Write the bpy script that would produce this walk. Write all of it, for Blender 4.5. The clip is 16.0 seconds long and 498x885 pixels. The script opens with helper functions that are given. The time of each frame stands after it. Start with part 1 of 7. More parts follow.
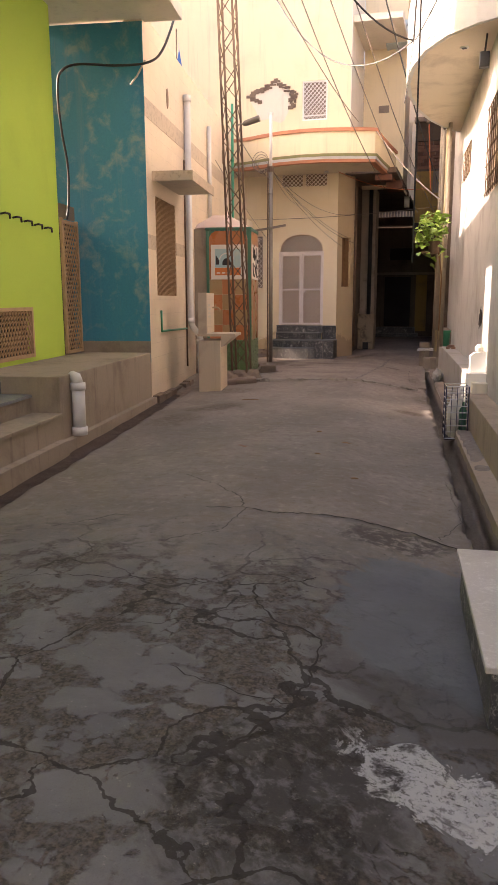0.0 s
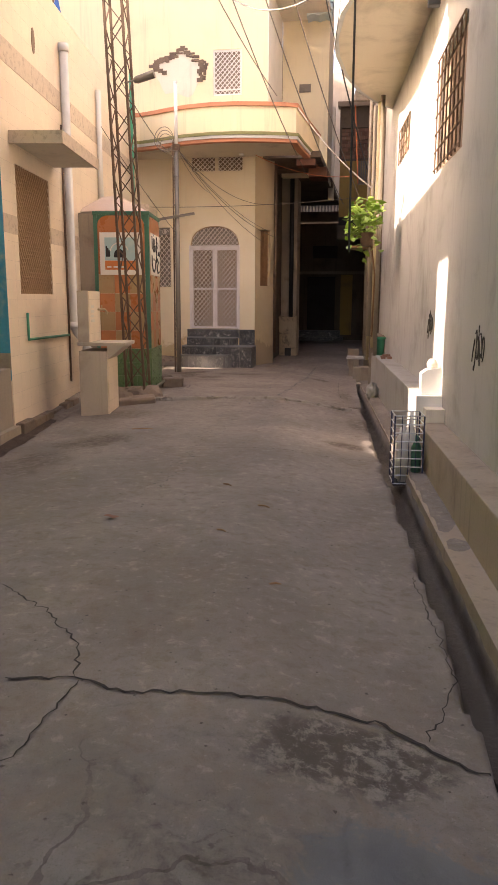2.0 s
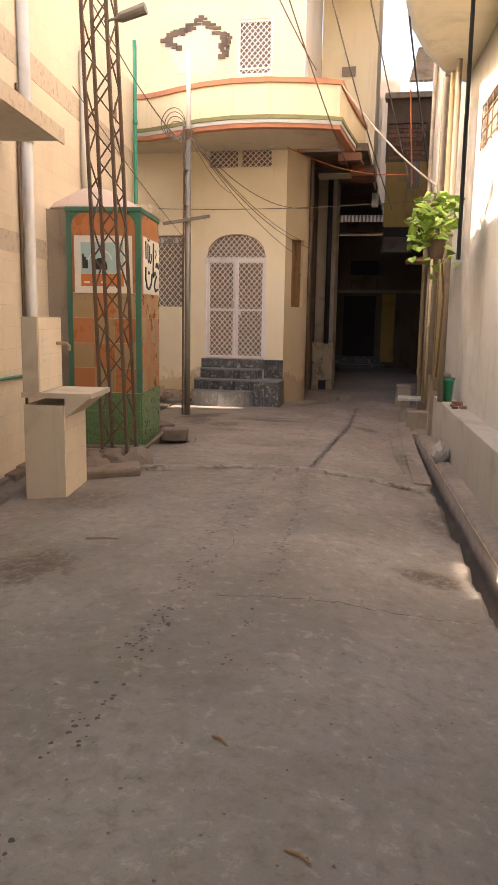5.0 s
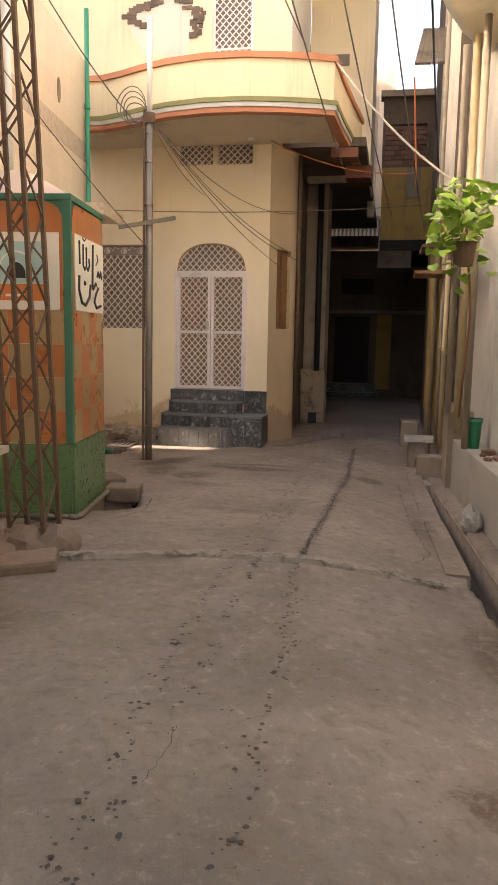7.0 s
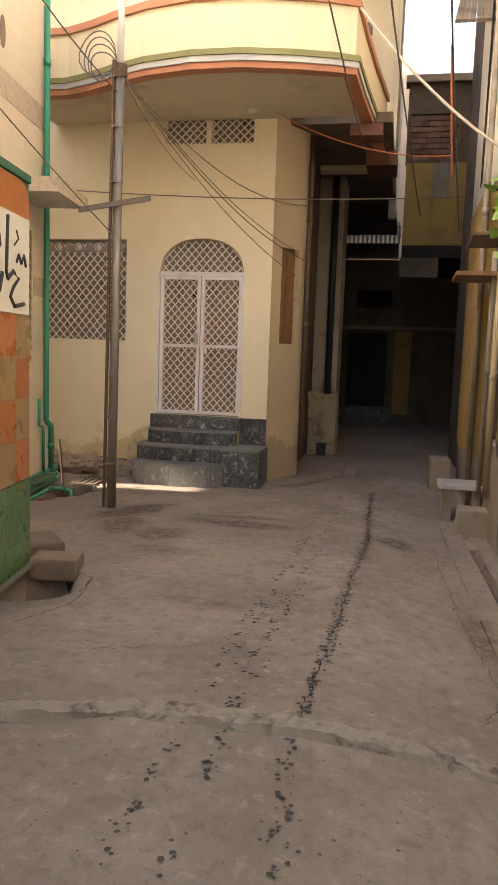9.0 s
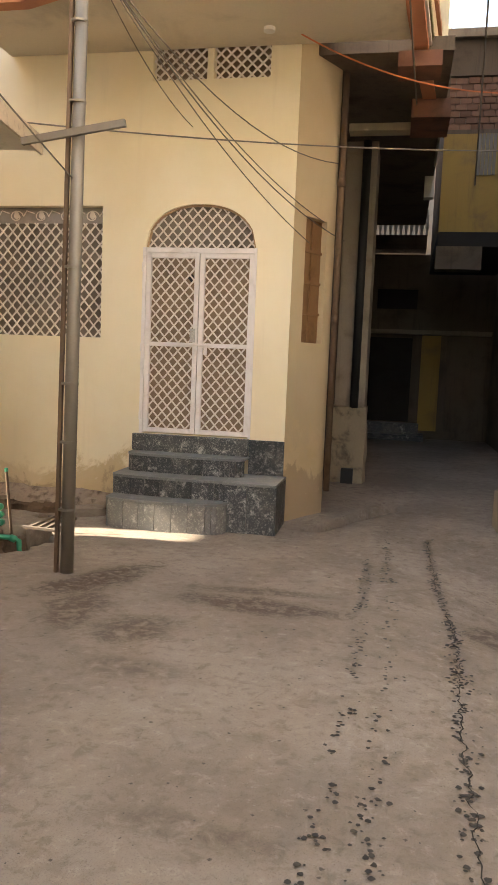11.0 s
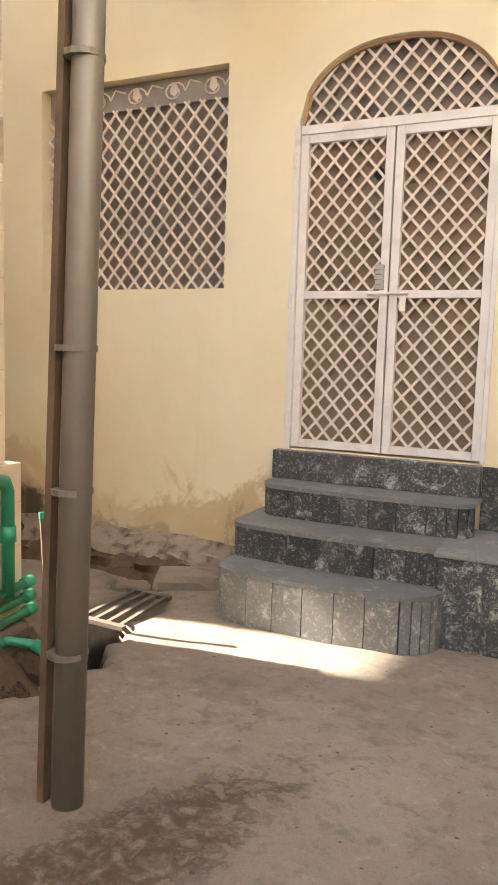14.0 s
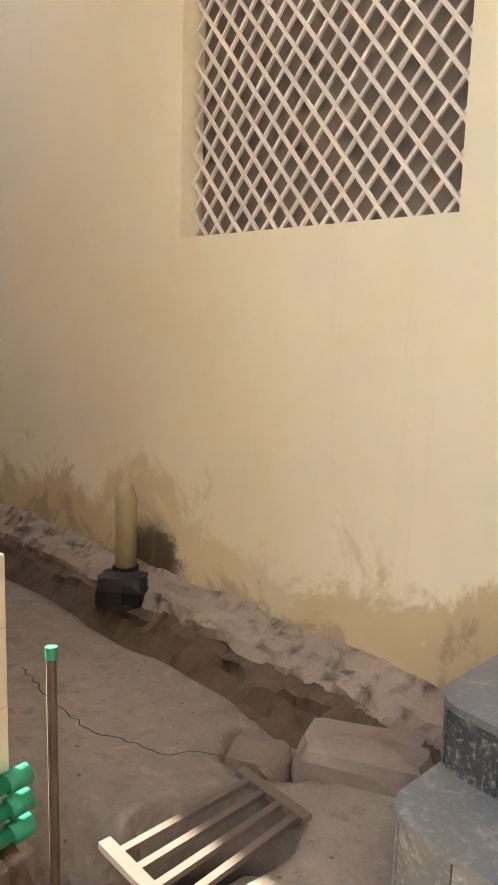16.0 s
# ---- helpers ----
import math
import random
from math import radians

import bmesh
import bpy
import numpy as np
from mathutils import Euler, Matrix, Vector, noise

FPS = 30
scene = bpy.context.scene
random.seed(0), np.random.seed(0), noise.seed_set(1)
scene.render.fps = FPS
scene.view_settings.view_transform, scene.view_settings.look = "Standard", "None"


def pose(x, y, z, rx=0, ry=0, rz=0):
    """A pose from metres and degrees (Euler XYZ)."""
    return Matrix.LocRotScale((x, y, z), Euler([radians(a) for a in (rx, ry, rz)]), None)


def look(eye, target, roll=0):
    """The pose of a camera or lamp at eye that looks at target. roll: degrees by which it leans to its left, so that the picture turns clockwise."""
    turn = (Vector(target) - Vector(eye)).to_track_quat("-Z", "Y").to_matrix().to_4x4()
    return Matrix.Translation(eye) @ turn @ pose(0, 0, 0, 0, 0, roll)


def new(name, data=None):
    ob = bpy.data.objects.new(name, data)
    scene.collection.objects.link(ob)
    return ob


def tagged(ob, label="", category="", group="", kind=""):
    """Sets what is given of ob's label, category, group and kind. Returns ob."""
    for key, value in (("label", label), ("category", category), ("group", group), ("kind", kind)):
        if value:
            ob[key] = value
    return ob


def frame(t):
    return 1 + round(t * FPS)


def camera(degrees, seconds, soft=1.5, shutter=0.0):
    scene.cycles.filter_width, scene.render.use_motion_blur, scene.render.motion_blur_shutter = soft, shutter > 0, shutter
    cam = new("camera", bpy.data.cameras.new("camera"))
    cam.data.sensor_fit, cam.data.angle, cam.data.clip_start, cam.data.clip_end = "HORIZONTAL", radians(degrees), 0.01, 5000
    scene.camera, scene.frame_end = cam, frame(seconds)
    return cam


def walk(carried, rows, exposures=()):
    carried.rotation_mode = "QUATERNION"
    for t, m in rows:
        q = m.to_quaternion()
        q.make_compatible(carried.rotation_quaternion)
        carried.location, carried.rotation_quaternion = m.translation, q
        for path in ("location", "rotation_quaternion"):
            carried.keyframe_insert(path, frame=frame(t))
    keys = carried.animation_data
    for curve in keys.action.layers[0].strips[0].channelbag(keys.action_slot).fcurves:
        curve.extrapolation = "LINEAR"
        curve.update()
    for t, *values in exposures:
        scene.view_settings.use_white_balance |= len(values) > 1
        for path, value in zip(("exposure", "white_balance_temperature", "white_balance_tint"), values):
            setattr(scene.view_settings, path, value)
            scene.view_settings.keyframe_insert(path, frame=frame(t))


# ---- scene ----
cam = camera(36.8, 16.0)
PATH = [
    (0, (1.034, 0.505, 1.399), (0.511, 2.398, 1.024), -0.2),
    (0.5, (0.904, 1.059, 1.375), (0.383, 2.952, 0.996), -0.0),
    (1, (0.825, 1.636, 1.353), (0.446, 3.56, 0.961), -0.7),
    (1.5, (0.794, 2.171, 1.364), (0.449, 4.104, 0.983), -0.8),
    (2, (0.756, 2.772, 1.4), (0.431, 4.709, 1.026), 0.2),
    (2.5, (0.733, 3.255, 1.415), (0.358, 5.192, 1.085), 1.2),
    (3, (0.659, 3.734, 1.438), (0.242, 5.665, 1.126), 1.3),
    (3.5, (0.6, 4.219, 1.457), (0.19, 6.151, 1.141), 1.6),
    (4, (0.465, 4.91, 1.439), (0.029, 6.834, 1.108), 1.4),
    (4.2, (0.41, 5.086, 1.47), (-0.005, 7.013, 1.129), 1.4),
    (6.3, (0.104, 6.974, 1.56), (-0.282, 8.916, 1.272), 0.8),
    (6.5, (0.059, 7.209, 1.563), (-0.318, 9.153, 1.284), 0.9),
    (7, (-0.008, 7.791, 1.56), (-0.373, 9.738, 1.283), 1.0),
    (7.5, (-0.095, 8.314, 1.551), (-0.434, 10.267, 1.281), 1.1),
    (8, (-0.146, 8.837, 1.54), (-0.496, 10.79, 1.291), 1.6),
    (8.5, (-0.207, 9.272, 1.557), (-0.57, 11.224, 1.316), 1.8),
    (9, (-0.23, 9.809, 1.551), (-0.619, 11.757, 1.318), 2.0),
    (9.2, (-0.258, 10.029, 1.563), (-0.688, 11.968, 1.328), 2.1),
    (11.3, (-0.905, 12.203, 1.449), (-1.289, 14.155, 1.247), 2.3),
    (11.5, (-0.978, 12.374, 1.444), (-1.436, 14.308, 1.219), 1.8),
    (12, (-1.13, 12.927, 1.42), (-1.624, 14.847, 1.155), 1.7),
    (12.5, (-1.189, 13.382, 1.412), (-1.711, 15.292, 1.134), 1.8),
    (13, (-1.316, 13.91, 1.403), (-1.922, 15.795, 1.121), 1.7),
    (13.5, (-1.468, 14.433, 1.343), (-2.203, 16.275, 1.086), 1.6),
    (14, (-1.633, 14.894, 1.293), (-2.477, 16.693, 1.063), 1.7),
    (14.5, (-1.809, 15.395, 1.274), (-2.73, 17.153, 1.026), 2.3),
    (15, (-2.023, 15.875, 1.272), (-3.099, 17.536, 0.983), 2.3),
    (15.5, (-2.162, 16.281, 1.282), (-3.39, 17.83, 0.979), 2.4),
    (16, (-2.414, 16.746, 1.329), (-3.83, 18.124, 1.013), 1.8),
]
EXPOSURES = [(0.0, 2.4, 7400, 27), (0.5, 2.54, 7400, 26), (1.0, 2.68, 7400, 25), (1.5, 2.56, 7450, 25), (2.0, 2.5, 7450, 25), (3.0, 2.68, 7450, 23), (4.2, 2.8, 7450, 21), (7.0, 2.55, 7450, 16), (9.0, 2.66, 7400, 12), (11.5, 3.28, 7250, 8), (13.0, 3.5, 7000, 8), (14.5, 3.5, 6850, 8), (15.5, 3.65, 6700, 8), (16.0, 3.6, 6500, 7)]
walk(cam, [(t, look(eye, target, roll)) for t, eye, target, roll in PATH], EXPOSURES)

# ---------------------------------------------------------------- light
SUN_EL, SUN_DIR = 28.0, (0.9905, 0.1375)
world = bpy.data.worlds.new("world")
scene.world = world
world.use_nodes = True
wn, wl = world.node_tree.nodes, world.node_tree.links
sky = wn.new("ShaderNodeTexSky")
sky.sky_type, sky.sun_disc = "NISHITA", False
sky.sun_elevation = radians(SUN_EL)
sky.sun_rotation = math.atan2(-SUN_DIR[0], -SUN_DIR[1])
sky.air_density, sky.dust_density, sky.ozone_density = 1.0, 5.0, 0.3
wl.new(sky.outputs[0], wn["Background"].inputs[0])
wn["Background"].inputs[1].default_value = 0.15
sun = new("sun", bpy.data.lights.new("sun", "SUN"))
sun.data.energy, sun.data.angle, sun.data.color = 3.7, radians(0.6), (1.0, 0.93, 0.82)
ce = math.cos(radians(SUN_EL))
sun.matrix_world = look((0, 0, 30), (SUN_DIR[0] * ce, SUN_DIR[1] * ce, 30 - math.sin(radians(SUN_EL))))

# ---------------------------------------------------------------- small helpers
LEFT = pose(-3.04, 10.18, 0, 0, 0, 7.8)       # x towards the street, y along it
RIGHT = pose(1.156, 10.18, 0, 0, 0, 4.47)     # x away from the street, y along it
ID = Matrix.Identity(4)


def link(name, bm, mat, parent=None, label="", smooth=False, m=None):
    me = bpy.data.meshes.new(name)
    if m is not None:
        bm.transform(m)
    bmesh.ops.recalc_face_normals(bm, faces=bm.faces)
    if smooth:
        for f in bm.faces:
            f.smooth = True
    bm.to_mesh(me)
    bm.free()
    me.materials.append(mat)
    ob = new(name, me)
    if parent is not None:
        ob.parent = parent
    if label:
        ob["label"] = label
    return ob


def part(name, bm, mat, parent, label="", smooth=False):
    return link(name, bm, mat, parent, label, smooth)


def thing(name, m, label, category, group="", kind=""):
    ob = new(name)
    ob.empty_display_size = 0.2
    ob.matrix_world = m
    return tagged(ob, label, category, group, kind)


def box(x0, x1, y0, y1, z0, z1, bevel=0.0, bm=None, m=None):
    bm = bm or bmesh.new()
    vs = [bm.verts.new(Vector(p)) for p in ((x0, y0, z0), (x1, y0, z0), (x1, y1, z0), (x0, y1, z0), (x0, y0, z1), (x1, y0, z1), (x1, y1, z1), (x0, y1, z1))]
    fs = [bm.faces.new([vs[i] for i in q]) for q in ((3, 2, 1, 0), (4, 5, 6, 7), (0, 1, 5, 4), (1, 2, 6, 5), (2, 3, 7, 6), (3, 0, 4, 7))]
    if bevel:
        es = {e for f in fs for e in f.edges}
        bmesh.ops.bevel(bm, geom=list(es), offset=bevel, segments=2, affect="EDGES", profile=0.5)
    if m is not None:
        bmesh.ops.transform(bm, matrix=m, verts=[v for v in bm.verts if v in set(vs)] if not bevel else bm.verts)
    return bm


def prism(poly, z0, z1, bm=None, m=None):
    """A polygon in x, y raised from z0 to z1."""
    bm = bm or bmesh.new()
    lo = [bm.verts.new((x, y, z0)) for x, y in poly]
    hi = [bm.verts.new((x, y, z1)) for x, y in poly]
    bm.faces.new(lo[::-1])
    bm.faces.new(hi)
    n = len(poly)
    for i in range(n):
        bm.faces.new((lo[i], lo[(i + 1) % n], hi[(i + 1) % n], hi[i]))
    if m is not None:
        bmesh.ops.transform(bm, matrix=m, verts=lo + hi)
    return bm


def slab_xz(poly, y0, y1, bm=None):
    """A polygon in x, z, thick from y0 to y1."""
    bm = bm or bmesh.new()
    a = [bm.verts.new((x, y0, z)) for x, z in poly]
    b = [bm.verts.new((x, y1, z)) for x, z in poly]
    bm.faces.new(a)
    bm.faces.new(b[::-1])
    n = len(poly)
    for i in range(n):
        bm.faces.new((a[i], b[i], b[(i + 1) % n], a[(i + 1) % n]))
    return bm


def tube(pts, r, bm=None, seg=8, caps=True):
    """A round tube along a line of points; r may be a list."""
    bm = bm or bmesh.new()
    pts = [Vector(p) for p in pts]
    rs = r if isinstance(r, (list, tuple)) else [r] * len(pts)
    rings = []
    up = None
    for i, p in enumerate(pts):
        d = (pts[min(i + 1, len(pts) - 1)] - pts[max(i - 1, 0)]).normalized()
        if up is None:
            up = Vector((0, 0, 1)) if abs(d.z) < 0.9 else Vector((1, 0, 0))
        a = d.cross(up).normalized()
        b = a.cross(d).normalized()
        up = b
        rings.append([bm.verts.new(p + rs[i] * (math.cos(6.2832 * k / seg) * a + math.sin(6.2832 * k / seg) * b)) for k in range(seg)])
    for r0, r1 in zip(rings, rings[1:]):
        for k in range(seg):
            bm.faces.new((r0[k], r0[(k + 1) % seg], r1[(k + 1) % seg], r1[k]))
    if caps:
        bm.faces.new(rings[0][::-1])
        bm.faces.new(rings[-1])
    return bm


def bar(p, q, w, h, bm=None):
    """A square bar from p to q."""
    bm = bm or bmesh.new()
    p, q = Vector(p), Vector(q)
    d = (q - p).normalized()
    up = Vector((0, 0, 1)) if abs(d.z) < 0.95 else Vector((0, 1, 0))
    a = d.cross(up).normalized() * (w / 2)
    b = a.cross(d).normalized() * (h / 2)
    v = [bm.verts.new(e + s * a + u * b) for e in (p, q) for s, u in ((-1, -1), (1, -1), (1, 1), (-1, 1))]
    for f in ((0, 1, 2, 3), (7, 6, 5, 4), (0, 4, 5, 1), (1, 5, 6, 2), (2, 6, 7, 3), (3, 7, 4, 0)):
        bm.faces.new([v[i] for i in f])
    return bm


def lathe(profile, bm=None, seg=16, c=(0, 0)):
    """Turn a profile of (radius, z) round the upright axis at c."""
    bm = bm or bmesh.new()
    rings = [[bm.verts.new((c[0] + r * math.cos(6.2832 * k / seg), c[1] + r * math.sin(6.2832 * k / seg), z)) for k in range(seg)] for r, z in profile]
    for r0, r1 in zip(rings, rings[1:]):
        for k in range(seg):
            bm.faces.new((r0[k], r0[(k + 1) % seg], r1[(k + 1) % seg], r1[k]))
    bm.faces.new(rings[0][::-1])
    bm.faces.new(rings[-1])
    return bm


def sag(p, q, drop, n=14):
    p, q = Vector(p), Vector(q)
    return [p.lerp(q, i / n) - Vector((0, 0, drop * 4 * (i / n) * (1 - i / n))) for i in range(n + 1)]


def wall(x0, x1, z0, z1, y0, y1, holes=(), bm=None, step=None):
    """A wall in the x, z plane, thick from y0 (seen face) to y1, with rectangular holes (xa, xb, za, zb) through it."""
    bm = bm or bmesh.new()
    xs = sorted({x0, x1, *[h[0] for h in holes], *[h[1] for h in holes]})
    zs = sorted({z0, z1, *[h[2] for h in holes], *[h[3] for h in holes]})
    xs, zs = [x for x in xs if x0 <= x <= x1], [z for z in zs if z0 <= z <= z1]
    cache = {}

    def v(x, y, z):
        k = (round(x, 4), round(y, 4), round(z, 4))
        if k not in cache:
            cache[k] = bm.verts.new(k)
        return cache[k]

    def solid(i, j):
        if not (0 <= i < len(xs) - 1 and 0 <= j < len(zs) - 1):
            return False
        cx, cz = (xs[i] + xs[i + 1]) / 2, (zs[j] + zs[j + 1]) / 2
        return not any(h[0] < cx < h[1] and h[2] < cz < h[3] for h in holes)

    for i in range(len(xs) - 1):
        for j in range(len(zs) - 1):
            if not solid(i, j):
                continue
            a, b, c, d = xs[i], xs[i + 1], zs[j], zs[j + 1]
            bm.faces.new((v(a, y0, c), v(b, y0, c), v(b, y0, d), v(a, y0, d)))
            bm.faces.new((v(a, y1, d), v(b, y1, d), v(b, y1, c), v(a, y1, c)))
            if not solid(i - 1, j):
                bm.faces.new((v(a, y0, c), v(a, y0, d), v(a, y1, d), v(a, y1, c)))
            if not solid(i + 1, j):
                bm.faces.new((v(b, y0, d), v(b, y0, c), v(b, y1, c), v(b, y1, d)))
            if not solid(i, j - 1):
                bm.faces.new((v(a, y0, c), v(a, y1, c), v(b, y1, c), v(b, y0, c)))
            if not solid(i, j + 1):
                bm.faces.new((v(a, y1, d), v(a, y0, d), v(b, y0, d), v(b, y1, d)))
    return bm


TURN90 = Matrix.Rotation(radians(90), 4, "Z")    # carries a wall in x, z into one along y: its face looks to +x
SIDE_L = LEFT @ TURN90                           # wall() along the left row: x runs along the street, the face (-y) looks to the street
SIDE_R = RIGHT @ Matrix.Rotation(radians(-90), 4, "Z")   # x runs back along the street (-y), the face looks to the street


def lattice(x0, x1, z0, z1, y, pitch_x, pitch_z, w, d, inside=None, bm=None, n_clip=40):
    """Crossed slanting bars in the x, z plane, clipped to the rectangle (and to inside(x, z) where given)."""
    bm = bm or bmesh.new()
    k = pitch_z / pitch_x
    W, H = x1 - x0, z1 - z0
    for sgn in (1, -1):
        n0 = int(-max(H, W * k) / pitch_z) - 2
        n1 = int((W * k + H) / pitch_z) + 2
        for n in range(n0, n1):
            pts = []
            for i in range(n_clip + 1):
                x = x0 + W * i / n_clip
                z = (z0 + n * pitch_z + k * (x - x0)) - W * k * 0 if sgn > 0 else (z0 + n * pitch_z - k * (x - x0))
                pts.append((x, z))
            # exact clip to the rectangle
            run = []
            a, b = pts[0], pts[-1]
            slope = (b[1] - a[1]) / (b[0] - a[0])
            lo, hi = x0, x1
            xa, xb = x0 + (z0 - a[1]) / slope, x0 + (z1 - a[1]) / slope
            lo, hi = max(lo, min(xa, xb)), min(hi, max(xa, xb))
            if hi - lo < 0.012:
                continue
            if inside:
                xs = [lo + (hi - lo) * i / n_clip for i in range(n_clip + 1)]
                xs = [x for x in xs if inside(x, a[1] + slope * (x - x0))]
                if len(xs) < 2:
                    continue
                lo, hi = xs[0], xs[-1]
            yy = y + (d * 0.35 if sgn > 0 else -d * 0.35)
            bar((lo, yy, a[1] + slope * (lo - x0)), (hi, yy, a[1] + slope * (hi - x0)), d, w, bm)
    return bm


# ---------------------------------------------------------------- materials
def nodes_of(name):
    m = bpy.data.materials.new(name)
    m.use_nodes = True
    nt = m.node_tree
    b = nt.nodes["Principled BSDF"]
    return m, nt.nodes, nt.links, b


def col(c):
    return (*c, 1.0)


def noise_node(N, K, vec, scale, detail=6, rough=0.6, dist=0.0):
    n = N.new("ShaderNodeTexNoise")
    n.inputs["Scale"].default_value, n.inputs["Detail"].default_value = scale, detail
    n.inputs["Roughness"].default_value, n.inputs["Distortion"].default_value = rough, dist
    K.new(vec, n.inputs["Vector"])
    return n.outputs[0]


def ramp(N, K, fac, a, b):
    r = N.new("ShaderNodeMapRange")
    r.interpolation_type = "SMOOTHSTEP"
    r.inputs[1].default_value, r.inputs[2].default_value = a, b
    K.new(fac, r.inputs[0])
    return r.outputs[0]


def mathn(N, K, op, a, b=None, clamp=False):
    m = N.new("ShaderNodeMath")
    m.operation, m.use_clamp = op, clamp
    for i, v in enumerate((a, b)):
        if v is None:
            continue
        if isinstance(v, (int, float)):
            m.inputs[i].default_value = v
        else:
            K.new(v, m.inputs[i])
    return m.outputs[0]


def mix(N, K, fac, a, b, mode="MIX"):
    m = N.new("ShaderNodeMix")
    m.data_type, m.blend_type = "RGBA", mode
    for s, v in ((0, fac), (6, a), (7, b)):
        if isinstance(v, (int, float)):
            m.inputs[s].default_value = v
        elif isinstance(v, tuple):
            m.inputs[s].default_value = (*v[:3], 1.0)
        else:
            K.new(v, m.inputs[s])
    return m.outputs[2]


def place(N):
    return N.new("ShaderNodeNewGeometry").outputs["Position"]


def stretch(N, K, vec, s):
    m = N.new("ShaderNodeMapping")
    m.inputs["Scale"].default_value = s
    K.new(vec, m.inputs["Vector"])
    return m.outputs[0]


def bump(N, K, b, height, strength, distance):
    n = N.new("ShaderNodeBump")
    n.inputs["Strength"].default_value, n.inputs["Distance"].default_value = strength, distance
    K.new(height, n.inputs["Height"])
    K.new(n.outputs[0], b.inputs["Normal"])


def surface(name, base, rough=0.8, stain=None, stain_amt=0.35, stain_scale=1.2, grain=60.0, grain_amt=0.12, bump_d=0.003, metal=0.0, streak=0.0, rand=0.0, spec=0.5):
    """Painted, plastered, stone or metal surface: a base colour with cloudy stains, fine grain, optional run-down streaks and relief."""
    m, N, K, b = nodes_of(name)
    p = place(N)
    stain = stain or tuple(c * 0.55 for c in base)
    big = noise_node(N, K, p, stain_scale, 7, 0.62, 0.4)
    c = mix(N, K, mathn(N, K, "MULTIPLY", ramp(N, K, big, 0.48, 0.74), stain_amt), col(base), col(stain))
    if streak:
        st = noise_node(N, K, stretch(N, K, p, (6.0, 6.0, 0.35)), 1.6, 6, 0.65, 0.3)
        c = mix(N, K, mathn(N, K, "MULTIPLY", ramp(N, K, st, 0.52, 0.75), streak), c, col(tuple(k * 0.8 for k in stain)))
    fine = noise_node(N, K, p, grain, 5, 0.7)
    v = mathn(N, K, "MULTIPLY_ADD", fine, grain_amt * 2)
    v.node.inputs[2].default_value = 1.0 - grain_amt
    if rand:
        oi = N.new("ShaderNodeObjectInfo").outputs["Random"]
        r = mathn(N, K, "MULTIPLY_ADD", oi, rand * 2)
        r.node.inputs[2].default_value = 1.0 - rand
        v = mathn(N, K, "MULTIPLY", v, r)
    hs = N.new("ShaderNodeHueSaturation")
    K.new(c, hs.inputs["Color"])
    K.new(v, hs.inputs["Value"])
    K.new(hs.outputs[0], b.inputs["Base Color"])
    b.inputs["Metallic"].default_value = metal
    b.inputs["Specular IOR Level"].default_value = spec
    rr = mathn(N, K, "MULTIPLY_ADD", big, 0.3)
    rr.node.inputs[2].default_value = rough - 0.15
    K.new(rr, b.inputs["Roughness"])
    if bump_d:
        h = mathn(N, K, "ADD", mathn(N, K, "MULTIPLY", big, 2.0), fine)
        bump(N, K, b, h, 0.5, bump_d)
    return m


def blob(N, K, p, cx, cy, rx, ry, soft, nz, turn=0.0):
    """1 inside a ragged patch of ground round (cx, cy), 0 outside."""
    mp = N.new("ShaderNodeMapping")
    mp.vector_type = "TEXTURE"
    mp.inputs["Location"].default_value = (cx, cy, 0)
    mp.inputs["Rotation"].default_value = (0, 0, radians(turn))
    mp.inputs["Scale"].default_value = (rx, ry, 1000.0)
    K.new(p, mp.inputs["Vector"])
    ln = N.new("ShaderNodeVectorMath")
    ln.operation = "LENGTH"
    K.new(mp.outputs[0], ln.inputs[0])
    d = mathn(N, K, "ADD", ln.outputs["Value"], nz)
    return mathn(N, K, "SUBTRACT", 1.0, ramp(N, K, d, 1.0 - soft, 1.0 + soft))


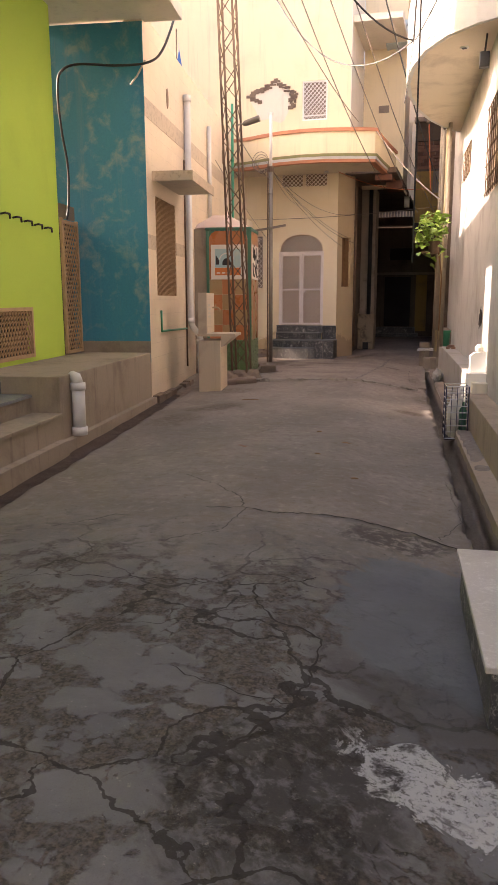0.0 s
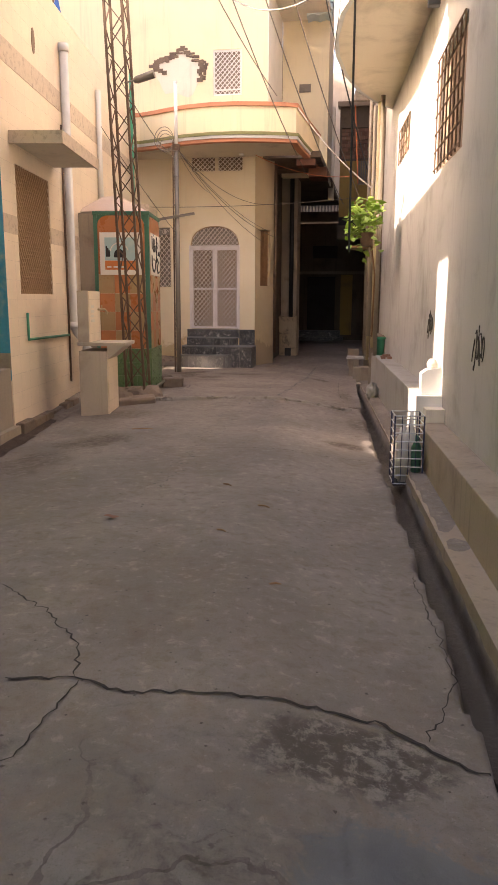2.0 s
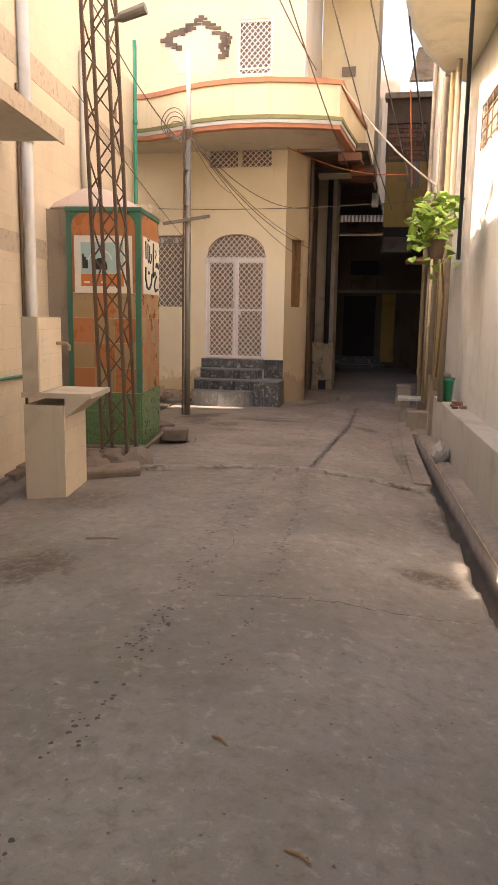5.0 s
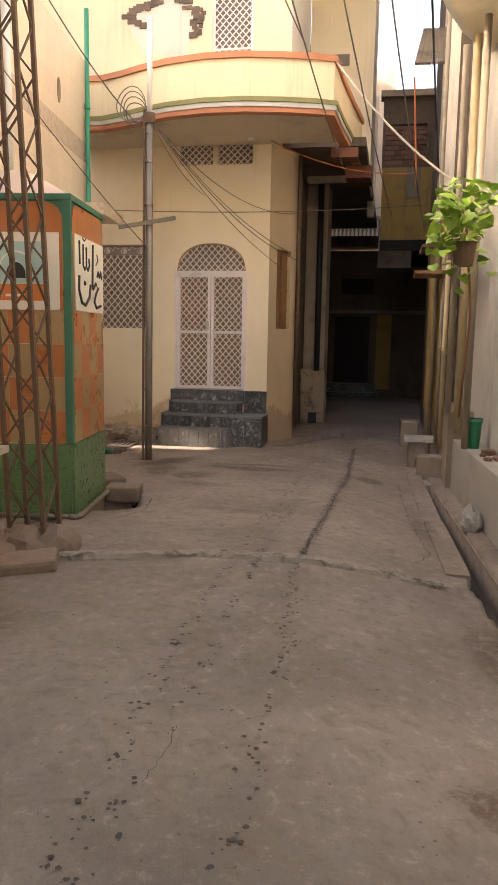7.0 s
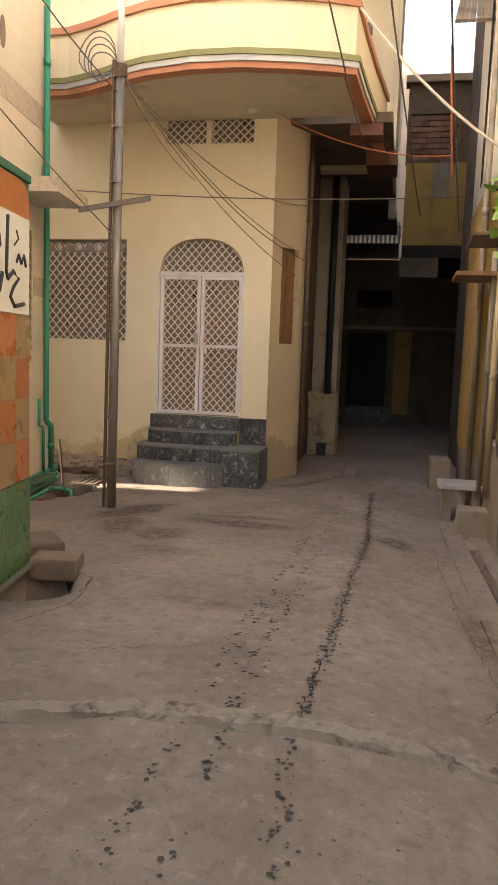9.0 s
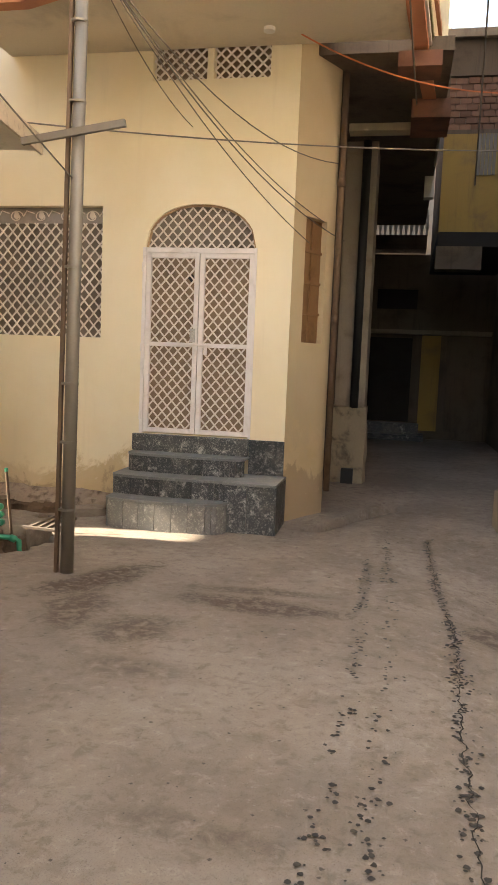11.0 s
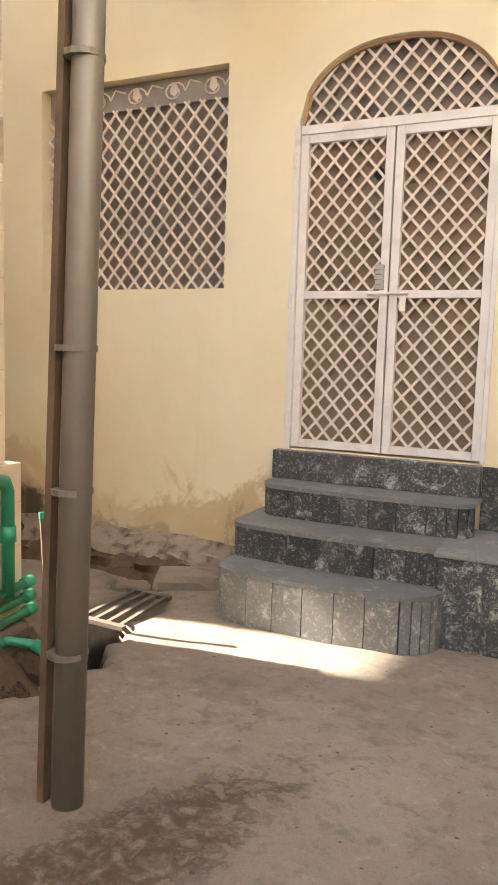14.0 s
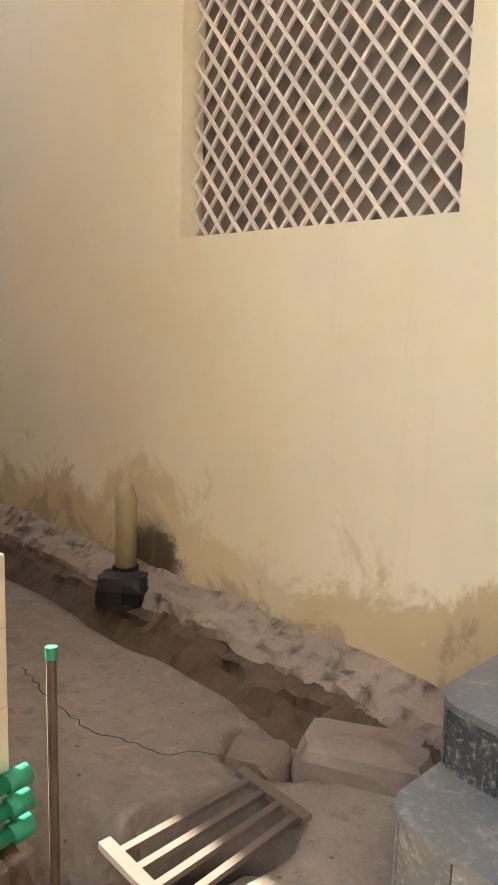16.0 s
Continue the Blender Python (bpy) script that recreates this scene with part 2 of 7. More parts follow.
def ground_material():
    m, N, K, b = nodes_of("worn_concrete")
    p = place(N)
    n1 = noise_node(N, K, p, 0.9, 8, 0.65, 0.3)
    n2 = noise_node(N, K, p, 5.0, 8, 0.7, 0.5)
    n3 = noise_node(N, K, p, 45.0, 6, 0.75)
    n4 = noise_node(N, K, p, 180.0, 4, 0.8)
    wob = mathn(N, K, "MULTIPLY_ADD", n2, 1.8)
    wob.node.inputs[2].default_value = -0.9
    sepy = N.new("ShaderNodeSeparateXYZ")
    K.new(p, sepy.inputs[0])
    dust = ramp(N, K, mathn(N, K, "ADD", sepy.outputs[1], wob), 9.0, 15.5)
    c = mix(N, K, dust, mix(N, K, ramp(N, K, n1, 0.35, 0.68), (0.172, 0.148, 0.127), (0.235, 0.204, 0.176)),
            mix(N, K, ramp(N, K, n1, 0.35, 0.68), (0.215, 0.171, 0.136), (0.295, 0.24, 0.194)))
    n5 = noise_node(N, K, p, 14.0, 10, 0.72, 0.3)
    wob2 = mathn(N, K, "MULTIPLY_ADD", n5, 2.4)
    wob2.node.inputs[2].default_value = -1.2
    c = mix(N, K, mathn(N, K, "MULTIPLY", ramp(N, K, n2, 0.5, 0.68), 0.5), c, (0.17, 0.13, 0.10))
    c = mix(N, K, mathn(N, K, "MULTIPLY", ramp(N, K, n5, 0.51, 0.64), 0.55), c, (0.15, 0.115, 0.088))
    c = mix(N, K, mathn(N, K, "MULTIPLY", ramp(N, K, n5, 0.46, 0.34), 0.35), c, (0.40, 0.345, 0.29))
    # the oldest stretch: grey cement skin broken away over brown earth
    far = ramp(N, K, mathn(N, K, "ADD", sepy.outputs[1], mathn(N, K, "MULTIPLY", wob, 1.6)), 3.2, 5.6)
    old = mathn(N, K, "SUBTRACT", 1.0, far)
    skin = mix(N, K, ramp(N, K, n1, 0.4, 0.7), (0.118, 0.116, 0.116), (0.168, 0.164, 0.161))
    c = mix(N, K, old, c, skin)
    br = noise_node(N, K, p, 1.9, 12, 0.7, 0.2)
    vw = N.new("ShaderNodeVectorMath")
    vw.operation = "MULTIPLY_ADD"
    nw = N.new("ShaderNodeTexNoise")
    nw.inputs["Scale"].default_value, nw.inputs["Detail"].default_value = 6.0, 9
    K.new(p, nw.inputs["Vector"])
    K.new(nw.outputs["Color"], vw.inputs[0])
    vw.inputs[1].default_value = (0.26, 0.26, 0.26)
    K.new(p, vw.inputs[2])
    vf = N.new("ShaderNodeTexVoronoi")
    vf.feature = "DISTANCE_TO_EDGE"
    vf.inputs["Scale"].default_value = 3.1
    K.new(vw.outputs[0], vf.inputs["Vector"])
    vg = N.new("ShaderNodeTexVoronoi")
    vg.feature = "DISTANCE_TO_EDGE"
    vg.inputs["Scale"].default_value = 11.0
    K.new(vw.outputs[0], vg.inputs["Vector"])
    # crumbled bands follow the joints of the slabs, wider where the skin is weak, and break up at a finer scale
    gap = mathn(N, K, "SUBTRACT", mathn(N, K, "MULTIPLY", ramp(N, K, br, 0.34, 0.64), 0.26), 0.012)
    gap2 = mathn(N, K, "SUBTRACT", mathn(N, K, "MULTIPLY", ramp(N, K, br, 0.45, 0.68), 0.26), 0.02)
    net = ramp(N, K, mathn(N, K, "SUBTRACT", gap, vf.outputs["Distance"]), -0.01, 0.06)
    net2 = ramp(N, K, mathn(N, K, "SUBTRACT", gap2, vg.outputs["Distance"]), -0.01, 0.06)
    rag = ramp(N, K, n5, 0.36, 0.56)
    broken = mathn(N, K, "MULTIPLY", mathn(N, K, "MULTIPLY", mathn(N, K, "MAXIMUM", net, net2), mathn(N, K, "MULTIPLY_ADD", rag, 0.75)), ramp(N, K, old, 0.25, 0.9))
    broken.node.inputs[0].links[0].from_node.inputs[1].links[0].from_node.inputs[2].default_value = 0.25
    crumb = N.new("ShaderNodeTexVoronoi")
    crumb.inputs["Scale"].default_value = 55.0
    K.new(p, crumb.inputs["Vector"])
    earth = mix(N, K, ramp(N, K, n3, 0.38, 0.66), (0.03, 0.024, 0.019), (0.125, 0.10, 0.08))
    earth = mix(N, K, mathn(N, K, "MULTIPLY", ramp(N, K, crumb.outputs["Distance"], 0.42, 0.12), 0.5), earth, (0.15, 0.132, 0.115))
    c = mix(N, K, mathn(N, K, "MULTIPLY", broken, 0.9), c, earth)
    mire = mathn(N, K, "MULTIPLY", blob(N, K, p, 0.62, 2.5, 0.34, 0.42, 0.3, mathn(N, K, "MULTIPLY", wob, 1.2), -30), ramp(N, K, n5, 0.34, 0.52))
    c = mix(N, K, mathn(N, K, "MULTIPLY", mire, 0.8), c, (0.034, 0.029, 0.024))
    scuff = mathn(N, K, "MULTIPLY", blob(N, K, p, 0.72, 5.02, 0.30, 0.20, 0.3, wob, 10), ramp(N, K, n5, 0.42, 0.52))
    c = mix(N, K, mathn(N, K, "MULTIPLY", scuff, 0.75), c, (0.05, 0.042, 0.035))
    # small pits where grit has come out
    pv_ = N.new("ShaderNodeTexVoronoi")
    pv_.inputs["Scale"].default_value = 26.0
    K.new(p, pv_.inputs["Vector"])
    sepc = N.new("ShaderNodeSeparateColor")
    K.new(pv_.outputs["Color"], sepc.inputs[0])
    pits = mathn(N, K, "MULTIPLY", mathn(N, K, "LESS_THAN", mathn(N, K, "ADD", pv_.outputs["Distance"], mathn(N, K, "MULTIPLY", mathn(N, K, "SUBTRACT", n4, 0.5), 0.7)), mathn(N, K, "MULTIPLY", sepc.outputs[1], 0.19)), mathn(N, K, "GREATER_THAN", sepc.outputs[0], 0.78))
    c = mix(N, K, mathn(N, K, "MULTIPLY", pits, 0.8), c, (0.06, 0.05, 0.042))
    c = mix(N, K, mathn(N, K, "MULTIPLY", ramp(N, K, n4, 0.56, 0.66), 0.6), c, (0.085, 0.072, 0.06))
    c = mix(N, K, mathn(N, K, "MULTIPLY", ramp(N, K, n3, 0.40, 0.30), 0.35), c, (0.38, 0.345, 0.30))
    # cracks: cell edges
    wv = N.new("ShaderNodeVectorMath")
    wv.operation = "ADD"
    nz = N.new("ShaderNodeTexNoise")
    nz.inputs["Scale"].default_value, nz.inputs["Detail"].default_value = 2.2, 6
    K.new(p, nz.inputs["Vector"])
    sc = N.new("ShaderNodeVectorMath")
    sc.operation = "SCALE"
    sc.inputs["Scale"].default_value = 0.55
    K.new(nz.outputs["Color"], sc.inputs[0])
    K.new(p, wv.inputs[0])
    K.new(sc.outputs[0], wv.inputs[1])
    vo = N.new("ShaderNodeTexVoronoi")
    vo.feature = "DISTANCE_TO_EDGE"
    vo.inputs["Scale"].default_value = 1.15
    K.new(wv.outputs[0], vo.inputs["Vector"])
    width = mathn(N, K, "MULTIPLY", ramp(N, K, n2, 0.3, 0.7), 0.02)
    crk = mathn(N, K, "LESS_THAN", vo.outputs["Distance"], width)
    near6 = mathn(N, K, "SUBTRACT", 1.0, ramp(N, K, mathn(N, K, "ADD", sepy.outputs[1], wob), 4.2, 5.6))
    crk = mathn(N, K, "MULTIPLY", mathn(N, K, "MULTIPLY", crk, near6), old)
    c = mix(N, K, mathn(N, K, "MULTIPLY", crk, 0.85), c, (0.03, 0.025, 0.02))
    # patches of their own shape: trowelled grey screed, lime spill, damp stains, dirt along the gutters
    screed = blob(N, K, p, 0.98, 3.92, 0.44, 0.82, 0.07, mathn(N, K, "MULTIPLY", wob, 0.5), 8)
    c = mix(N, K, mathn(N, K, "MULTIPLY", screed, 0.9), c, mix(N, K, ramp(N, K, n1, 0.4, 0.65), (0.10, 0.109, 0.117), (0.145, 0.155, 0.162)))
    rim = blob(N, K, p, 0.95, 3.15, 0.42, 0.16, 0.4, wob, -25)
    c = mix(N, K, mathn(N, K, "MULTIPLY", rim, 0.7), c, (0.07, 0.065, 0.06))
    lime = mathn(N, K, "MULTIPLY", blob(N, K, p, 1.06, 2.66, 0.30, 0.17, 0.05, mathn(N, K, "MULTIPLY", wob, 2.0), -28), ramp(N, K, n2, 0.36, 0.46))
    c = mix(N, K, mathn(N, K, "MULTIPLY", lime, ramp(N, K, n3, 0.36, 0.5)), c, (0.40, 0.405, 0.40))
    wet = None
    for cx, cy, rx, ry, tn, am in ((-2.62, 16.35, 0.18, 0.55, -22, 0.85), (-2.5, 15.75, 0.16, 0.38, 8, 0.7), (-1.5, 16.12, 0.48, 0.16, -6, 0.75), (-2.08, 15.55, 0.24, 0.2, 20, 0.65), (-1.6, 16.42, 0.42, 0.09, 4, 0.6),
                                   (-1.9, 9.6, 0.34, 0.26, 35, 0.7), (-2.15, 8.7, 0.3, 0.5, 8, 0.5), (-2.1, 11.2, 0.4, 0.3, 0, 0.45), (0.5, 10.3, 0.2, 0.13, 0, 0.75), (-0.2, 16.2, 0.16, 0.22, 0, 0.7),
                                   (0.62, 11.6, 0.14, 0.5, 10, 0.5), (-1.35, 13.95, 0.3, 0.08, -6, 0.4), (0.32, 14.2, 0.1, 0.5, 6, 0.55), (-2.7, 8.0, 0.2, 1.4, 8, 0.45), (-1.9, 15.05, 0.3, 0.12, 0, 0.4), (-2.3, 13.7, 0.2, 0.4, -10, 0.5)):
        s = mathn(N, K, "MULTIPLY", blob(N, K, p, cx, cy, rx, ry, 0.22, mathn(N, K, "ADD", mathn(N, K, "MULTIPLY", wob, 1.3), mathn(N, K, "MULTIPLY", wob2, 1.5)), tn), am)
        wet = s if wet is None else mathn(N, K, "MAXIMUM", wet, s)
    wet = mathn(N, K, "MULTIPLY", wet, mathn(N, K, "MULTIPLY_ADD", ramp(N, K, n5, 0.40, 0.56), 0.65))
    wet.node.inputs[1].links[0].from_node.inputs[2].default_value = 0.5
    c = mix(N, K, wet, c, (0.085, 0.058, 0.04))
    earthy = mathn(N, K, "MULTIPLY", blob(N, K, p, -3.62, 17.08, 0.42, 0.72, 0.25, mathn(N, K, "MULTIPLY", wob, 0.8), 8), ramp(N, K, mathn(N, K, "MULTIPLY", sepy.outputs[2], -1.0), -0.02, 0.05))
    c = mix(N, K, earthy, c, mix(N, K, ramp(N, K, n3, 0.4, 0.65), (0.035, 0.021, 0.013), (0.14, 0.085, 0.048)))
    # thin scatter of dust and grit
    c = mix(N, K, mathn(N, K, "MULTIPLY", ramp(N, K, n3, 0.62, 0.72), 0.5), c, (0.12, 0.10, 0.08))
    c = mix(N, K, mathn(N, K, "MULTIPLY", ramp(N, K, n4, 0.66, 0.76), 0.35), c, (0.5, 0.46, 0.4))
    # low ground goes near-black: wet silt in gutters, painted shade in pits
    low = mathn(N, K, "SUBTRACT", 1.0, ramp(N, K, mathn(N, K, "ADD", sepy.outputs[2], mathn(N, K, "MULTIPLY", wob, 0.05)), -0.26, -0.16))
    c = mix(N, K, low, c, (0.035, 0.028, 0.022))
    K.new(c, b.inputs["Base Color"])
    rg = mathn(N, K, "SUBTRACT", mathn(N, K, "SUBTRACT", 0.92, mathn(N, K, "MULTIPLY", screed, 0.22)), mathn(N, K, "MULTIPLY", low, 0.55))
    K.new(rg, b.inputs["Roughness"])
    b.inputs["Specular IOR Level"].default_value = 0.35
    h = mathn(N, K, "ADD", mathn(N, K, "ADD", mathn(N, K, "MULTIPLY", n2, 0.5), mathn(N, K, "MULTIPLY", n5, 0.6)), mathn(N, K, "MULTIPLY", n3, 0.45))
    h = mathn(N, K, "SUBTRACT", h, mathn(N, K, "MULTIPLY", broken, 0.9))
    h = mathn(N, K, "SUBTRACT", h, mathn(N, K, "MULTIPLY", crk, 1.2))
    h = mathn(N, K, "ADD", h, mathn(N, K, "MULTIPLY", lime, 0.5))
    bump(N, K, b, h, 0.7, 0.012)
    return m


def tile_wall_material(name, base, joint, w, h, gloss):
    """Glazed wall tiles in a plain grid, with thin joints."""
    m, N, K, b = nodes_of(name)
    tc = N.new("ShaderNodeTexCoord").outputs["Object"]
    br = N.new("ShaderNodeTexBrick")
    br.offset = 0.0
    br.inputs["Scale"].default_value = 1.0
    br.inputs["Brick Width"].default_value, br.inputs["Row Height"].default_value = w, h
    br.inputs["Mortar Size"].default_value = 0.0016
    br.inputs["Mortar Smooth"].default_value = 0.3
    br.inputs["Color1"].default_value, br.inputs["Color2"].default_value = col(base), col(tuple(k * 0.94 for k in base))
    br.inputs["Mortar"].default_value = col(joint)
    sw = N.new("ShaderNodeSeparateXYZ")
    K.new(tc, sw.inputs[0])
    cb = N.new("ShaderNodeCombineXYZ")
    K.new(mathn(N, K, "ADD", sw.outputs[0], sw.outputs[1]), cb.inputs[0])
    K.new(sw.outputs[2], cb.inputs[1])
    K.new(cb.outputs[0], br.inputs["Vector"])
    n = noise_node(N, K, place(N), 1.1, 7, 0.6, 0.5)
    c = mix(N, K, mathn(N, K, "MULTIPLY", ramp(N, K, n, 0.5, 0.75), 0.35), br.outputs[0], col(tuple(k * 0.72 for k in base)))
    vein = noise_node(N, K, place(N), 7.0, 8, 0.7, 1.2)
    c = mix(N, K, mathn(N, K, "MULTIPLY", ramp(N, K, vein, 0.52, 0.6), 0.18), c, col(tuple(min(1, k * 1.2) for k in base)))
    K.new(c, b.inputs["Base Color"])
    b.inputs["Roughness"].default_value = gloss
    bump(N, K, b, mathn(N, K, "SUBTRACT", 1.0, br.outputs["Fac"]), 0.4, 0.002)
    return m


def marble(name, dark, light, amt, rough=0.35, rand=0.25):
    """Polished stone with veins and specks; each tile differs."""
    m, N, K, b = nodes_of(name)
    g = place(N)
    oi = N.new("ShaderNodeObjectInfo").outputs["Random"]
    off = N.new("ShaderNodeVectorMath")
    off.operation = "ADD"
    cb = N.new("ShaderNodeCombineXYZ")
    K.new(mathn(N, K, "MULTIPLY", oi, 40.0), cb.inputs[0])
    K.new(g, off.inputs[0])
    K.new(cb.outputs[0], off.inputs[1])
    v = noise_node(N, K, off.outputs[0], 11.0, 10, 0.78, 0.45)
    s = noise_node(N, K, off.outputs[0], 70.0, 4, 0.7)
    f = mathn(N, K, "ADD", ramp(N, K, v, 0.50, 0.72), mathn(N, K, "MULTIPLY", ramp(N, K, s, 0.52, 0.68), 0.4))
    c = mix(N, K, mathn(N, K, "MULTIPLY", f, amt, True), col(dark), col(light))
    dust = noise_node(N, K, g, 3.0, 7, 0.65)
    c = mix(N, K, mathn(N, K, "MULTIPLY", ramp(N, K, dust, 0.5, 0.75), 0.4), c, (0.30, 0.27, 0.23))
    hs = N.new("ShaderNodeHueSaturation")
    r = mathn(N, K, "MULTIPLY_ADD", oi, rand * 2)
    r.node.inputs[2].default_value = 1.0 - rand
    K.new(c, hs.inputs["Color"])
    K.new(r, hs.inputs["Value"])
    K.new(hs.outputs[0], b.inputs["Base Color"])
    rr = mathn(N, K, "MULTIPLY_ADD", dust, 0.4)
    rr.node.inputs[2].default_value = rough - 0.1
    K.new(rr, b.inputs["Roughness"])
    return m


def facade_material(name, base, dirt_z=0.55):
    """Distempered plaster: cream paint, ochre damp and bare patches rising from the foot, faint runs."""
    m, N, K, b = nodes_of(name)
    p = place(N)
    sp = N.new("ShaderNodeSeparateXYZ")
    K.new(p, sp.inputs[0])
    n1 = noise_node(N, K, p, 0.7, 7, 0.6, 0.3)
    n2 = noise_node(N, K, p, 2.4, 9, 0.7, 0.6)
    n3 = noise_node(N, K, p, 55.0, 5, 0.7)
    c = mix(N, K, ramp(N, K, n1, 0.35, 0.7), col(base), col((base[0] * 0.93, base[1] * 0.89, base[2] * 0.82)))
    hgt = mathn(N, K, "ADD", sp.outputs[2], mathn(N, K, "MULTIPLY_ADD", n2, -1.5))
    hgt.node.inputs[1].default_value = 1.0
    rise = mathn(N, K, "ADD", sp.outputs[2], mathn(N, K, "MULTIPLY", mathn(N, K, "SUBTRACT", n2, 0.5), 1.6))
    damp = mathn(N, K, "SUBTRACT", 1.0, ramp(N, K, rise, dirt_z - 0.16, dirt_z + 0.05))
    c = mix(N, K, mathn(N, K, "MULTIPLY", damp, 0.75), c, mix(N, K, ramp(N, K, n1, 0.4, 0.65), (0.52, 0.37, 0.18), (0.66, 0.52, 0.33)))
    bare = mathn(N, K, "SUBTRACT", 1.0, ramp(N, K, rise, dirt_z - 0.42, dirt_z - 0.28))
    c = mix(N, K, mathn(N, K, "MULTIPLY", bare, 0.6), c, (0.34, 0.245, 0.165))
    px = mathn(N, K, "MULTIPLY", mathn(N, K, "ADD", sp.outputs[0], 5.16), 5.5)
    pz = mathn(N, K, "MULTIPLY", mathn(N, K, "SUBTRACT", sp.outputs[2], 0.16), 4.5)
    tar = mathn(N, K, "ADD", mathn(N, K, "ADD", mathn(N, K, "MULTIPLY", px, px), mathn(N, K, "MULTIPLY", pz, pz)), mathn(N, K, "MULTIPLY", mathn(N, K, "SUBTRACT", n2, 0.5), 6.0))
    soot = mathn(N, K, "MULTIPLY", mathn(N, K, "SUBTRACT", 1.0, ramp(N, K, tar, 0.1, 1.9)), 0.85)
    c = mix(N, K, soot, c, (0.05, 0.035, 0.025))
    st = noise_node(N, K, stretch(N, K, p, (5, 5, 0.3)), 1.5, 6, 0.65)
    c = mix(N, K, mathn(N, K, "MULTIPLY", ramp(N, K, st, 0.56, 0.78), 0.3), c, col((base[0] * 0.75, base[1] * 0.72, base[2] * 0.68)))
    K.new(c, b.inputs["Base Color"])
    b.inputs["Roughness"].default_value = 0.9
    b.inputs["Specular IOR Level"].default_value = 0.25
    h = mathn(N, K, "ADD", mathn(N, K, "MULTIPLY", n2, 0.6), mathn(N, K, "MULTIPLY", n3, 0.25))
    bump(N, K, b, mathn(N, K, "SUBTRACT", h, mathn(N, K, "MULTIPLY", bare, 0.5)), 0.45, 0.008)
    return m


M_GROUND = ground_material()
M_CREAM = facade_material("cream_plaster", (0.86, 0.755, 0.57))
M_CREAM_UP = surface("cream_plaster_upper", (0.80, 0.68, 0.47), 0.9, (0.50, 0.42, 0.30), 0.35, 0.9, 50, 0.05, 0.004, streak=0.3)
M_OFFWHITE = surface("offwhite_plaster", (0.72, 0.66, 0.56), 0.9, (0.42, 0.38, 0.32), 0.4, 1.1, 50, 0.06, 0.004, streak=0.3)
M_SOFFIT = surface("soffit_plaster", (0.66, 0.58, 0.45), 0.92, (0.30, 0.25, 0.19), 0.55, 1.3, 40, 0.08, 0.004)
M_TILE = tile_wall_material("cream_wall_tiles", (0.80, 0.655, 0.49), (0.55, 0.45, 0.34), 0.30, 0.20, 0.28)
M_BAND = surface("patterned_border_tile", (0.58, 0.46, 0.34), 0.4, (0.30, 0.23, 0.17), 0.75, 16.0, 60, 0.1, 0.001)
M_GREEN = surface("lime_green_paint", (0.44, 0.62, 0.085), 0.8, (0.34, 0.48, 0.08), 0.35, 0.8, 60, 0.06, 0.002)
M_BLUE = surface("teal_blue_paint", (0.022, 0.225, 0.34), 0.7, (0.24, 0.34, 0.33), 0.85, 4.2, 40, 0.2, 0.004, streak=0.25)
M_CEMENT = surface("bare_cement", (0.31, 0.25, 0.19), 0.92, (0.14, 0.105, 0.08), 0.65, 1.4, 45, 0.14, 0.006, streak=0.45)
M_CEMENT_LT = surface("smooth_cement", (0.35, 0.33, 0.295), 0.9, (0.23, 0.21, 0.18), 0.55, 1.8, 45, 0.08, 0.004, streak=0.3)
M_ROUGHSTONE = surface("rough_stone", (0.185, 0.135, 0.10), 0.95, (0.10, 0.07, 0.055), 0.7, 4.0, 30, 0.25, 0.02, rand=0.2)
M_RWALL = surface("grey_plaster", (0.43, 0.42, 0.395), 0.9, (0.25, 0.235, 0.21), 0.7, 1.3, 50, 0.06, 0.004, streak=0.3)
M_WHITE = surface("white_paint", (0.78, 0.76, 0.72), 0.55, (0.5, 0.46, 0.4), 0.3, 3.0, 60, 0.05, 0.001)
M_PVC = surface("pale_pvc", (0.68, 0.66, 0.62), 0.45, (0.40, 0.36, 0.31), 0.35, 2.5, 60, 0.05, 0.0)
M_YPVC = surface("yellowed_pipe", (0.44, 0.35, 0.20), 0.5, (0.25, 0.19, 0.11), 0.5, 3.0, 60, 0.06, 0.0)
M_GPIPE = surface("green_pipe", (0.03, 0.28, 0.15), 0.4, (0.10, 0.22, 0.14), 0.35, 4.0, 60, 0.05, 0.0)
M_DOORWHITE = surface("lilac_white_enamel", (0.80, 0.74, 0.72), 0.45, (0.42, 0.34, 0.29), 0.35, 6.0, 70, 0.05, 0.001)
M_LATTICE = surface("pale_lattice_paint", (0.80, 0.71, 0.63), 0.55, (0.40, 0.31, 0.24), 0.4, 7.0, 70, 0.06, 0.001)
M_LATTICE_TAN = surface("tan_lattice_paint", (0.46, 0.30, 0.17), 0.6, (0.26, 0.17, 0.10), 0.5, 8.0, 70, 0.08, 0.001)
M_MESHBACK = surface("brown_wire_mesh", (0.27, 0.19, 0.13), 0.9, (0.10, 0.07, 0.05), 0.5, 5.0, 300, 0.35, 0.001)
M_MESHGREY = surface("grey_wire_mesh", (0.25, 0.205, 0.165), 0.9, (0.12, 0.10, 0.085), 0.5, 5.0, 300, 0.35, 0.001)
# near-black that holds the lack of light in its colour
M_DARK = surface("unlit_black", (0.03, 0.025, 0.022), 0.95, (0.015, 0.012, 0.01), 0.5, 3.0, 40, 0.1, 0.0)
M_MARBLE = marble("dark_veined_marble", (0.045, 0.048, 0.051), (0.55, 0.53, 0.50), 0.95, 0.35, 0.3)
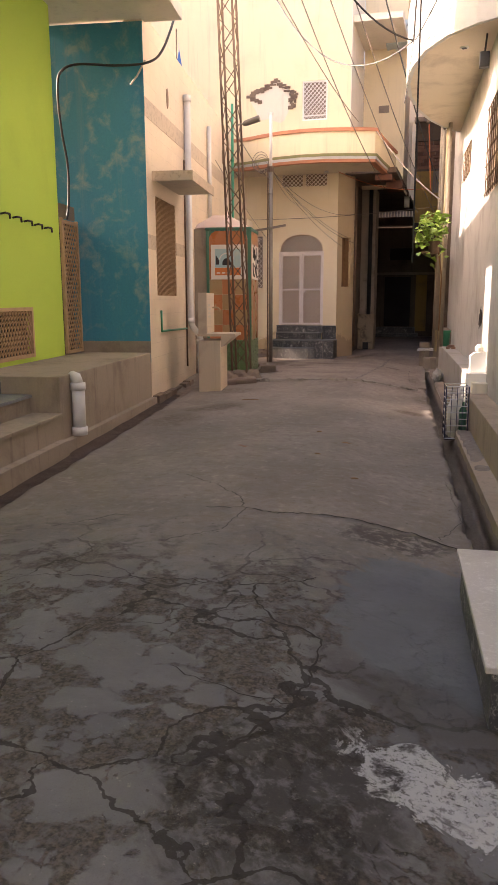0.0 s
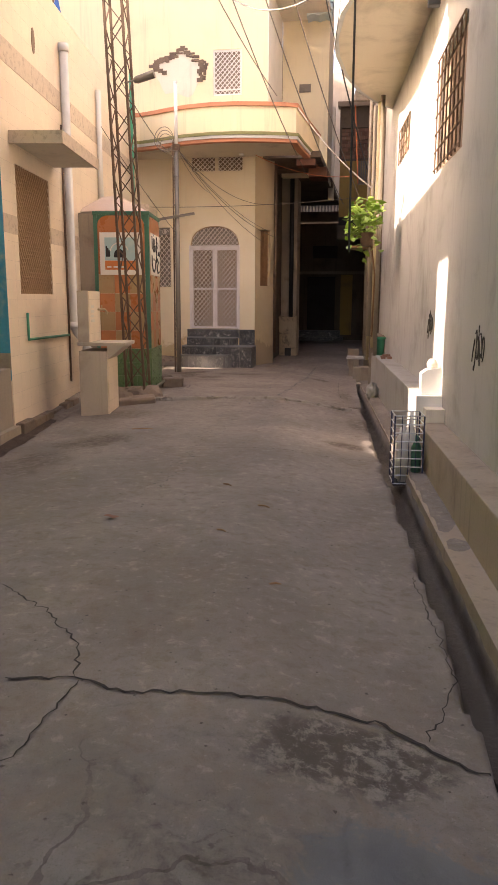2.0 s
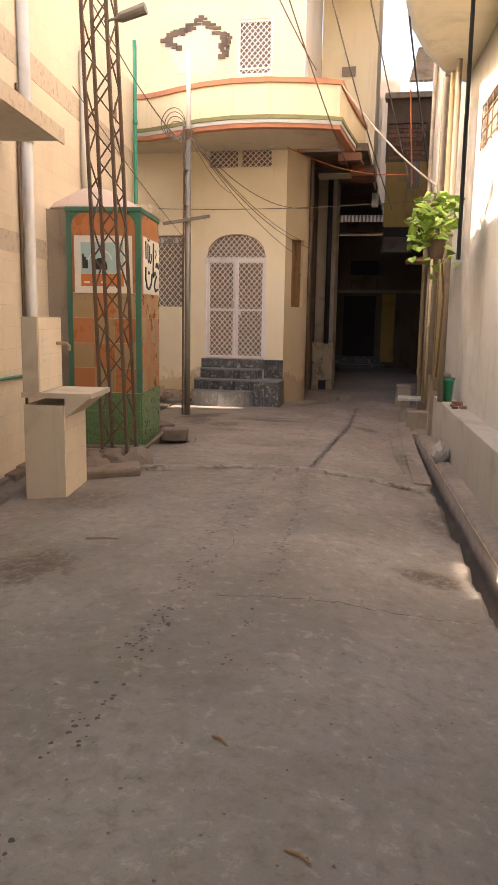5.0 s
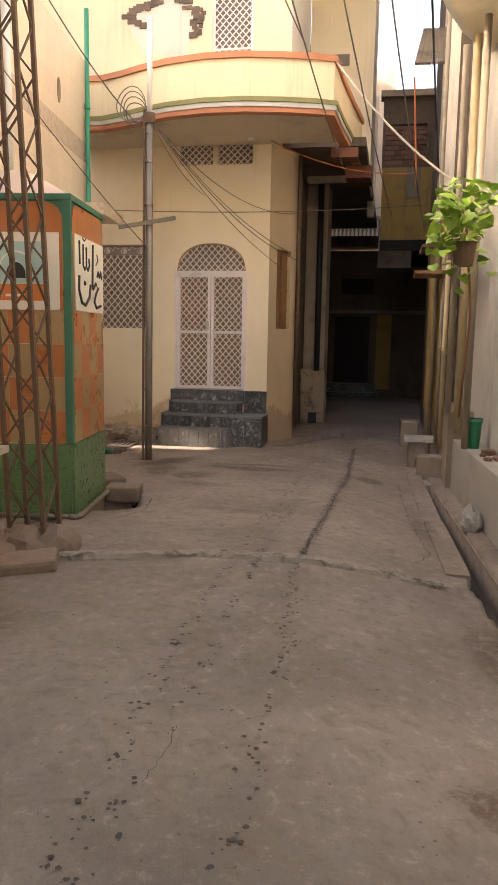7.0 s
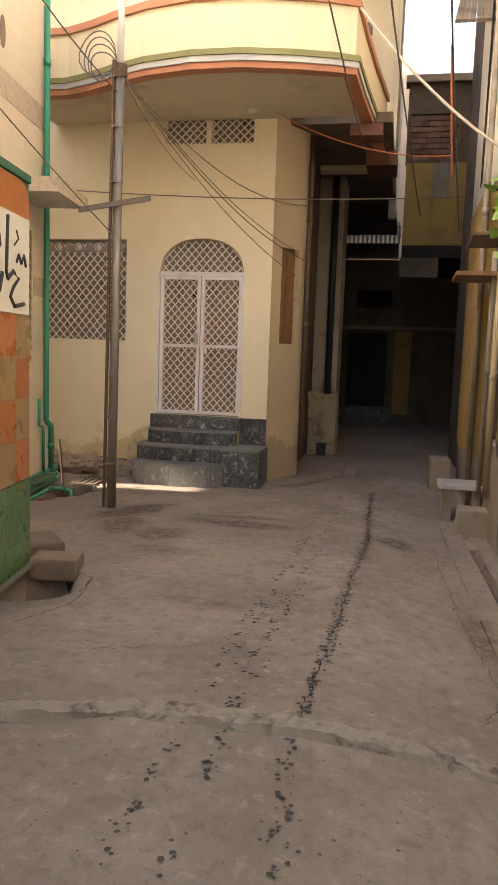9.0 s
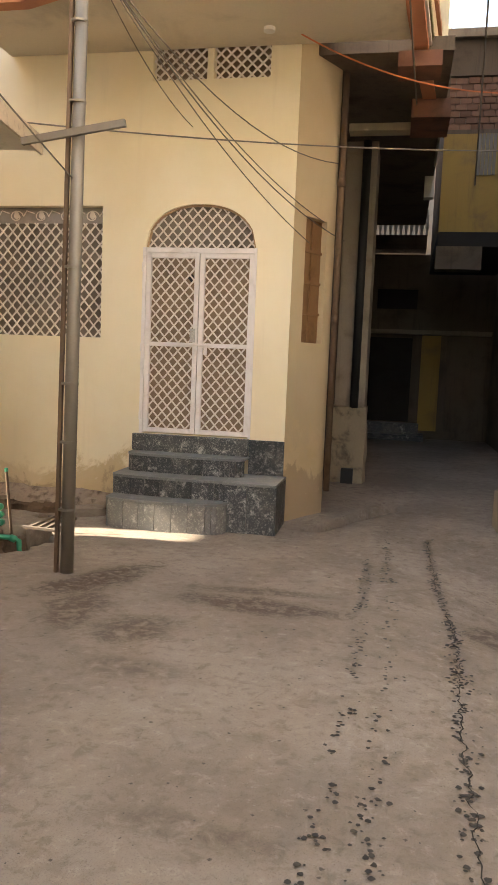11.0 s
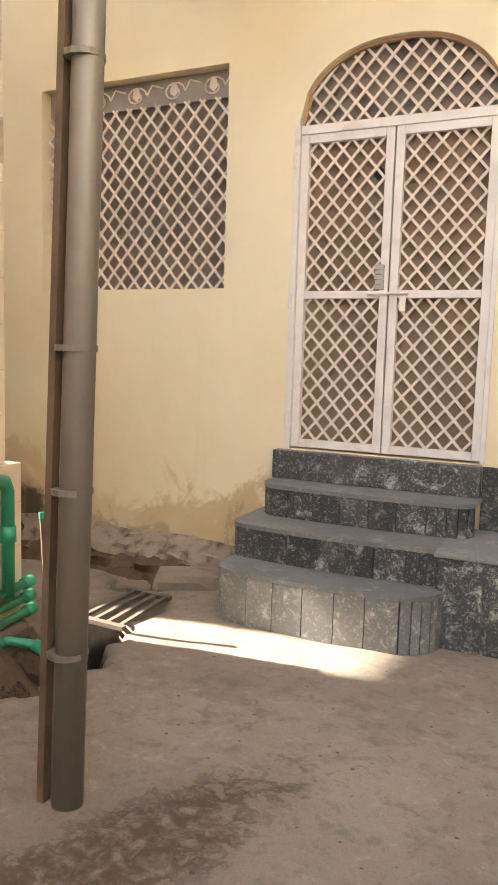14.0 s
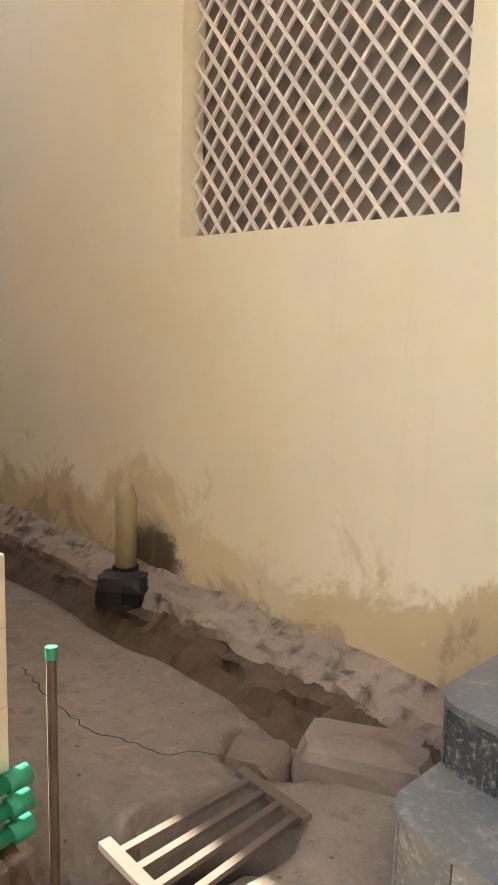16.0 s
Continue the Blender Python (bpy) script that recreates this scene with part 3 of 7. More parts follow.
M_MARBLE_TOP = marble("grey_marble_tread", (0.17, 0.175, 0.18), (0.46, 0.45, 0.44), 0.6, 0.3, 0.12)
# bottom step: dust, and sunlight painted in as a paler stone
M_MARBLE_DUSTY_SUNLIT = marble("dusty_sunlit_marble", (0.17, 0.168, 0.162), (0.58, 0.55, 0.50), 0.85, 0.5, 0.2)
M_MARBLE_LT = marble("pale_marble", (0.45, 0.43, 0.40), (0.75, 0.73, 0.70), 0.6, 0.3, 0.1)
M_RUST = surface("rusty_steel", (0.15, 0.095, 0.06), 0.75, (0.065, 0.04, 0.028), 0.6, 6.0, 80, 0.2, 0.001, metal=0.35)
M_GALV = surface("weathered_galvanised_steel", (0.22, 0.19, 0.155), 0.55, (0.16, 0.13, 0.10), 0.5, 3.0, 60, 0.1, 0.001, metal=0.5, streak=0.3)
M_BLACKCABLE = surface("black_cable", (0.02, 0.02, 0.02), 0.5, (0.03, 0.028, 0.025), 0.3, 5.0, 60, 0.1, 0.0)
M_GREYWIRE = surface("grey_wire", (0.16, 0.13, 0.105), 0.6, (0.08, 0.06, 0.05), 0.4, 5.0, 60, 0.1, 0.0)
M_PALEWIRE = surface("pale_wire", (0.55, 0.47, 0.38), 0.6, (0.35, 0.28, 0.2), 0.4, 5.0, 60, 0.1, 0.0)
M_ORANGEWIRE = surface("orange_wire", (0.55, 0.15, 0.05), 0.6, (0.3, 0.1, 0.05), 0.4, 5.0, 60, 0.1, 0.0)
M_ORANGE = surface("orange_glazed_tile", (0.43, 0.15, 0.052), 0.3, (0.36, 0.12, 0.05), 0.4, 5.0, 60, 0.06, 0.001, rand=0.08)
M_TANTILE = surface("tan_glazed_tile", (0.35, 0.235, 0.115), 0.3, (0.34, 0.17, 0.07), 0.4, 5.0, 60, 0.06, 0.001, rand=0.08)
M_GTILE = surface("mottled_green_tile", (0.10, 0.185, 0.075), 0.3, (0.035, 0.08, 0.035), 0.9, 22.0, 60, 0.12, 0.001, rand=0.12)
M_GTRIM = surface("dark_green_trim", (0.045, 0.16, 0.10), 0.45, (0.03, 0.10, 0.06), 0.4, 6.0, 60, 0.06, 0.001)
M_BRACKET = surface("grimy_terracotta", (0.22, 0.10, 0.065), 0.9, (0.08, 0.05, 0.04), 0.7, 3.0, 60, 0.1, 0.002)
M_OCHREBAND = surface("terracotta_paint", (0.52, 0.22, 0.12), 0.8, (0.35, 0.16, 0.1), 0.4, 4.0, 60, 0.06, 0.001)
M_OLIVEBAND = surface("olive_paint", (0.25, 0.24, 0.10), 0.8, (0.16, 0.15, 0.07), 0.4, 4.0, 60, 0.06, 0.001)
M_GREYBAND = surface("pale_grey_paint", (0.55, 0.55, 0.52), 0.8, (0.4, 0.4, 0.37), 0.4, 4.0, 60, 0.06, 0.001)
M_BRICKWALL = surface("old_brick", (0.23, 0.125, 0.085), 0.95, (0.12, 0.07, 0.05), 0.5, 6.0, 50, 0.2, 0.003, rand=0.25)
M_YELLOWWALL = surface("faded_yellow_wash", (0.40, 0.26, 0.08), 0.92, (0.22, 0.15, 0.09), 0.7, 2.0, 45, 0.1, 0.005, streak=0.5)
# stained plaster, base lowered to put the alley's gloom into the colour
M_DIM_OLDWALL = surface("dim_stained_plaster", (0.15, 0.11, 0.078), 0.95, (0.06, 0.045, 0.035), 0.8, 1.6, 45, 0.15, 0.008, streak=0.6)
M_WOOD = surface("brown_shutter_wood", (0.24, 0.125, 0.055), 0.65, (0.12, 0.06, 0.03), 0.5, 5.0, 60, 0.15, 0.001)
M_LEAF = surface("heart_shaped_leaf", (0.20, 0.33, 0.04), 0.5, (0.34, 0.42, 0.07), 0.6, 9.0, 60, 0.1, 0.0, rand=0.25)
M_BLUECLOTH = surface("blue_cloth", (0.03, 0.12, 0.42), 0.9, (0.02, 0.07, 0.28), 0.4, 6.0, 80, 0.1, 0.001)
M_REDCLOTH = surface("red_wrapper", (0.5, 0.03, 0.03), 0.4, (0.3, 0.02, 0.02), 0.4, 20.0, 80, 0.1, 0.001)
M_PAPER = surface("printed_white_panel", (0.70, 0.66, 0.58), 0.5, (0.5, 0.44, 0.36), 0.3, 4.0, 60, 0.04, 0.0)
M_STEEL = surface("bright_wire", (0.52, 0.54, 0.56), 0.4, (0.3, 0.28, 0.25), 0.4, 9.0, 60, 0.08, 0.0, metal=0.4)
M_DUSTSTEEL = surface("dusty_iron", (0.12, 0.088, 0.067), 0.85, (0.12, 0.085, 0.06), 0.6, 9.0, 80, 0.2, 0.002)
M_INK = surface("black_ink", (0.018, 0.016, 0.015), 0.6, (0.03, 0.028, 0.025), 0.3, 9.0, 60, 0.1, 0.0)
M_SKYPRINT = surface("pale_blue_print", (0.35, 0.50, 0.50), 0.5, (0.5, 0.55, 0.48), 0.5, 9.0, 60, 0.05, 0.0)
M_ORPRINT = surface("orange_print", (0.58, 0.17, 0.04), 0.5, (0.4, 0.1, 0.03), 0.5, 9.0, 60, 0.05, 0.0)
M_TAP = surface("brass_tap", (0.42, 0.33, 0.2), 0.35, (0.2, 0.15, 0.1), 0.4, 9.0, 60, 0.1, 0.0, metal=0.9)
M_PINKPLASTER = surface("pinkish_plaster", (0.56, 0.44, 0.37), 0.9, (0.38, 0.28, 0.23), 0.5, 2.0, 50, 0.08, 0.004)
M_GLASS = surface("bottle_plastic", (0.55, 0.58, 0.55), 0.2, (0.4, 0.45, 0.42), 0.4, 9.0, 60, 0.05, 0.0)

# ---------------------------------------------------------------- ground
def smooth(a, b, x):
    t = np.clip((x - a) / (b - a), 0, 1)
    return t * t * (3 - 2 * t)


def local(m, x, y):
    i = m.inverted()
    return i[0][0] * x + i[0][1] * y + i[0][3], i[1][0] * x + i[1][1] * y + i[1][3]


def ground_height(x, y):
    z = np.interp(y, [-8, 0, 5, 9, 12, 16, 17.6, 18.4, 25, 40], [-0.05, -0.02, 0.02, 0.05, 0.09, 0.08, 0.02, 0.0, 0.12, 0.16])
    lx, ly = local(LEFT, x, y)
    rx, ry = local(RIGHT, x, y)
    wav = 0.05 * np.sin(3.1 * y) + 0.03 * np.sin(7.7 * y + 1)
    # camber towards both gutters
    z = z - 0.14 * smooth(-1.5, -0.42, rx) * smooth(19, 16.5, y) - 0.06 * smooth(1.4, 0.3, lx) * smooth(13.5, 11, y)
    # raised seam across the road
    seam = 12.44 + 0.12 * (x + 0.5) * (x > -0.5)
    z = z + 0.02 * smooth(seam - 0.05, seam + 0.02, y) * smooth(seam + 2.5, seam + 0.3, y) * smooth(0.6, 0.3, x)
    # gutters
    e = 0.012 * np.sin(5.3 * y) + 0.012 * np.sin(13 * y + 2)
    g_r = smooth(-0.37 + e, -0.325 + e, rx) * smooth(-0.14, -0.19, rx) * smooth(7.0, 6.6, ry)
    z = z - 0.20 * g_r
    g_l = smooth(0.33 + e, 0.22 + e, lx) * smooth(0.03, 0.10, lx) * smooth(2.9, 2.4, ly)
    z = z - 0.05 * g_l
    # broken pits by the shrine and by the grating
    def pit(cx, cy, ax, ay, depth):
        d = np.sqrt(((x - cx) / ax) ** 2 + ((y - cy) / ay) ** 2) + 0.12 * np.sin(9 * x + 4 * y) + 0.1 * np.sin(13 * y - 6 * x)
        return depth * smooth(1.1, 0.8, d)
    z = z - pit(-2.42, 13.95, 0.24, 0.34, 0.42) - pit(-3.86, 18.36, 0.16, 0.18, 0.24) - pit(-3.71, 17.92, 0.16, 0.25, 0.50)
    z = z - pit(-2.75, 12.75, 0.25, 0.45, 0.12)
    edge = np.interp(ly, [5.9, 6.2, 6.5, 6.8, 7.0, 7.3, 7.55, 7.7], [0.05, 0.16, 0.36, 0.52, 0.60, 0.56, 0.48, 0.30]) + 0.035 * np.sin(17 * ly) + 0.02 * np.sin(41 * ly + 1)
    z = z - (0.13 + 0.10 * smooth(0.16, 0.32, lx)) * smooth(edge + 0.015, edge - 0.025, lx) * smooth(5.9, 6.3, ly) * smooth(7.66, 7.55, ly) * smooth(0.0, 0.02, lx)
    # lane drain along the foot of the cream house, and the drain into the alley
    z = z - 0.13 * smooth(18.44, 18.50, y + 0.02 * np.sin(6 * x)) * smooth(18.72, 18.62, y) * smooth(-3.45, -3.6, x)
    ax = -1.62 + 0.52 * (y - 18.6)
    z = z - 0.30 * smooth(0.0, 0.06, x - ax) * smooth(0.24, 0.17, x - ax) * smooth(18.5, 18.9, y) * smooth(20.2, 19.6, y)
    # the bumpy skin of the oldest stretch
    old = smooth(4.4, 2.8, y)
    z = z + old * 0.008 * (np.sin(9 * x + 3 * np.sin(4 * y)) * np.sin(8 * y + 2 * np.sin(5 * x)))
    z = z + 0.004 * np.sin(11 * x + 1.7 * np.sin(3 * y)) * np.sin(7 * y + 1.3 * np.sin(5 * x))
    return z


def build_ground():
    def axis(lo, a, b, hi, fine):
        core = list(np.arange(a, b, fine))
        out, s, x = [], fine, a
        while x > lo:
            s *= 1.35
            x -= s
            out.append(x)
        far, s, x = [], fine, core[-1]
        while x < hi:
            s *= 1.35
            x += s
            far.append(x)
        return np.array(out[::-1] + core + far)
    xs, ys = axis(-400, -4.4, 1.45, 400, 0.03), axis(-400, 0.6, 19.2, 400, 0.035)
    X, Y = np.meshgrid(xs, ys)
    Z = ground_height(X, Y)
    far = np.maximum(np.abs(X + 1), np.abs(Y - 10))
    Z = np.where(far > 30, 0.0, Z)
    verts = np.stack([X, Y, Z], -1).reshape(-1, 3)
    w = len(xs)
    i = np.arange(len(ys) - 1)[:, None] * w + np.arange(w - 1)[None]
    faces = np.stack([i, i + 1, i + w + 1, i + w], -1).reshape(-1, 4)
    me = bpy.data.meshes.new("ground")
    me.from_pydata(verts.tolist(), [], faces.tolist())
    me.polygons.foreach_set("use_smooth", [True] * len(me.polygons))
    me.materials.append(M_GROUND)
    return tagged(new("ground", me), "worn grey concrete lane, cracked and stained, with open gutters", "ground", kind="structure")


build_ground()


def gz(x, y):
    return float(ground_height(np.array(x, dtype=float), np.array(y, dtype=float)))


# ---------------------------------------------------------------- cream corner house
DX0, DX1, DZ0, DZ1, DARCH = -3.22, -2.16, 0.78, 2.515, 2.93
WX0, WX1, WZ0, WZ1 = -4.985, -3.655, 1.676, 2.915
cream = thing("corner_house", pose(0, 0, 0), "cream plastered two-storey corner house with a bowed balcony over its door", "house")
HY = 18.8


def arch_z(x):
    u = (x - (DX0 + DX1) / 2) / ((DX1 - DX0) / 2)
    return DZ1 + 0.03 + (DARCH - DZ1 - 0.03) * math.sqrt(max(0.0, 1 - abs(u) ** 2.3))


bm = wall(-9.0, -1.82, -0.3, 4.42, HY, HY + 0.24, [(DX0, DX1, DZ0, DARCH), (WX0, WX1, WZ0, WZ1), (-3.19, -2.675, 4.035, 4.385), (-2.615, -2.09, 4.035, 4.385)])
n = 14
for side in (0, 1):
    xs = [DX0 + (DX1 - DX0) / 2 * (i / n) for i in range(n + 1)]
    if side:
        xs = [DX0 + DX1 - x for x in xs]
    poly = [(xs[0], DARCH + 0.001)] + [(x, arch_z(x)) for x in xs]
    slab_xz(poly, HY, HY + 0.24, bm)
link("wall", bm, M_CREAM, cream, "cream distempered plaster wall with damp ochre stains")
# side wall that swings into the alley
# real stains, plus a darker base that paints this side's shade
M_SHADED_SIDE = facade_material("shaded_stained_plaster", (0.60, 0.48, 0.32), 0.85)
SIDE = [(-1.82, 18.8), (-1.50, 19.42), (-1.62, 19.60), (-1.62, 22.42), (-1.40, 22.45), (-1.75, 24.2), (-1.95, 27.4)]
for i, (a, b) in enumerate(zip(SIDE, SIDE[1:])):
    d = (Vector(b) - Vector(a))
    L = d.length
    ang = math.degrees(math.atan2(d.y, d.x))
    m = pose(a[0], a[1], 0, 0, 0, ang)
    holes = [(0.20, 0.55, 1.70, 2.86)] if i == 0 else ()
    bm = wall(0, L, -0.3, 4.42 if i < 4 else 7.5, 0.003, 0.2, holes)
    bm.transform(m)
    link("side_wall", bm, M_SHADED_SIDE if i == 0 else M_DIM_OLDWALL, cream)
    if i == 0:
        bm = box(0.205, 0.545, 0.06, 0.09, 1.705, 2.855)
        for z in (1.98, 2.27, 2.56):
            box(0.205, 0.545, 0.045, 0.062, z - 0.012, z + 0.012, bm=bm)
        box(0.365, 0.385, 0.045, 0.0615, 1.71, 2.85, bm=bm)
        bm.transform(m)
        link("window_shutter", bm, M_WOOD, cream, "brown wooden shutter")
# sheet whose colour stands in for the unlit room behind the openings
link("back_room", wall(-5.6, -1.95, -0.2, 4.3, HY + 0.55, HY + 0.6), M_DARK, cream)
# upper floor
bm = wall(-12.0, -1.582, 4.42, 9.2, HY - 0.002, HY + 0.24, [(-2.70, -2.11, 5.50, 6.37)])
link("upper_wall", bm, M_CREAM_UP, cream)
link("upper_side_wall", box(-1.58, -1.56, HY - 0.004, 21.0, 4.42, 9.2), M_OFFWHITE, cream)
# upper walls carried up unseen to 12.5 m to cut skylight in the alley
link("upper_back_wall", wall(-1.55, -0.50, 4.22, 12.5, 20.98, 21.2), M_CREAM_UP, cream)
link("upper_alley_wall", box(-0.525, -0.50, 21.2, 22.6, 4.22, 12.5), M_OFFWHITE, cream)
# unseen wall added only to keep western sun out of the alley
link("rear_sun_block", box(-2.75, -2.5, HY + 0.65, 28.5, -0.3, 9.2), M_DIM_OLDWALL, cream)
# soffit stretched to y 27 as an added cover that dims the alley
link("alley_soffit", box(-2.4, -0.50, HY + 0.245, 27.15, 4.30, 4.42), M_DIM_OLDWALL, cream)
for z0, z1 in ((6.05, 6.22),):
    link("upper_vent", box(-1.16, -0.90, 20.95, 20.985, z0, z1), M_MESHGREY, cream)


M_PALEBLUE = surface("pale_blue_plaster", (0.50, 0.58, 0.60), 0.85, (0.36, 0.40, 0.40), 0.4, 3.0, 60, 0.06, 0.002)
link("upper_canopy", box(-1.555, -0.46, HY + 0.1, 20.975, 7.56, 7.70), M_OFFWHITE, cream, "pale plastered overhanging slab")
bm = bmesh.new()
for k, (x0, x1, z0, z1) in enumerate(((-0.98, -0.44, 7.50, 7.60), (-0.90, -0.42, 7.60, 7.72), (-0.82, -0.40, 7.72, 7.86), (-0.92, -0.38, 7.86, 8.0))):
    n = 8
    pts = [(x0, z1)] + [(x0 + (x1 - x0) * i / n, z0 + 0.035 * abs(math.sin(math.pi * 2 * i / n))) for i in range(n + 1)] + [(x1, z1)]
    slab_xz(pts, 20.55 - 0.05 * k, 20.97, bm)
link("scalloped_bracket", bm, M_PALEBLUE, cream, "pale blue scalloped bracket")
M_OLDPLASTER = surface("dingy_pale_plaster", (0.40, 0.33, 0.25), 0.95, (0.14, 0.10, 0.07), 0.65, 1.8, 45, 0.12, 0.005, streak=0.55)
link("alley_pier", box(-1.617, -1.23, 21.66, 22.38, -0.3, 4.298, 0.01), M_OLDPLASTER, cream, "dingy pale plaster pier")


def grille(parent, x0, x1, z0, z1, y, px, pz, w, mat, back, back_mat, inside=None, frame_w=0.0, frame_mat=None, m=None):
    bm = lattice(x0, x1, z0, z1, y, px, pz, w, 0.012, inside)
    if m is not None:
        bm.transform(m)
    part("lattice", bm, mat, parent)
    bm = box(x0, x1, y + back, y + back + 0.012, z0, z1)
    if m is not None:
        bm.transform(m)
    part("backing", bm, back_mat, parent)
    if frame_w:
        bm = box(x0, x1, y - 0.012, y + 0.014, z0, z0 + frame_w)
        box(x0, x1, y - 0.012, y + 0.014, z1 - frame_w, z1, bm=bm)
        box(x0, x0 + frame_w, y - 0.0121, y + 0.0141, z0 + frame_w, z1 - frame_w, bm=bm)
        box(x1 - frame_w, x1, y - 0.0121, y + 0.0141, z0 + frame_w, z1 - frame_w, bm=bm)
        if m is not None:
            bm.transform(m)
        part("frame", bm, frame_mat or mat, parent)


# front door: two lattice leaves under an arched fanlight
door = thing("door_1", pose(0, 0, 0), "white steel double door with diamond lattice over brown mesh, closed", "door", kind="structure")
mid, dmx = 1.635, (DX0 + DX1) / 2
DY = HY + 0.03
for x0, x1 in ((DX0 + 0.012, dmx - 0.004), (dmx + 0.004, DX1 - 0.012)):
    leaf = part("door_leaf", box(x0, x0 + 0.045, DY - 0.02, DY + 0.02, DZ0 + 0.012, DZ1 - 0.03, 0.004), M_DOORWHITE, door)
    for b in ((x1 - 0.045, x1, DZ0 + 0.012, DZ1 - 0.03), (x0 + 0.045, x1 - 0.045, DZ0 + 0.012, DZ0 + 0.055), (x0 + 0.045, x1 - 0.045, DZ1 - 0.075, DZ1 - 0.03), (x0 + 0.045, x1 - 0.045, mid - 0.02, mid + 0.02)):
        part("rail", box(b[0], b[1], DY - 0.019, DY + 0.019, b[2], b[3], 0.004), M_DOORWHITE, leaf)
    for z0, z1 in ((DZ0 + 0.055, mid - 0.02), (mid + 0.02, DZ1 - 0.075)):
        part("lattice", lattice(x0 + 0.045, x1 - 0.045, z0, z1, DY, 0.093, 0.106, 0.0135, 0.010), M_LATTICE, leaf)
    part("mesh_panel", box(x0 + 0.03, x1 - 0.03, DY + 0.022, DY + 0.03, DZ0 + 0.03, DZ1 - 0.05), M_MESHBACK, leaf, "brown wire mesh")
part("door_frame", box(DX0 + 0.001, DX1 - 0.001, DY - 0.022, DY + 0.03, DZ1 - 0.028, DZ1 + 0.02, 0.004), M_DOORWHITE, door)
part("jamb", box(DX0 - 0.022, DX0 + 0.011, HY - 0.012, DY + 0.03, DZ0, DZ1 + 0.02, 0.003), M_DOORWHITE, door)
part("jamb", box(DX1 - 0.011, DX1 + 0.014, HY - 0.008, DY + 0.03, DZ0, DZ1 + 0.02, 0.003), M_DOORWHITE, door)
inside_arch = lambda x, z: z < arch_z(x) - 0.012 and DX0 + 0.01 < x < DX1 - 0.01
part("fanlight_lattice", lattice(DX0 + 0.01, DX1 - 0.01, DZ1 + 0.02, DARCH, DY + 0.02, 0.095, 0.106, 0.014, 0.010, inside_arch), M_LATTICE, door)
part("fanlight_mesh", box(DX0, DX1, DY + 0.05, DY + 0.056, DZ1, DARCH + 0.02), M_MESHGREY, door)
rim = [(DX0 + (DX1 - DX0) * i / 28, arch_z(DX0 + (DX1 - DX0) * i / 28) - 0.008) for i in range(29)]
bm = bmesh.new()
for a, b in zip(rim, rim[1:]):
    bar((a[0], DY + 0.015, a[1]), (b[0], DY + 0.015, b[1]), 0.03, 0.018, bm)
part("fanlight_rim", bm, M_LATTICE_TAN, door)
# no opening here: a black plate paints the hole's dark
part("torn_hole", prism([(-0.036, 0), (0, -0.04), (0.034, 0.004), (0.004, 0.042)], 0, 0.004, m=Matrix.Translation((-2.775, DY + 0.0215, 2.257)) @ Matrix.Rotation(radians(90), 4, "X")), M_INK, door, "small black diamond plate painting the dark of a hole in the mesh")
part("latch", tube([(-2.80, DY - 0.032, 1.64), (-2.58, DY - 0.032, 1.64)], 0.008), M_DOORWHITE, door)
part("padlock", box(-2.622, -2.59, DY - 0.05, DY - 0.026, 1.545, 1.62, 0.006), M_DOORWHITE, door, "pale painted padlock")
bm = bmesh.new()
for i in range(5):
    box(-2.765 + 0.004 * (i % 2), -2.715, DY - 0.03 - 0.002 * i, DY - 0.02, 1.66 + 0.026 * i, 1.684 + 0.026 * i, bm=bm)
part("lock_plate", bm, M_MARBLE_LT, door, "pale worn lock plate")
for z in (0.95, 1.6, 2.35):
    part("hinge", tube([(DX0 - 0.014, HY - 0.016, z - 0.04), (DX0 - 0.014, HY - 0.016, z + 0.04)], 0.011), M_DOORWHITE, door)

# street window
win = thing("window_1", pose(0, 0, 0), "square window with pale diamond lattice and scrollwork over grey mesh", "window", kind="structure")
WY = HY + 0.075
part("lattice", lattice(WX0, WX1, WZ0, WZ1 - 0.15, WY, 0.102, 0.119, 0.0135, 0.012), M_LATTICE, win)
part("mesh_panel", box(WX0, WX1, WY + 0.045, WY + 0.055, WZ0, WZ1), M_MESHGREY, win)
part("scroll_panel", box(WX0, WX1, WY + 0.012, WY + 0.022, WZ1 - 0.15, WZ1), surface("grey_lilac_panel", (0.36, 0.31, 0.28), 0.8, (0.22, 0.18, 0.16), 0.5, 7, 60, 0.1, 0.001), win)
bm = bmesh.new()
for i in range(5):
    cx = WX0 + 0.13 + i * 0.265
    pts = [(cx + 0.075 * (1 - k / 22) * math.cos(0.55 * k), WY + 0.004, WZ1 - 0.085 + 0.06 * (1 - k / 22) * math.sin(0.55 * k)) for k in range(18)]
    tube(pts, 0.006, bm, 5)
    tube([(cx + 0.075, WY + 0.004, WZ1 - 0.085), (cx + 0.11, WY + 0.004, WZ1 - 0.03), (cx + 0.19, WY + 0.004, WZ1 - 0.055)], 0.006, bm, 5)
part("scrollwork", bm, M_LATTICE, win, "pale wrought leaf scrolls")
for i in range(5):
    cx = WX0 + 0.135 + i * 0.265
    part("leaf_finial", slab_xz([(cx - 0.028, WZ1 - 0.09), (cx, WZ1 - 0.115), (cx + 0.028, WZ1 - 0.09), (cx + 0.02, WZ1 - 0.05), (cx, WZ1 - 0.035), (cx - 0.02, WZ1 - 0.05)], WY - 0.006, WY + 0.002), M_LATTICE, win)
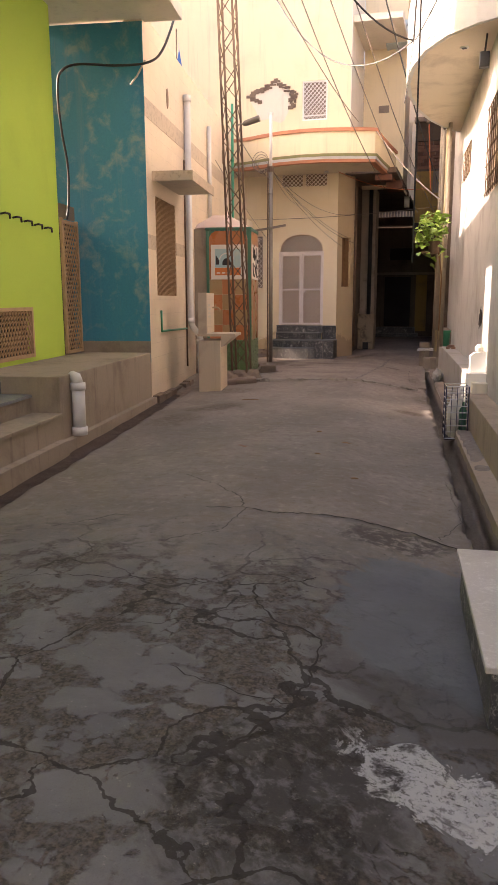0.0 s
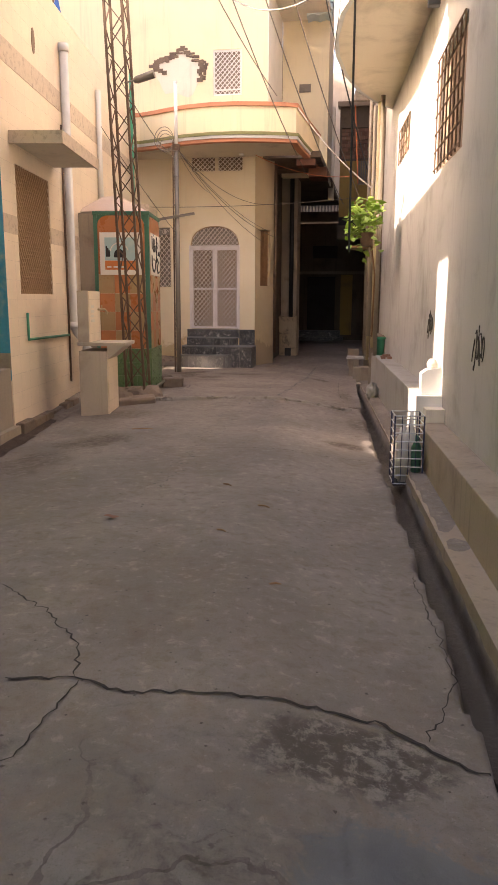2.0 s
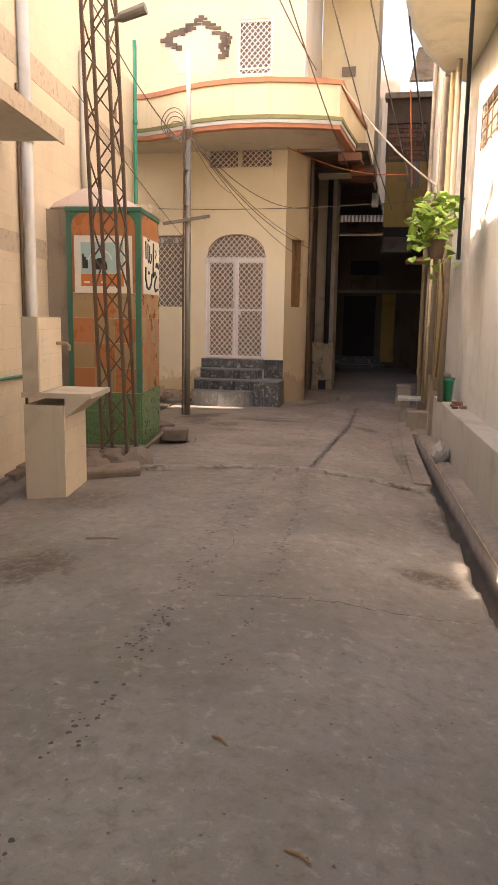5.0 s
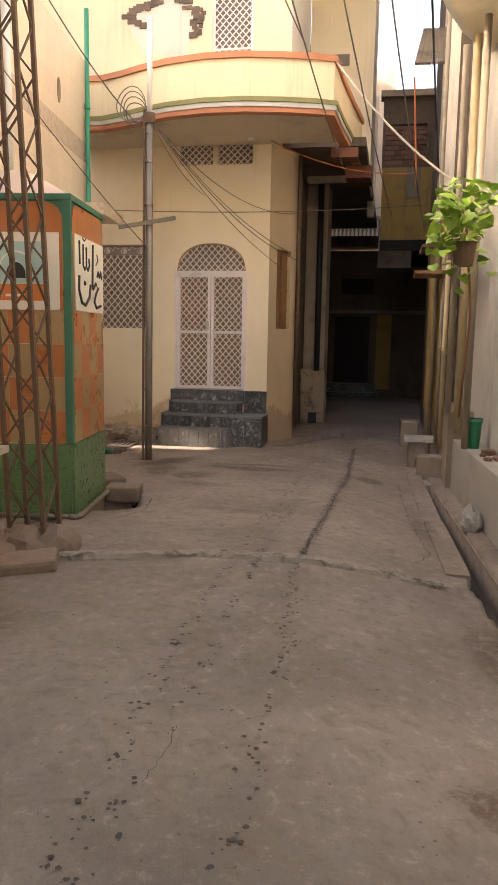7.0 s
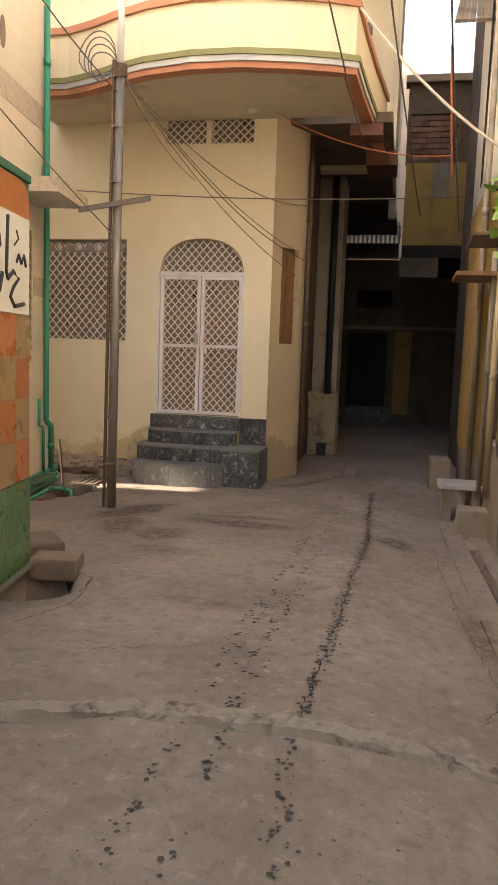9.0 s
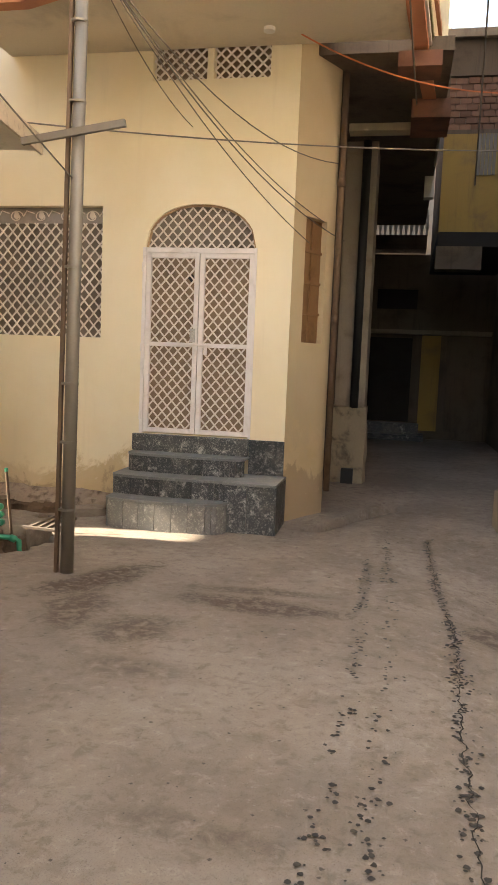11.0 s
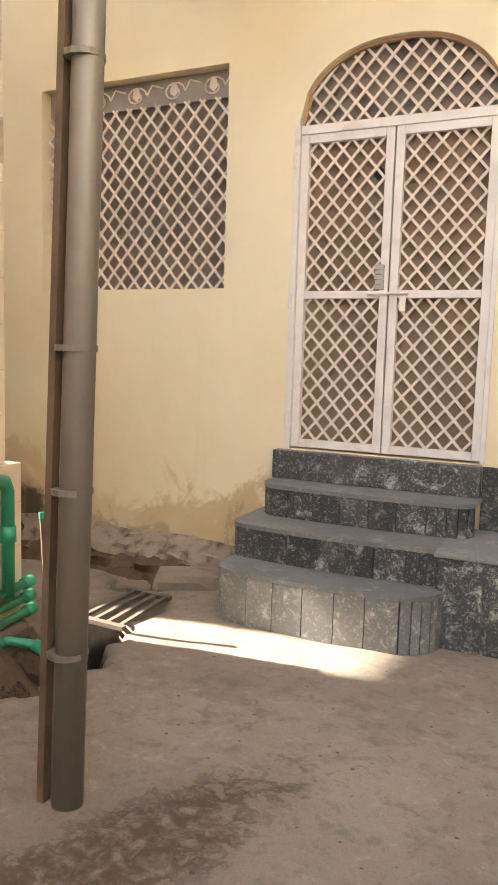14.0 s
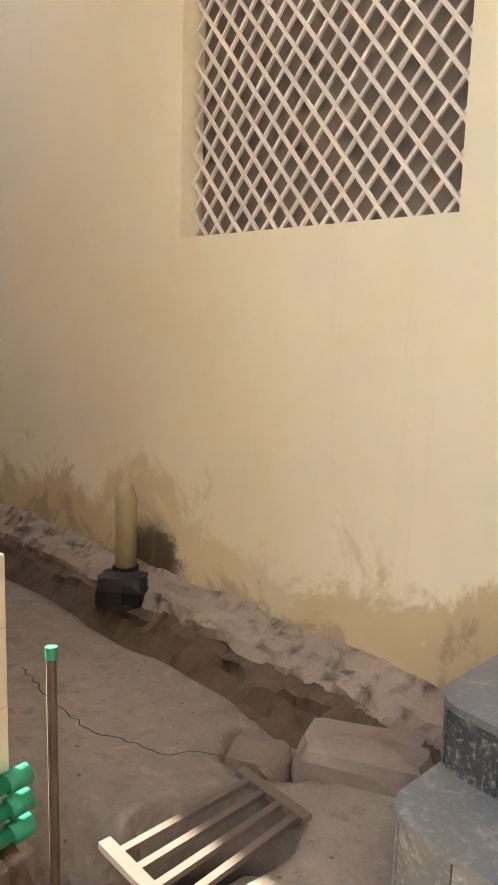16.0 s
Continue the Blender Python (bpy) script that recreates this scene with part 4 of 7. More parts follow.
# ventilators under the balcony
vent = thing("ventilator", pose(0, 0, 0), "pair of small lattice ventilators high in the cream wall", "ventilator", kind="structure")
for x0, x1 in ((-3.19, -2.675), (-2.615, -2.09)):
    grille(vent, x0, x1, 4.035, 4.385, HY + 0.05, 0.098, 0.094, 0.016, M_LATTICE, 0.06, M_MESHBACK)
uw = thing("window_2", pose(0, 0, 0), "upper window with white diamond lattice grille", "window", kind="structure")
grille(uw, -2.70, -2.11, 5.50, 6.37, HY + 0.03, 0.095, 0.10, 0.014, M_WHITE, 0.05, M_MESHGREY, frame_w=0.035, frame_mat=M_WHITE)
part("mid_bar", box(-2.665, -2.145, HY + 0.018, HY + 0.045, 5.60, 5.625), M_WHITE, uw)

# broken plaster beside the upper window
random.seed(5)
bm = bmesh.new()
pts = [(-3.40 + 0.52 * math.cos(a) * (1 + 0.14 * math.sin(3 * a)), 5.94 + 0.42 * math.sin(a) * (1 + 0.16 * math.sin(5 * a + 1))) for a in np.linspace(0, 6.2832, 26)[:-1]]
slab_xz(pts, HY - 0.006, HY + 0.01, bm)
link("render_scar", bm, M_OFFWHITE, cream, "pale scar of fallen plaster")
bm = bmesh.new()
for i in range(46):
    a = -0.35 + 3.2 * i / 45
    rr = random.uniform(0.86, 1.06)
    cx, cz = -3.40 + 0.52 * rr * math.cos(a) * (1 + 0.14 * math.sin(3 * a)), 5.94 + 0.42 * rr * math.sin(a) * (1 + 0.16 * math.sin(5 * a + 1))
    w, h = random.uniform(0.02, 0.075), random.uniform(0.015, 0.045)
    box(cx - w, cx + w, HY - random.uniform(0.012, 0.03), HY + 0.01, cz - h, cz + h, bm=bm)
for cx, cz in ((-2.93, 6.05), (-2.98, 5.98), (-2.95, 6.14), (-3.80, 6.02), (-3.72, 5.98)):
    box(cx - 0.05, cx + 0.05, HY - 0.025, HY + 0.01, cz - 0.04, cz + 0.04, bm=bm)
link("exposed_brick", bm, M_ROUGHSTONE, cream, "exposed broken brick edge")

# bowed balcony
BAL = [(-4.6, 17.75), (-3.95, 17.75), (-3.62, 17.62), (-3.3, 17.45), (-2.9, 17.28), (-2.4, 17.17), (-1.9, 17.17), (-1.4, 17.27), (-1.05, 17.38), (-0.84, 17.47), (-0.80, 18.2), (-0.72, 19.2), (-0.62, 20.2)]


def offset_line(pts, d):
    out = []
    for i, p in enumerate(pts):
        a, b = Vector(pts[max(i - 1, 0)]), Vector(pts[min(i + 1, len(pts) - 1)])
        t = (b - a).normalized()
        out.append((p[0] + d * t.y, p[1] - d * t.x))
    return out


def ribbon(pts, d0, d1, z0, z1):
    """A strip along a plan line, from offset d0 to d1 (outwards), z0 to z1."""
    bm = bmesh.new()
    o, i = offset_line(pts, d1), offset_line(pts, d0)
    rings = [[bm.verts.new((i[k][0], i[k][1], z0)), bm.verts.new((o[k][0], o[k][1], z0)), bm.verts.new((o[k][0], o[k][1], z1)), bm.verts.new((i[k][0], i[k][1], z1))] for k in range(len(pts))]
    for a, b in zip(rings, rings[1:]):
        for k in range(4):
            bm.faces.new((a[k], a[(k + 1) % 4], b[(k + 1) % 4], b[k]))
    bm.faces.new(rings[0][::-1])
    bm.faces.new(rings[-1])
    return bm


balcony = thing("balcony", pose(0, 0, 0), "bowed cream balcony with olive, grey and terracotta bands", "balcony")
BB = 4.28
part("parapet", ribbon(BAL, -0.12, 0.0, BB + 0.17, 4.90), M_CREAM_UP, balcony)
part("coping", ribbon(BAL, -0.14, 0.035, 4.90, 4.97), M_OCHREBAND, balcony, "faded terracotta coping")
part("olive_band", ribbon(BAL, -0.12, 0.05, BB + 0.115, BB + 0.17), M_OLIVEBAND, balcony, "olive painted band")
part("grey_band", ribbon(BAL, -0.12, 0.035, BB + 0.06, BB + 0.114), M_GREYBAND, balcony, "pale grey painted band")
part("terracotta_band", ribbon(BAL, -0.12, 0.015, BB, BB + 0.059), M_OCHREBAND, balcony, "terracotta painted band")
part("floor_slab", prism(offset_line(BAL[:11], -0.11) + [(-0.86, HY - 0.004), (-4.6, HY - 0.004)], BB + 0.02, BB + 0.15), M_SOFFIT, balcony, "stained plaster soffit")
part("soffit_lamp", lathe([(0.05, BB - 0.01), (0.05, BB + 0.03)], c=(-2.05, 18.45)), M_WHITE, balcony, "small round soffit lamp")
for i, (x0, y0, x1, y1, z0, z1) in enumerate(((-0.98, 18.9, -0.60, 19.25, 4.12, 4.25), (-0.85, 20.2, -0.45, 20.9, 4.10, 4.29))):
    link("stepped_bracket", box(x0, x1, y0, y1, z0, z1), M_BRACKET, cream, "dark terracotta stepped bracket")

# marble entrance steps
steps = thing("entrance_steps", pose(0, 0, 0), "dark veined marble entrance steps with bowed fronts", "steps")


def tread_line(x0, x1, yf, bow, rl, rr):
    """Plan of a step's front edge, left to right, with rounded ends."""
    pts = [(x0, HY)]
    for k in range(7):
        a = radians(180 + 90 * k / 6)
        pts.append((x0 + rl + rl * math.cos(a), yf + rl + rl * math.sin(a)))
    for k in range(1, 8):
        u = k / 8
        pts.append((x0 + rl + (x1 - rr - x0 - rl) * u, yf - bow * math.sin(math.pi * u)))
    for k in range(7):
        a = radians(270 + 90 * k / 6)
        pts.append((x1 - rr + rr * math.cos(a), yf + rr + rr * math.sin(a)))
    pts.append((x1, HY))
    return pts


def strip_tiles(parent, pts, z0, z1, width, mat, thick=0.012, gap=0.004):
    """Upright tiles set side by side along a plan line, each a piece of its own."""
    seg = [Vector((*p, 0)) for p in pts]
    lens = [0.0]
    for a, b in zip(seg, seg[1:]):
        lens.append(lens[-1] + (b - a).length)
    total = lens[-1]

    def at(s):
        for k in range(len(lens) - 1):
            if s <= lens[k + 1] or k == len(lens) - 2:
                f = (s - lens[k]) / max(1e-6, lens[k + 1] - lens[k])
                return seg[k].lerp(seg[k + 1], f)
    s = 0.0
    i = 0
    while s < total - 0.03:
        w = width[i % len(width)]
        e = min(total, s + w)
        cut = [at(s + gap / 2 + (e - s - gap) * k / 4) for k in range(5)]
        face = offset_line([(v.x, v.y) for v in cut], thick)
        back = offset_line([(v.x, v.y) for v in cut], -0.012)
        bm = prism(face + back[::-1], z0 + 0.002, z1 - 0.002)
        part("marble_tile", bm, mat, parent)
        s = e
        i += 1


STEPS = [(-3.275, -2.22, 18.05, 0.03, 0.085, 0.20, -0.25, 0.27), (-3.305, -2.16, 18.28, 0.03, 0.085, 0.1, 0.27, 0.445), (-3.26, -2.16, 18.53, 0.02, 0.11, 0.08, 0.445, 0.615)]
STEPS_TILES = []
for x0, x1, yf, bow, rl, rr, z0, z1 in STEPS:
    line = tread_line(x0, x1, yf, bow, rl, rr)
    st = part("step", prism([(x0 + 0.03, HY)] + offset_line(line[1:-1], -0.03) + [(x1 - 0.03, HY)], z0, z1 - 0.022), M_CEMENT, steps)
    nose = offset_line(line[1:-1], 0.016)
    part("tread", prism([(x0 - 0.02, HY - 0.003)] + nose + [(x1 + 0.02, HY - 0.003)], z1 - 0.021, z1), M_MARBLE_TOP, steps, "grey marble tread")
    STEPS_TILES.append((steps, line[1:-1], max(z0, -0.03), z1 - 0.021, M_MARBLE_DUSTY_SUNLIT if z0 < 0 else M_MARBLE))
part("threshold", box(-3.285, -2.155, 18.73, 18.835, 0.617, 0.775, 0.004), M_MARBLE, steps, "dark marble threshold")
part("side_block", box(-2.24, -1.80, 18.24, HY - 0.004, -0.25, 0.425), M_CEMENT, steps)
part("block_top", box(-2.26, -1.785, 18.21, HY - 0.003, 0.425, 0.447, 0.003), M_MARBLE_TOP, steps, "grey marble slab")
part("wall_plinth", box(-2.15, -1.815, HY - 0.022, HY - 0.005, 0.448, 0.772, 0.003), M_MARBLE, steps, "dark marble wall plinth")
for seg_ in ([(-2.243, HY - 0.02), (-2.243, 18.24)], [(-2.243, 18.237), (-1.797, 18.237)], [(-1.797, 18.24), (-1.797, HY - 0.02)]):
    STEPS_TILES.append((steps, seg_, -0.03, 0.424, M_MARBLE))

# ---------------------------------------------------------------- tiled house (left row): plan in LEFT, x to the street, y along it
TH = 7.33      # length along the street
TOP = 5.02
tile_house = thing("tiled_house", LEFT, "cream tiled house with patterned border tiles and a flat parapet", "house")


def in_left(bm):
    bm.transform(TURN90)      # x, z wall into one along y facing the street
    return bm


# wall(): x runs along the street, the seen face at y = 0 turns towards the street
HW = [(0.44, 1.66, 1.46, 2.82), (6.30, 6.86, 1.38, 2.72)]
bm = wall(0.0, TH, -0.3, TOP, 0.0, 0.25, HW)
part("front_wall", in_left(bm), M_TILE, tile_house, "glazed cream wall tiles")
part("end_wall", box(-6.0, -0.25, TH - 0.25, TH, -0.3, TOP), M_TILE, tile_house)
part("dado", box(0.001, 0.035, 5.05, TH + 0.07, -0.02, 0.78, 0.004), M_TILE, tile_house, "cream tiled dado")
part("dado_end", box(-6.0, 0.0, TH + 0.002, TH + 0.07, -0.02, 0.78), M_TILE, tile_house)
part("roof_slab", box(-6.0, -0.26, 0.26, TH - 0.26, 4.55, 4.72), M_CEMENT, tile_house)
for z0, z1 in ((3.77, 4.01), (2.08, 2.27)):
    for a, b in ((0.0, 0.43 if z1 < 3 else 2.2), (1.67 if z1 < 3 else 2.2, 6.28 if z1 < 3 else TH), (6.88, TH)):
        if b > a and not (z1 > 3 and a > 6.5):
            part("border_tile_band", in_left(box(a, b, -0.005, 0.002, z0, z1)), M_BAND, tile_house, "patterned border tile band")
for y, z in ((1.29, 4.29), (6.1, 4.32)):
    bm2 = bmesh.new()
    prism([(0.06 * math.cos(a), 0.14 * math.sin(a)) for a in np.linspace(0, 6.2832, 21)[:-1]], 0, 0.006, bm2, Matrix.Translation((0.001, y, z)) @ Matrix.Rotation(radians(90), 4, "Z") @ Matrix.Rotation(radians(90), 4, "X"))
    part("oval_vent", bm2, M_MESHBACK, tile_house, "dark oval vent")
for y0, y1, z0, z1 in HW:
    w = thing("window_3", LEFT, "tan diamond lattice window in the tiled wall", "window", kind="structure")
    part("lattice", in_left(lattice(y0, y1, z0, z1, 0.02, 0.075, 0.10, 0.0135, 0.016)), M_LATTICE_TAN, w)
    # near-black backing: the dark of the room is painted, not cast
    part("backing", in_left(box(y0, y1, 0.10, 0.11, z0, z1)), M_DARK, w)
# canopies over the windows
for y0, y1, z, tip in ((0.30, 1.92, 3.02, 0.55), (6.10, 7.05, 2.98, 0.50)):
    c = thing("window_canopy", LEFT, "cream concrete window canopy with patterned tile edge", "canopy", "window canopies")
    bm = prism([(0.004, y0), (tip, y0), (tip, y1), (0.004, y1)], z, z + 0.035)
    part("slab", bm, M_OFFWHITE, c)
    part("edge_tiles", box(0.004, tip + 0.02, y0 - 0.022, y0 - 0.001, z - 0.03, z + 0.10), M_BAND, c, "patterned tile edge")
    part("edge_tiles", box(tip, tip + 0.02, y0 - 0.001, y1, z - 0.03, z + 0.10), M_BAND, c)
# down pipes of the tiled house
def pipe_thing(name, m, pts, r, mat, label, collars=(), cr=1.25, group=""):
    t = thing(name, m, label, "pipe", group)
    part("pipe_run", tube(pts, r, seg=10), mat, t, smooth=True)
    for a, b in collars:
        part("collar", tube([a, b], r * cr, seg=10), mat, t, smooth=True)
    return t


pipe_thing("downpipe", LEFT, [(0.06, 2.38, 4.6), (0.06, 2.38, 1.02), (0.09, 2.42, 0.94), (0.17, 2.55, 0.82), (0.18, 2.58, 0.72), (0.18, 2.60, 0.15)], 0.055, M_PVC, "pale plastic downpipe with an offset bend",
           [((0.06, 2.38, 3.1), (0.06, 2.38, 3.18)), ((0.06, 2.38, 1.02), (0.06, 2.38, 1.10)), ((0.18, 2.58, 0.66), (0.18, 2.58, 0.74)), ((0.06, 2.38, 4.5), (0.06, 2.38, 4.6))])
pipe_thing("downpipe", LEFT, [(0.05, 4.35, 4.55), (0.05, 4.35, 2.9)], 0.04, M_PVC, "thin pale downpipe on the tiled wall")
pipe_thing("conduit", LEFT, [(0.02, 2.27, 3.6), (0.02, 2.27, 0.3)], 0.014, M_RUST, "thin rusty conduit on the tiled wall")
pipe_thing("water_pipe", LEFT, [(0.02, 0.56, 1.25), (0.02, 0.56, 0.955), (0.02, 2.26, 0.93)], 0.015, M_GPIPE, "thin green water pipe with an elbow on the wall")
pipe_thing("water_pipe", LEFT, [(0.06, 7.12, 5.6), (0.06, 7.12, 0.78), (0.075, 7.14, 0.74), (0.075, 7.22, 0.72), (0.075, 7.24, 0.68), (0.075, 7.24, 0.2)], 0.03, M_GPIPE, "green plastic downpipe on the tiled wall", [((0.06, 7.12, 4.4), (0.06, 7.12, 4.47)), ((0.06, 7.12, 3.0), (0.06, 7.12, 3.07)), ((0.075, 7.24, 0.45), (0.075, 7.24, 0.52))])
pipe_thing("water_pipe", LEFT, [(0.06, 6.90, 1.02), (0.06, 6.90, 0.74), (0.07, 6.98, 0.72), (0.07, 7.0, 0.68), (0.07, 7.02, 0.2)], 0.016, M_GPIPE, "thin green water pipe with an elbow on the wall")
for k, (x_, z) in enumerate(((0.065, 0.22), (0.070, 0.155), (0.075, 0.09))):
    pipe_thing("water_pipe", LEFT, [(x_, 4.6, z), (x_, TH + 0.06, z)], 0.02, M_GPIPE, "green water pipe along the wall foot", [((x_, TH + 0.04, z), (x_, TH + 0.10, z)), ((x_, 6.2, z), (x_, 6.25, z))], 1.4)
pipe_thing("water_pipe", LEFT, [(0.10, 5.2, 0.03), (0.10, 7.12, 0.03), (0.13, 7.17, 0.03), (0.26, 7.19, 0.02), (0.31, 7.19, 0.0), (0.32, 7.19, -0.20), (0.34, 7.19, -0.23), (0.66, 7.12, -0.22)], 0.021, M_GPIPE, "green water pipe with elbows running into a pit",
           [((0.10, 7.08, 0.03), (0.105, 7.14, 0.03)), ((0.24, 7.19, 0.022), (0.285, 7.19, 0.005)), ((0.29, 7.19, -0.16), (0.30, 7.19, -0.22)), ((0.47, 7.15, -0.234), (0.53, 7.138, -0.235))], 1.35)
# rough footing of the row
random.seed(11)
foot = thing("wall_footing", LEFT, "rough broken stone footing under the tiled wall", "footing")
y = 0.02
while y < 7.4:
    w = random.uniform(0.25, 0.6)
    d = random.uniform(0.06, 0.13)
    part("stone", box(0.0, d, y, min(7.45, y + w) - 0.012, -0.25, random.uniform(0.02, 0.09), 0.012), M_ROUGHSTONE, foot)
    y += w

# blue flag on the roof
fl = thing("flag", LEFT @ Matrix.Translation((-0.3, 3.3, 0)), "small blue cloth flag on a thin stick", "flag")
part("stick", tube([(0, 0, 4.7), (0, 0.02, 5.9)], 0.012), M_RUST, fl)
bm = bmesh.new()
N_ = 8
rows = [[bm.verts.new((0.03 * math.sin(2.2 * i / N_ + j * 0.5), 0.05 + 0.55 * i / N_, 5.55 + 0.28 * (j / 4 - 0.5) * (1 - i / N_ * 0.95) - 0.35 * (i / N_))) for j in range(5)] for i in range(N_ + 1)]
for a, b in zip(rows, rows[1:]):
    for k in range(4):
        bm.faces.new((a[k], a[k + 1], b[k + 1], b[k]))
part("cloth", bm, M_BLUECLOTH, fl)

# ---------------------------------------------------------------- lime green house, teal wall, platform
green = thing("green_house", LEFT, "lime green house with teal return wall and raised cement platform", "house")
GX = -1.0      # plane of the green wall
GH = 5.0
bm = wall(-12.0, -0.62, -0.2, GH, 0.0, 0.3, [(-3.2, -1.60, 0.74, 1.32)])
bm.transform(Matrix.Translation((GX, 0, 0)) @ TURN90)
part("green_wall", bm, M_GREEN, green, "bright lime green painted plaster")
# invented wall, cut short so a strip of sun passes through
part("passage_wall", box(-4.0, GX - 0.3, -0.92, -0.66, -0.2, 4.9), M_CEMENT, green)
part("teal_wall", box(-7.0, 0.0, -0.012, -0.003, 0.55, 4.9), M_BLUE, green, "teal blue paint flaking in pale patches")
part("teal_wall_foot", box(-1.0, 0.004, -0.020, -0.0125, 0.66, 0.84), M_CEMENT, green, "bare cement foot of the wall")
part("upper_slab", box(-1.5, 0.50, -12.0, 0.10, 4.92, 5.10), M_OFFWHITE, green, "white plastered overhanging slab")
# unseen upper floors, ended where the sun should meet the grey wall
part("upper_floor", box(-1.5, 0.05, -12.0, 0.06, 5.10, 9.5), M_OFFWHITE, green)
part("rear_floor", box(-7.0, -1.502, -12.0, -0.92, 5.0, 9.5), M_OFFWHITE, green)
part("platform", box(-1.4, -0.0, -3.36, -0.022, -0.3, 0.685, 0.008), M_CEMENT, green, "bare cement platform with stained front")
part("platform_foot", prism([(0.002, -3.4), (0.075, -3.4), (0.075, -0.02), (0.002, -0.02)], -0.3, 0.07), M_CEMENT, green)
part("lower_footing", box(0.0, 0.09, -12, -3.405, -0.3, 0.09), M_CEMENT, green)
for k, (x, z0, z1, mat) in enumerate(((0.0, -0.3, 0.34, M_CEMENT), (-0.30, -0.3, 0.515, M_CEMENT), (-0.6, -0.3, 0.66, M_CEMENT))):
    part("stair", box(x - 0.298, x, -6.0, -3.362, z0, z1 - 0.03), mat, green)
    part("stair_tread", box(x - 0.29, x + 0.02, -6.0, -3.361, z1 - 0.03, z1, 0.004), M_MARBLE_TOP if k == 1 else M_CEMENT, green)
for y in np.arange(-5.9, -3.5, 0.3):
    part("stair_riser_tile", box(-0.6, -0.586, y, y + 0.296, 0.517, 0.629), M_MARBLE, green)
# added screen: its top sets where sun reaches the ground; colour holds passage shade
part("passage_screen", box(GX - 0.12, GX - 0.08, -0.659, -0.0125, 0.6, 2.45), M_DARK, green, "near-black sheet added behind the gate to stop the low sun")
gate = thing("gate_1", LEFT, "tan lattice steel gate standing ajar beside the teal wall", "gate", kind="structure")
gm = Matrix.Translation((GX + 0.02, 0, 0)) @ TURN90
def at_gate(bm):
    bm.transform(gm)
    return bm
part("lattice", at_gate(lattice(-0.56, -0.06, 0.74, 2.38, 0.0, 0.085, 0.115, 0.014, 0.012)), M_LATTICE_TAN, gate)
for b in ((-0.60, -0.555, 0.70, 2.44), (-0.065, -0.02, 0.70, 2.44), (-0.556, -0.064, 0.70, 0.745), (-0.556, -0.064, 2.375, 2.42)):
    part("frame_bar", at_gate(box(b[0], b[1], -0.02, 0.02, b[2], b[3], 0.004)), M_LATTICE_TAN, gate)
bm = bmesh.new()
for k in range(12):
    bar((-0.58 + 0.045 * k, 0.02, 2.44), (-0.58 + 0.045 * k, 0.02, 2.62), 0.012, 0.03, bm)
part("top_pickets", at_gate(bm), M_GALV, gate, "grey corrugated top strip")
gw = thing("window_4", LEFT, "low window with tan diamond lattice in the green wall", "window", kind="structure")
gm2 = Matrix.Translation((GX, 0, 0)) @ TURN90
# backing colour carries the dark of the room behind the lattice
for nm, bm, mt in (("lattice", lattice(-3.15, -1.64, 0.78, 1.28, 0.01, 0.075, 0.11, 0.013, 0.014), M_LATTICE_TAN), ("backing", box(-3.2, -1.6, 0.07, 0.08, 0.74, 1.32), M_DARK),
                   ("frame_top", box(-3.2, -1.6, -0.02, 0.03, 1.28, 1.32), M_LATTICE_TAN), ("frame_bottom", box(-3.2, -1.6, -0.02, 0.03, 0.74, 0.78), M_LATTICE_TAN), ("frame_side", box(-1.64, -1.6, -0.0201, 0.0301, 0.78, 1.28), M_LATTICE_TAN)):
    bm.transform(gm2)
    part(nm, bm, mt, gw)
hooks = thing("cable_hooks", LEFT, "row of dark bent cable hooks on the green wall", "hooks")
for k in range(6):
    y = -2.55 + 0.29 * k
    part("hook", tube([(GX, y, 2.32 - 0.012 * k), (GX + 0.05, y, 2.33 - 0.012 * k), (GX + 0.05, y + 0.11, 2.33 - 0.012 * k), (GX + 0.05, y + 0.12, 2.28 - 0.012 * k)], 0.012, seg=6), M_INK, hooks)
pv = thing("waste_pipe", LEFT, "pale plastic waste pipe stub on the platform front", "pipe")
part("pipe_run", tube([(0.07, -3.06, 0.58), (0.07, -3.06, 0.12)], 0.065, seg=14), M_PVC, pv, smooth=True)
part("socket", tube([(0.07, -3.06, 0.16), (0.07, -3.06, 0.08)], 0.078, seg=14), M_PVC, pv, smooth=True)
part("socket", tube([(0.07, -3.06, 0.60), (0.07, -3.06, 0.53)], 0.075, seg=14), M_PVC, pv, smooth=True)
part("elbow", tube([(0.07, -3.06, 0.60), (0.05, -3.05, 0.65), (0.0, -3.02, 0.66)], 0.055, seg=12), M_PVC, pv, smooth=True)

# ---------------------------------------------------------------- public tap with basin
M_BEIGE = surface("beige_rendered_cement", (0.47, 0.385, 0.295), 0.85, (0.27, 0.21, 0.155), 0.5, 2.2, 45, 0.08, 0.003, streak=0.3)
tap = thing("water_tap_stand", LEFT, "cream tiled public water tap stand with basin and tall back panel", "tap stand")
part("pedestal", box(0.47, 0.80, 0.98, 1.56, -0.15, 0.80, 0.006), M_BEIGE, tap)
part("front_tiles", box(0.80, 0.812, 0.99, 1.55, -0.02, 0.80), M_TILE, tap, "cream tile facing")
bm = prism([(0.46, 0.97), (1.03, 0.97), (1.03, 1.57), (0.46, 1.57)], 0.86, 0.90)
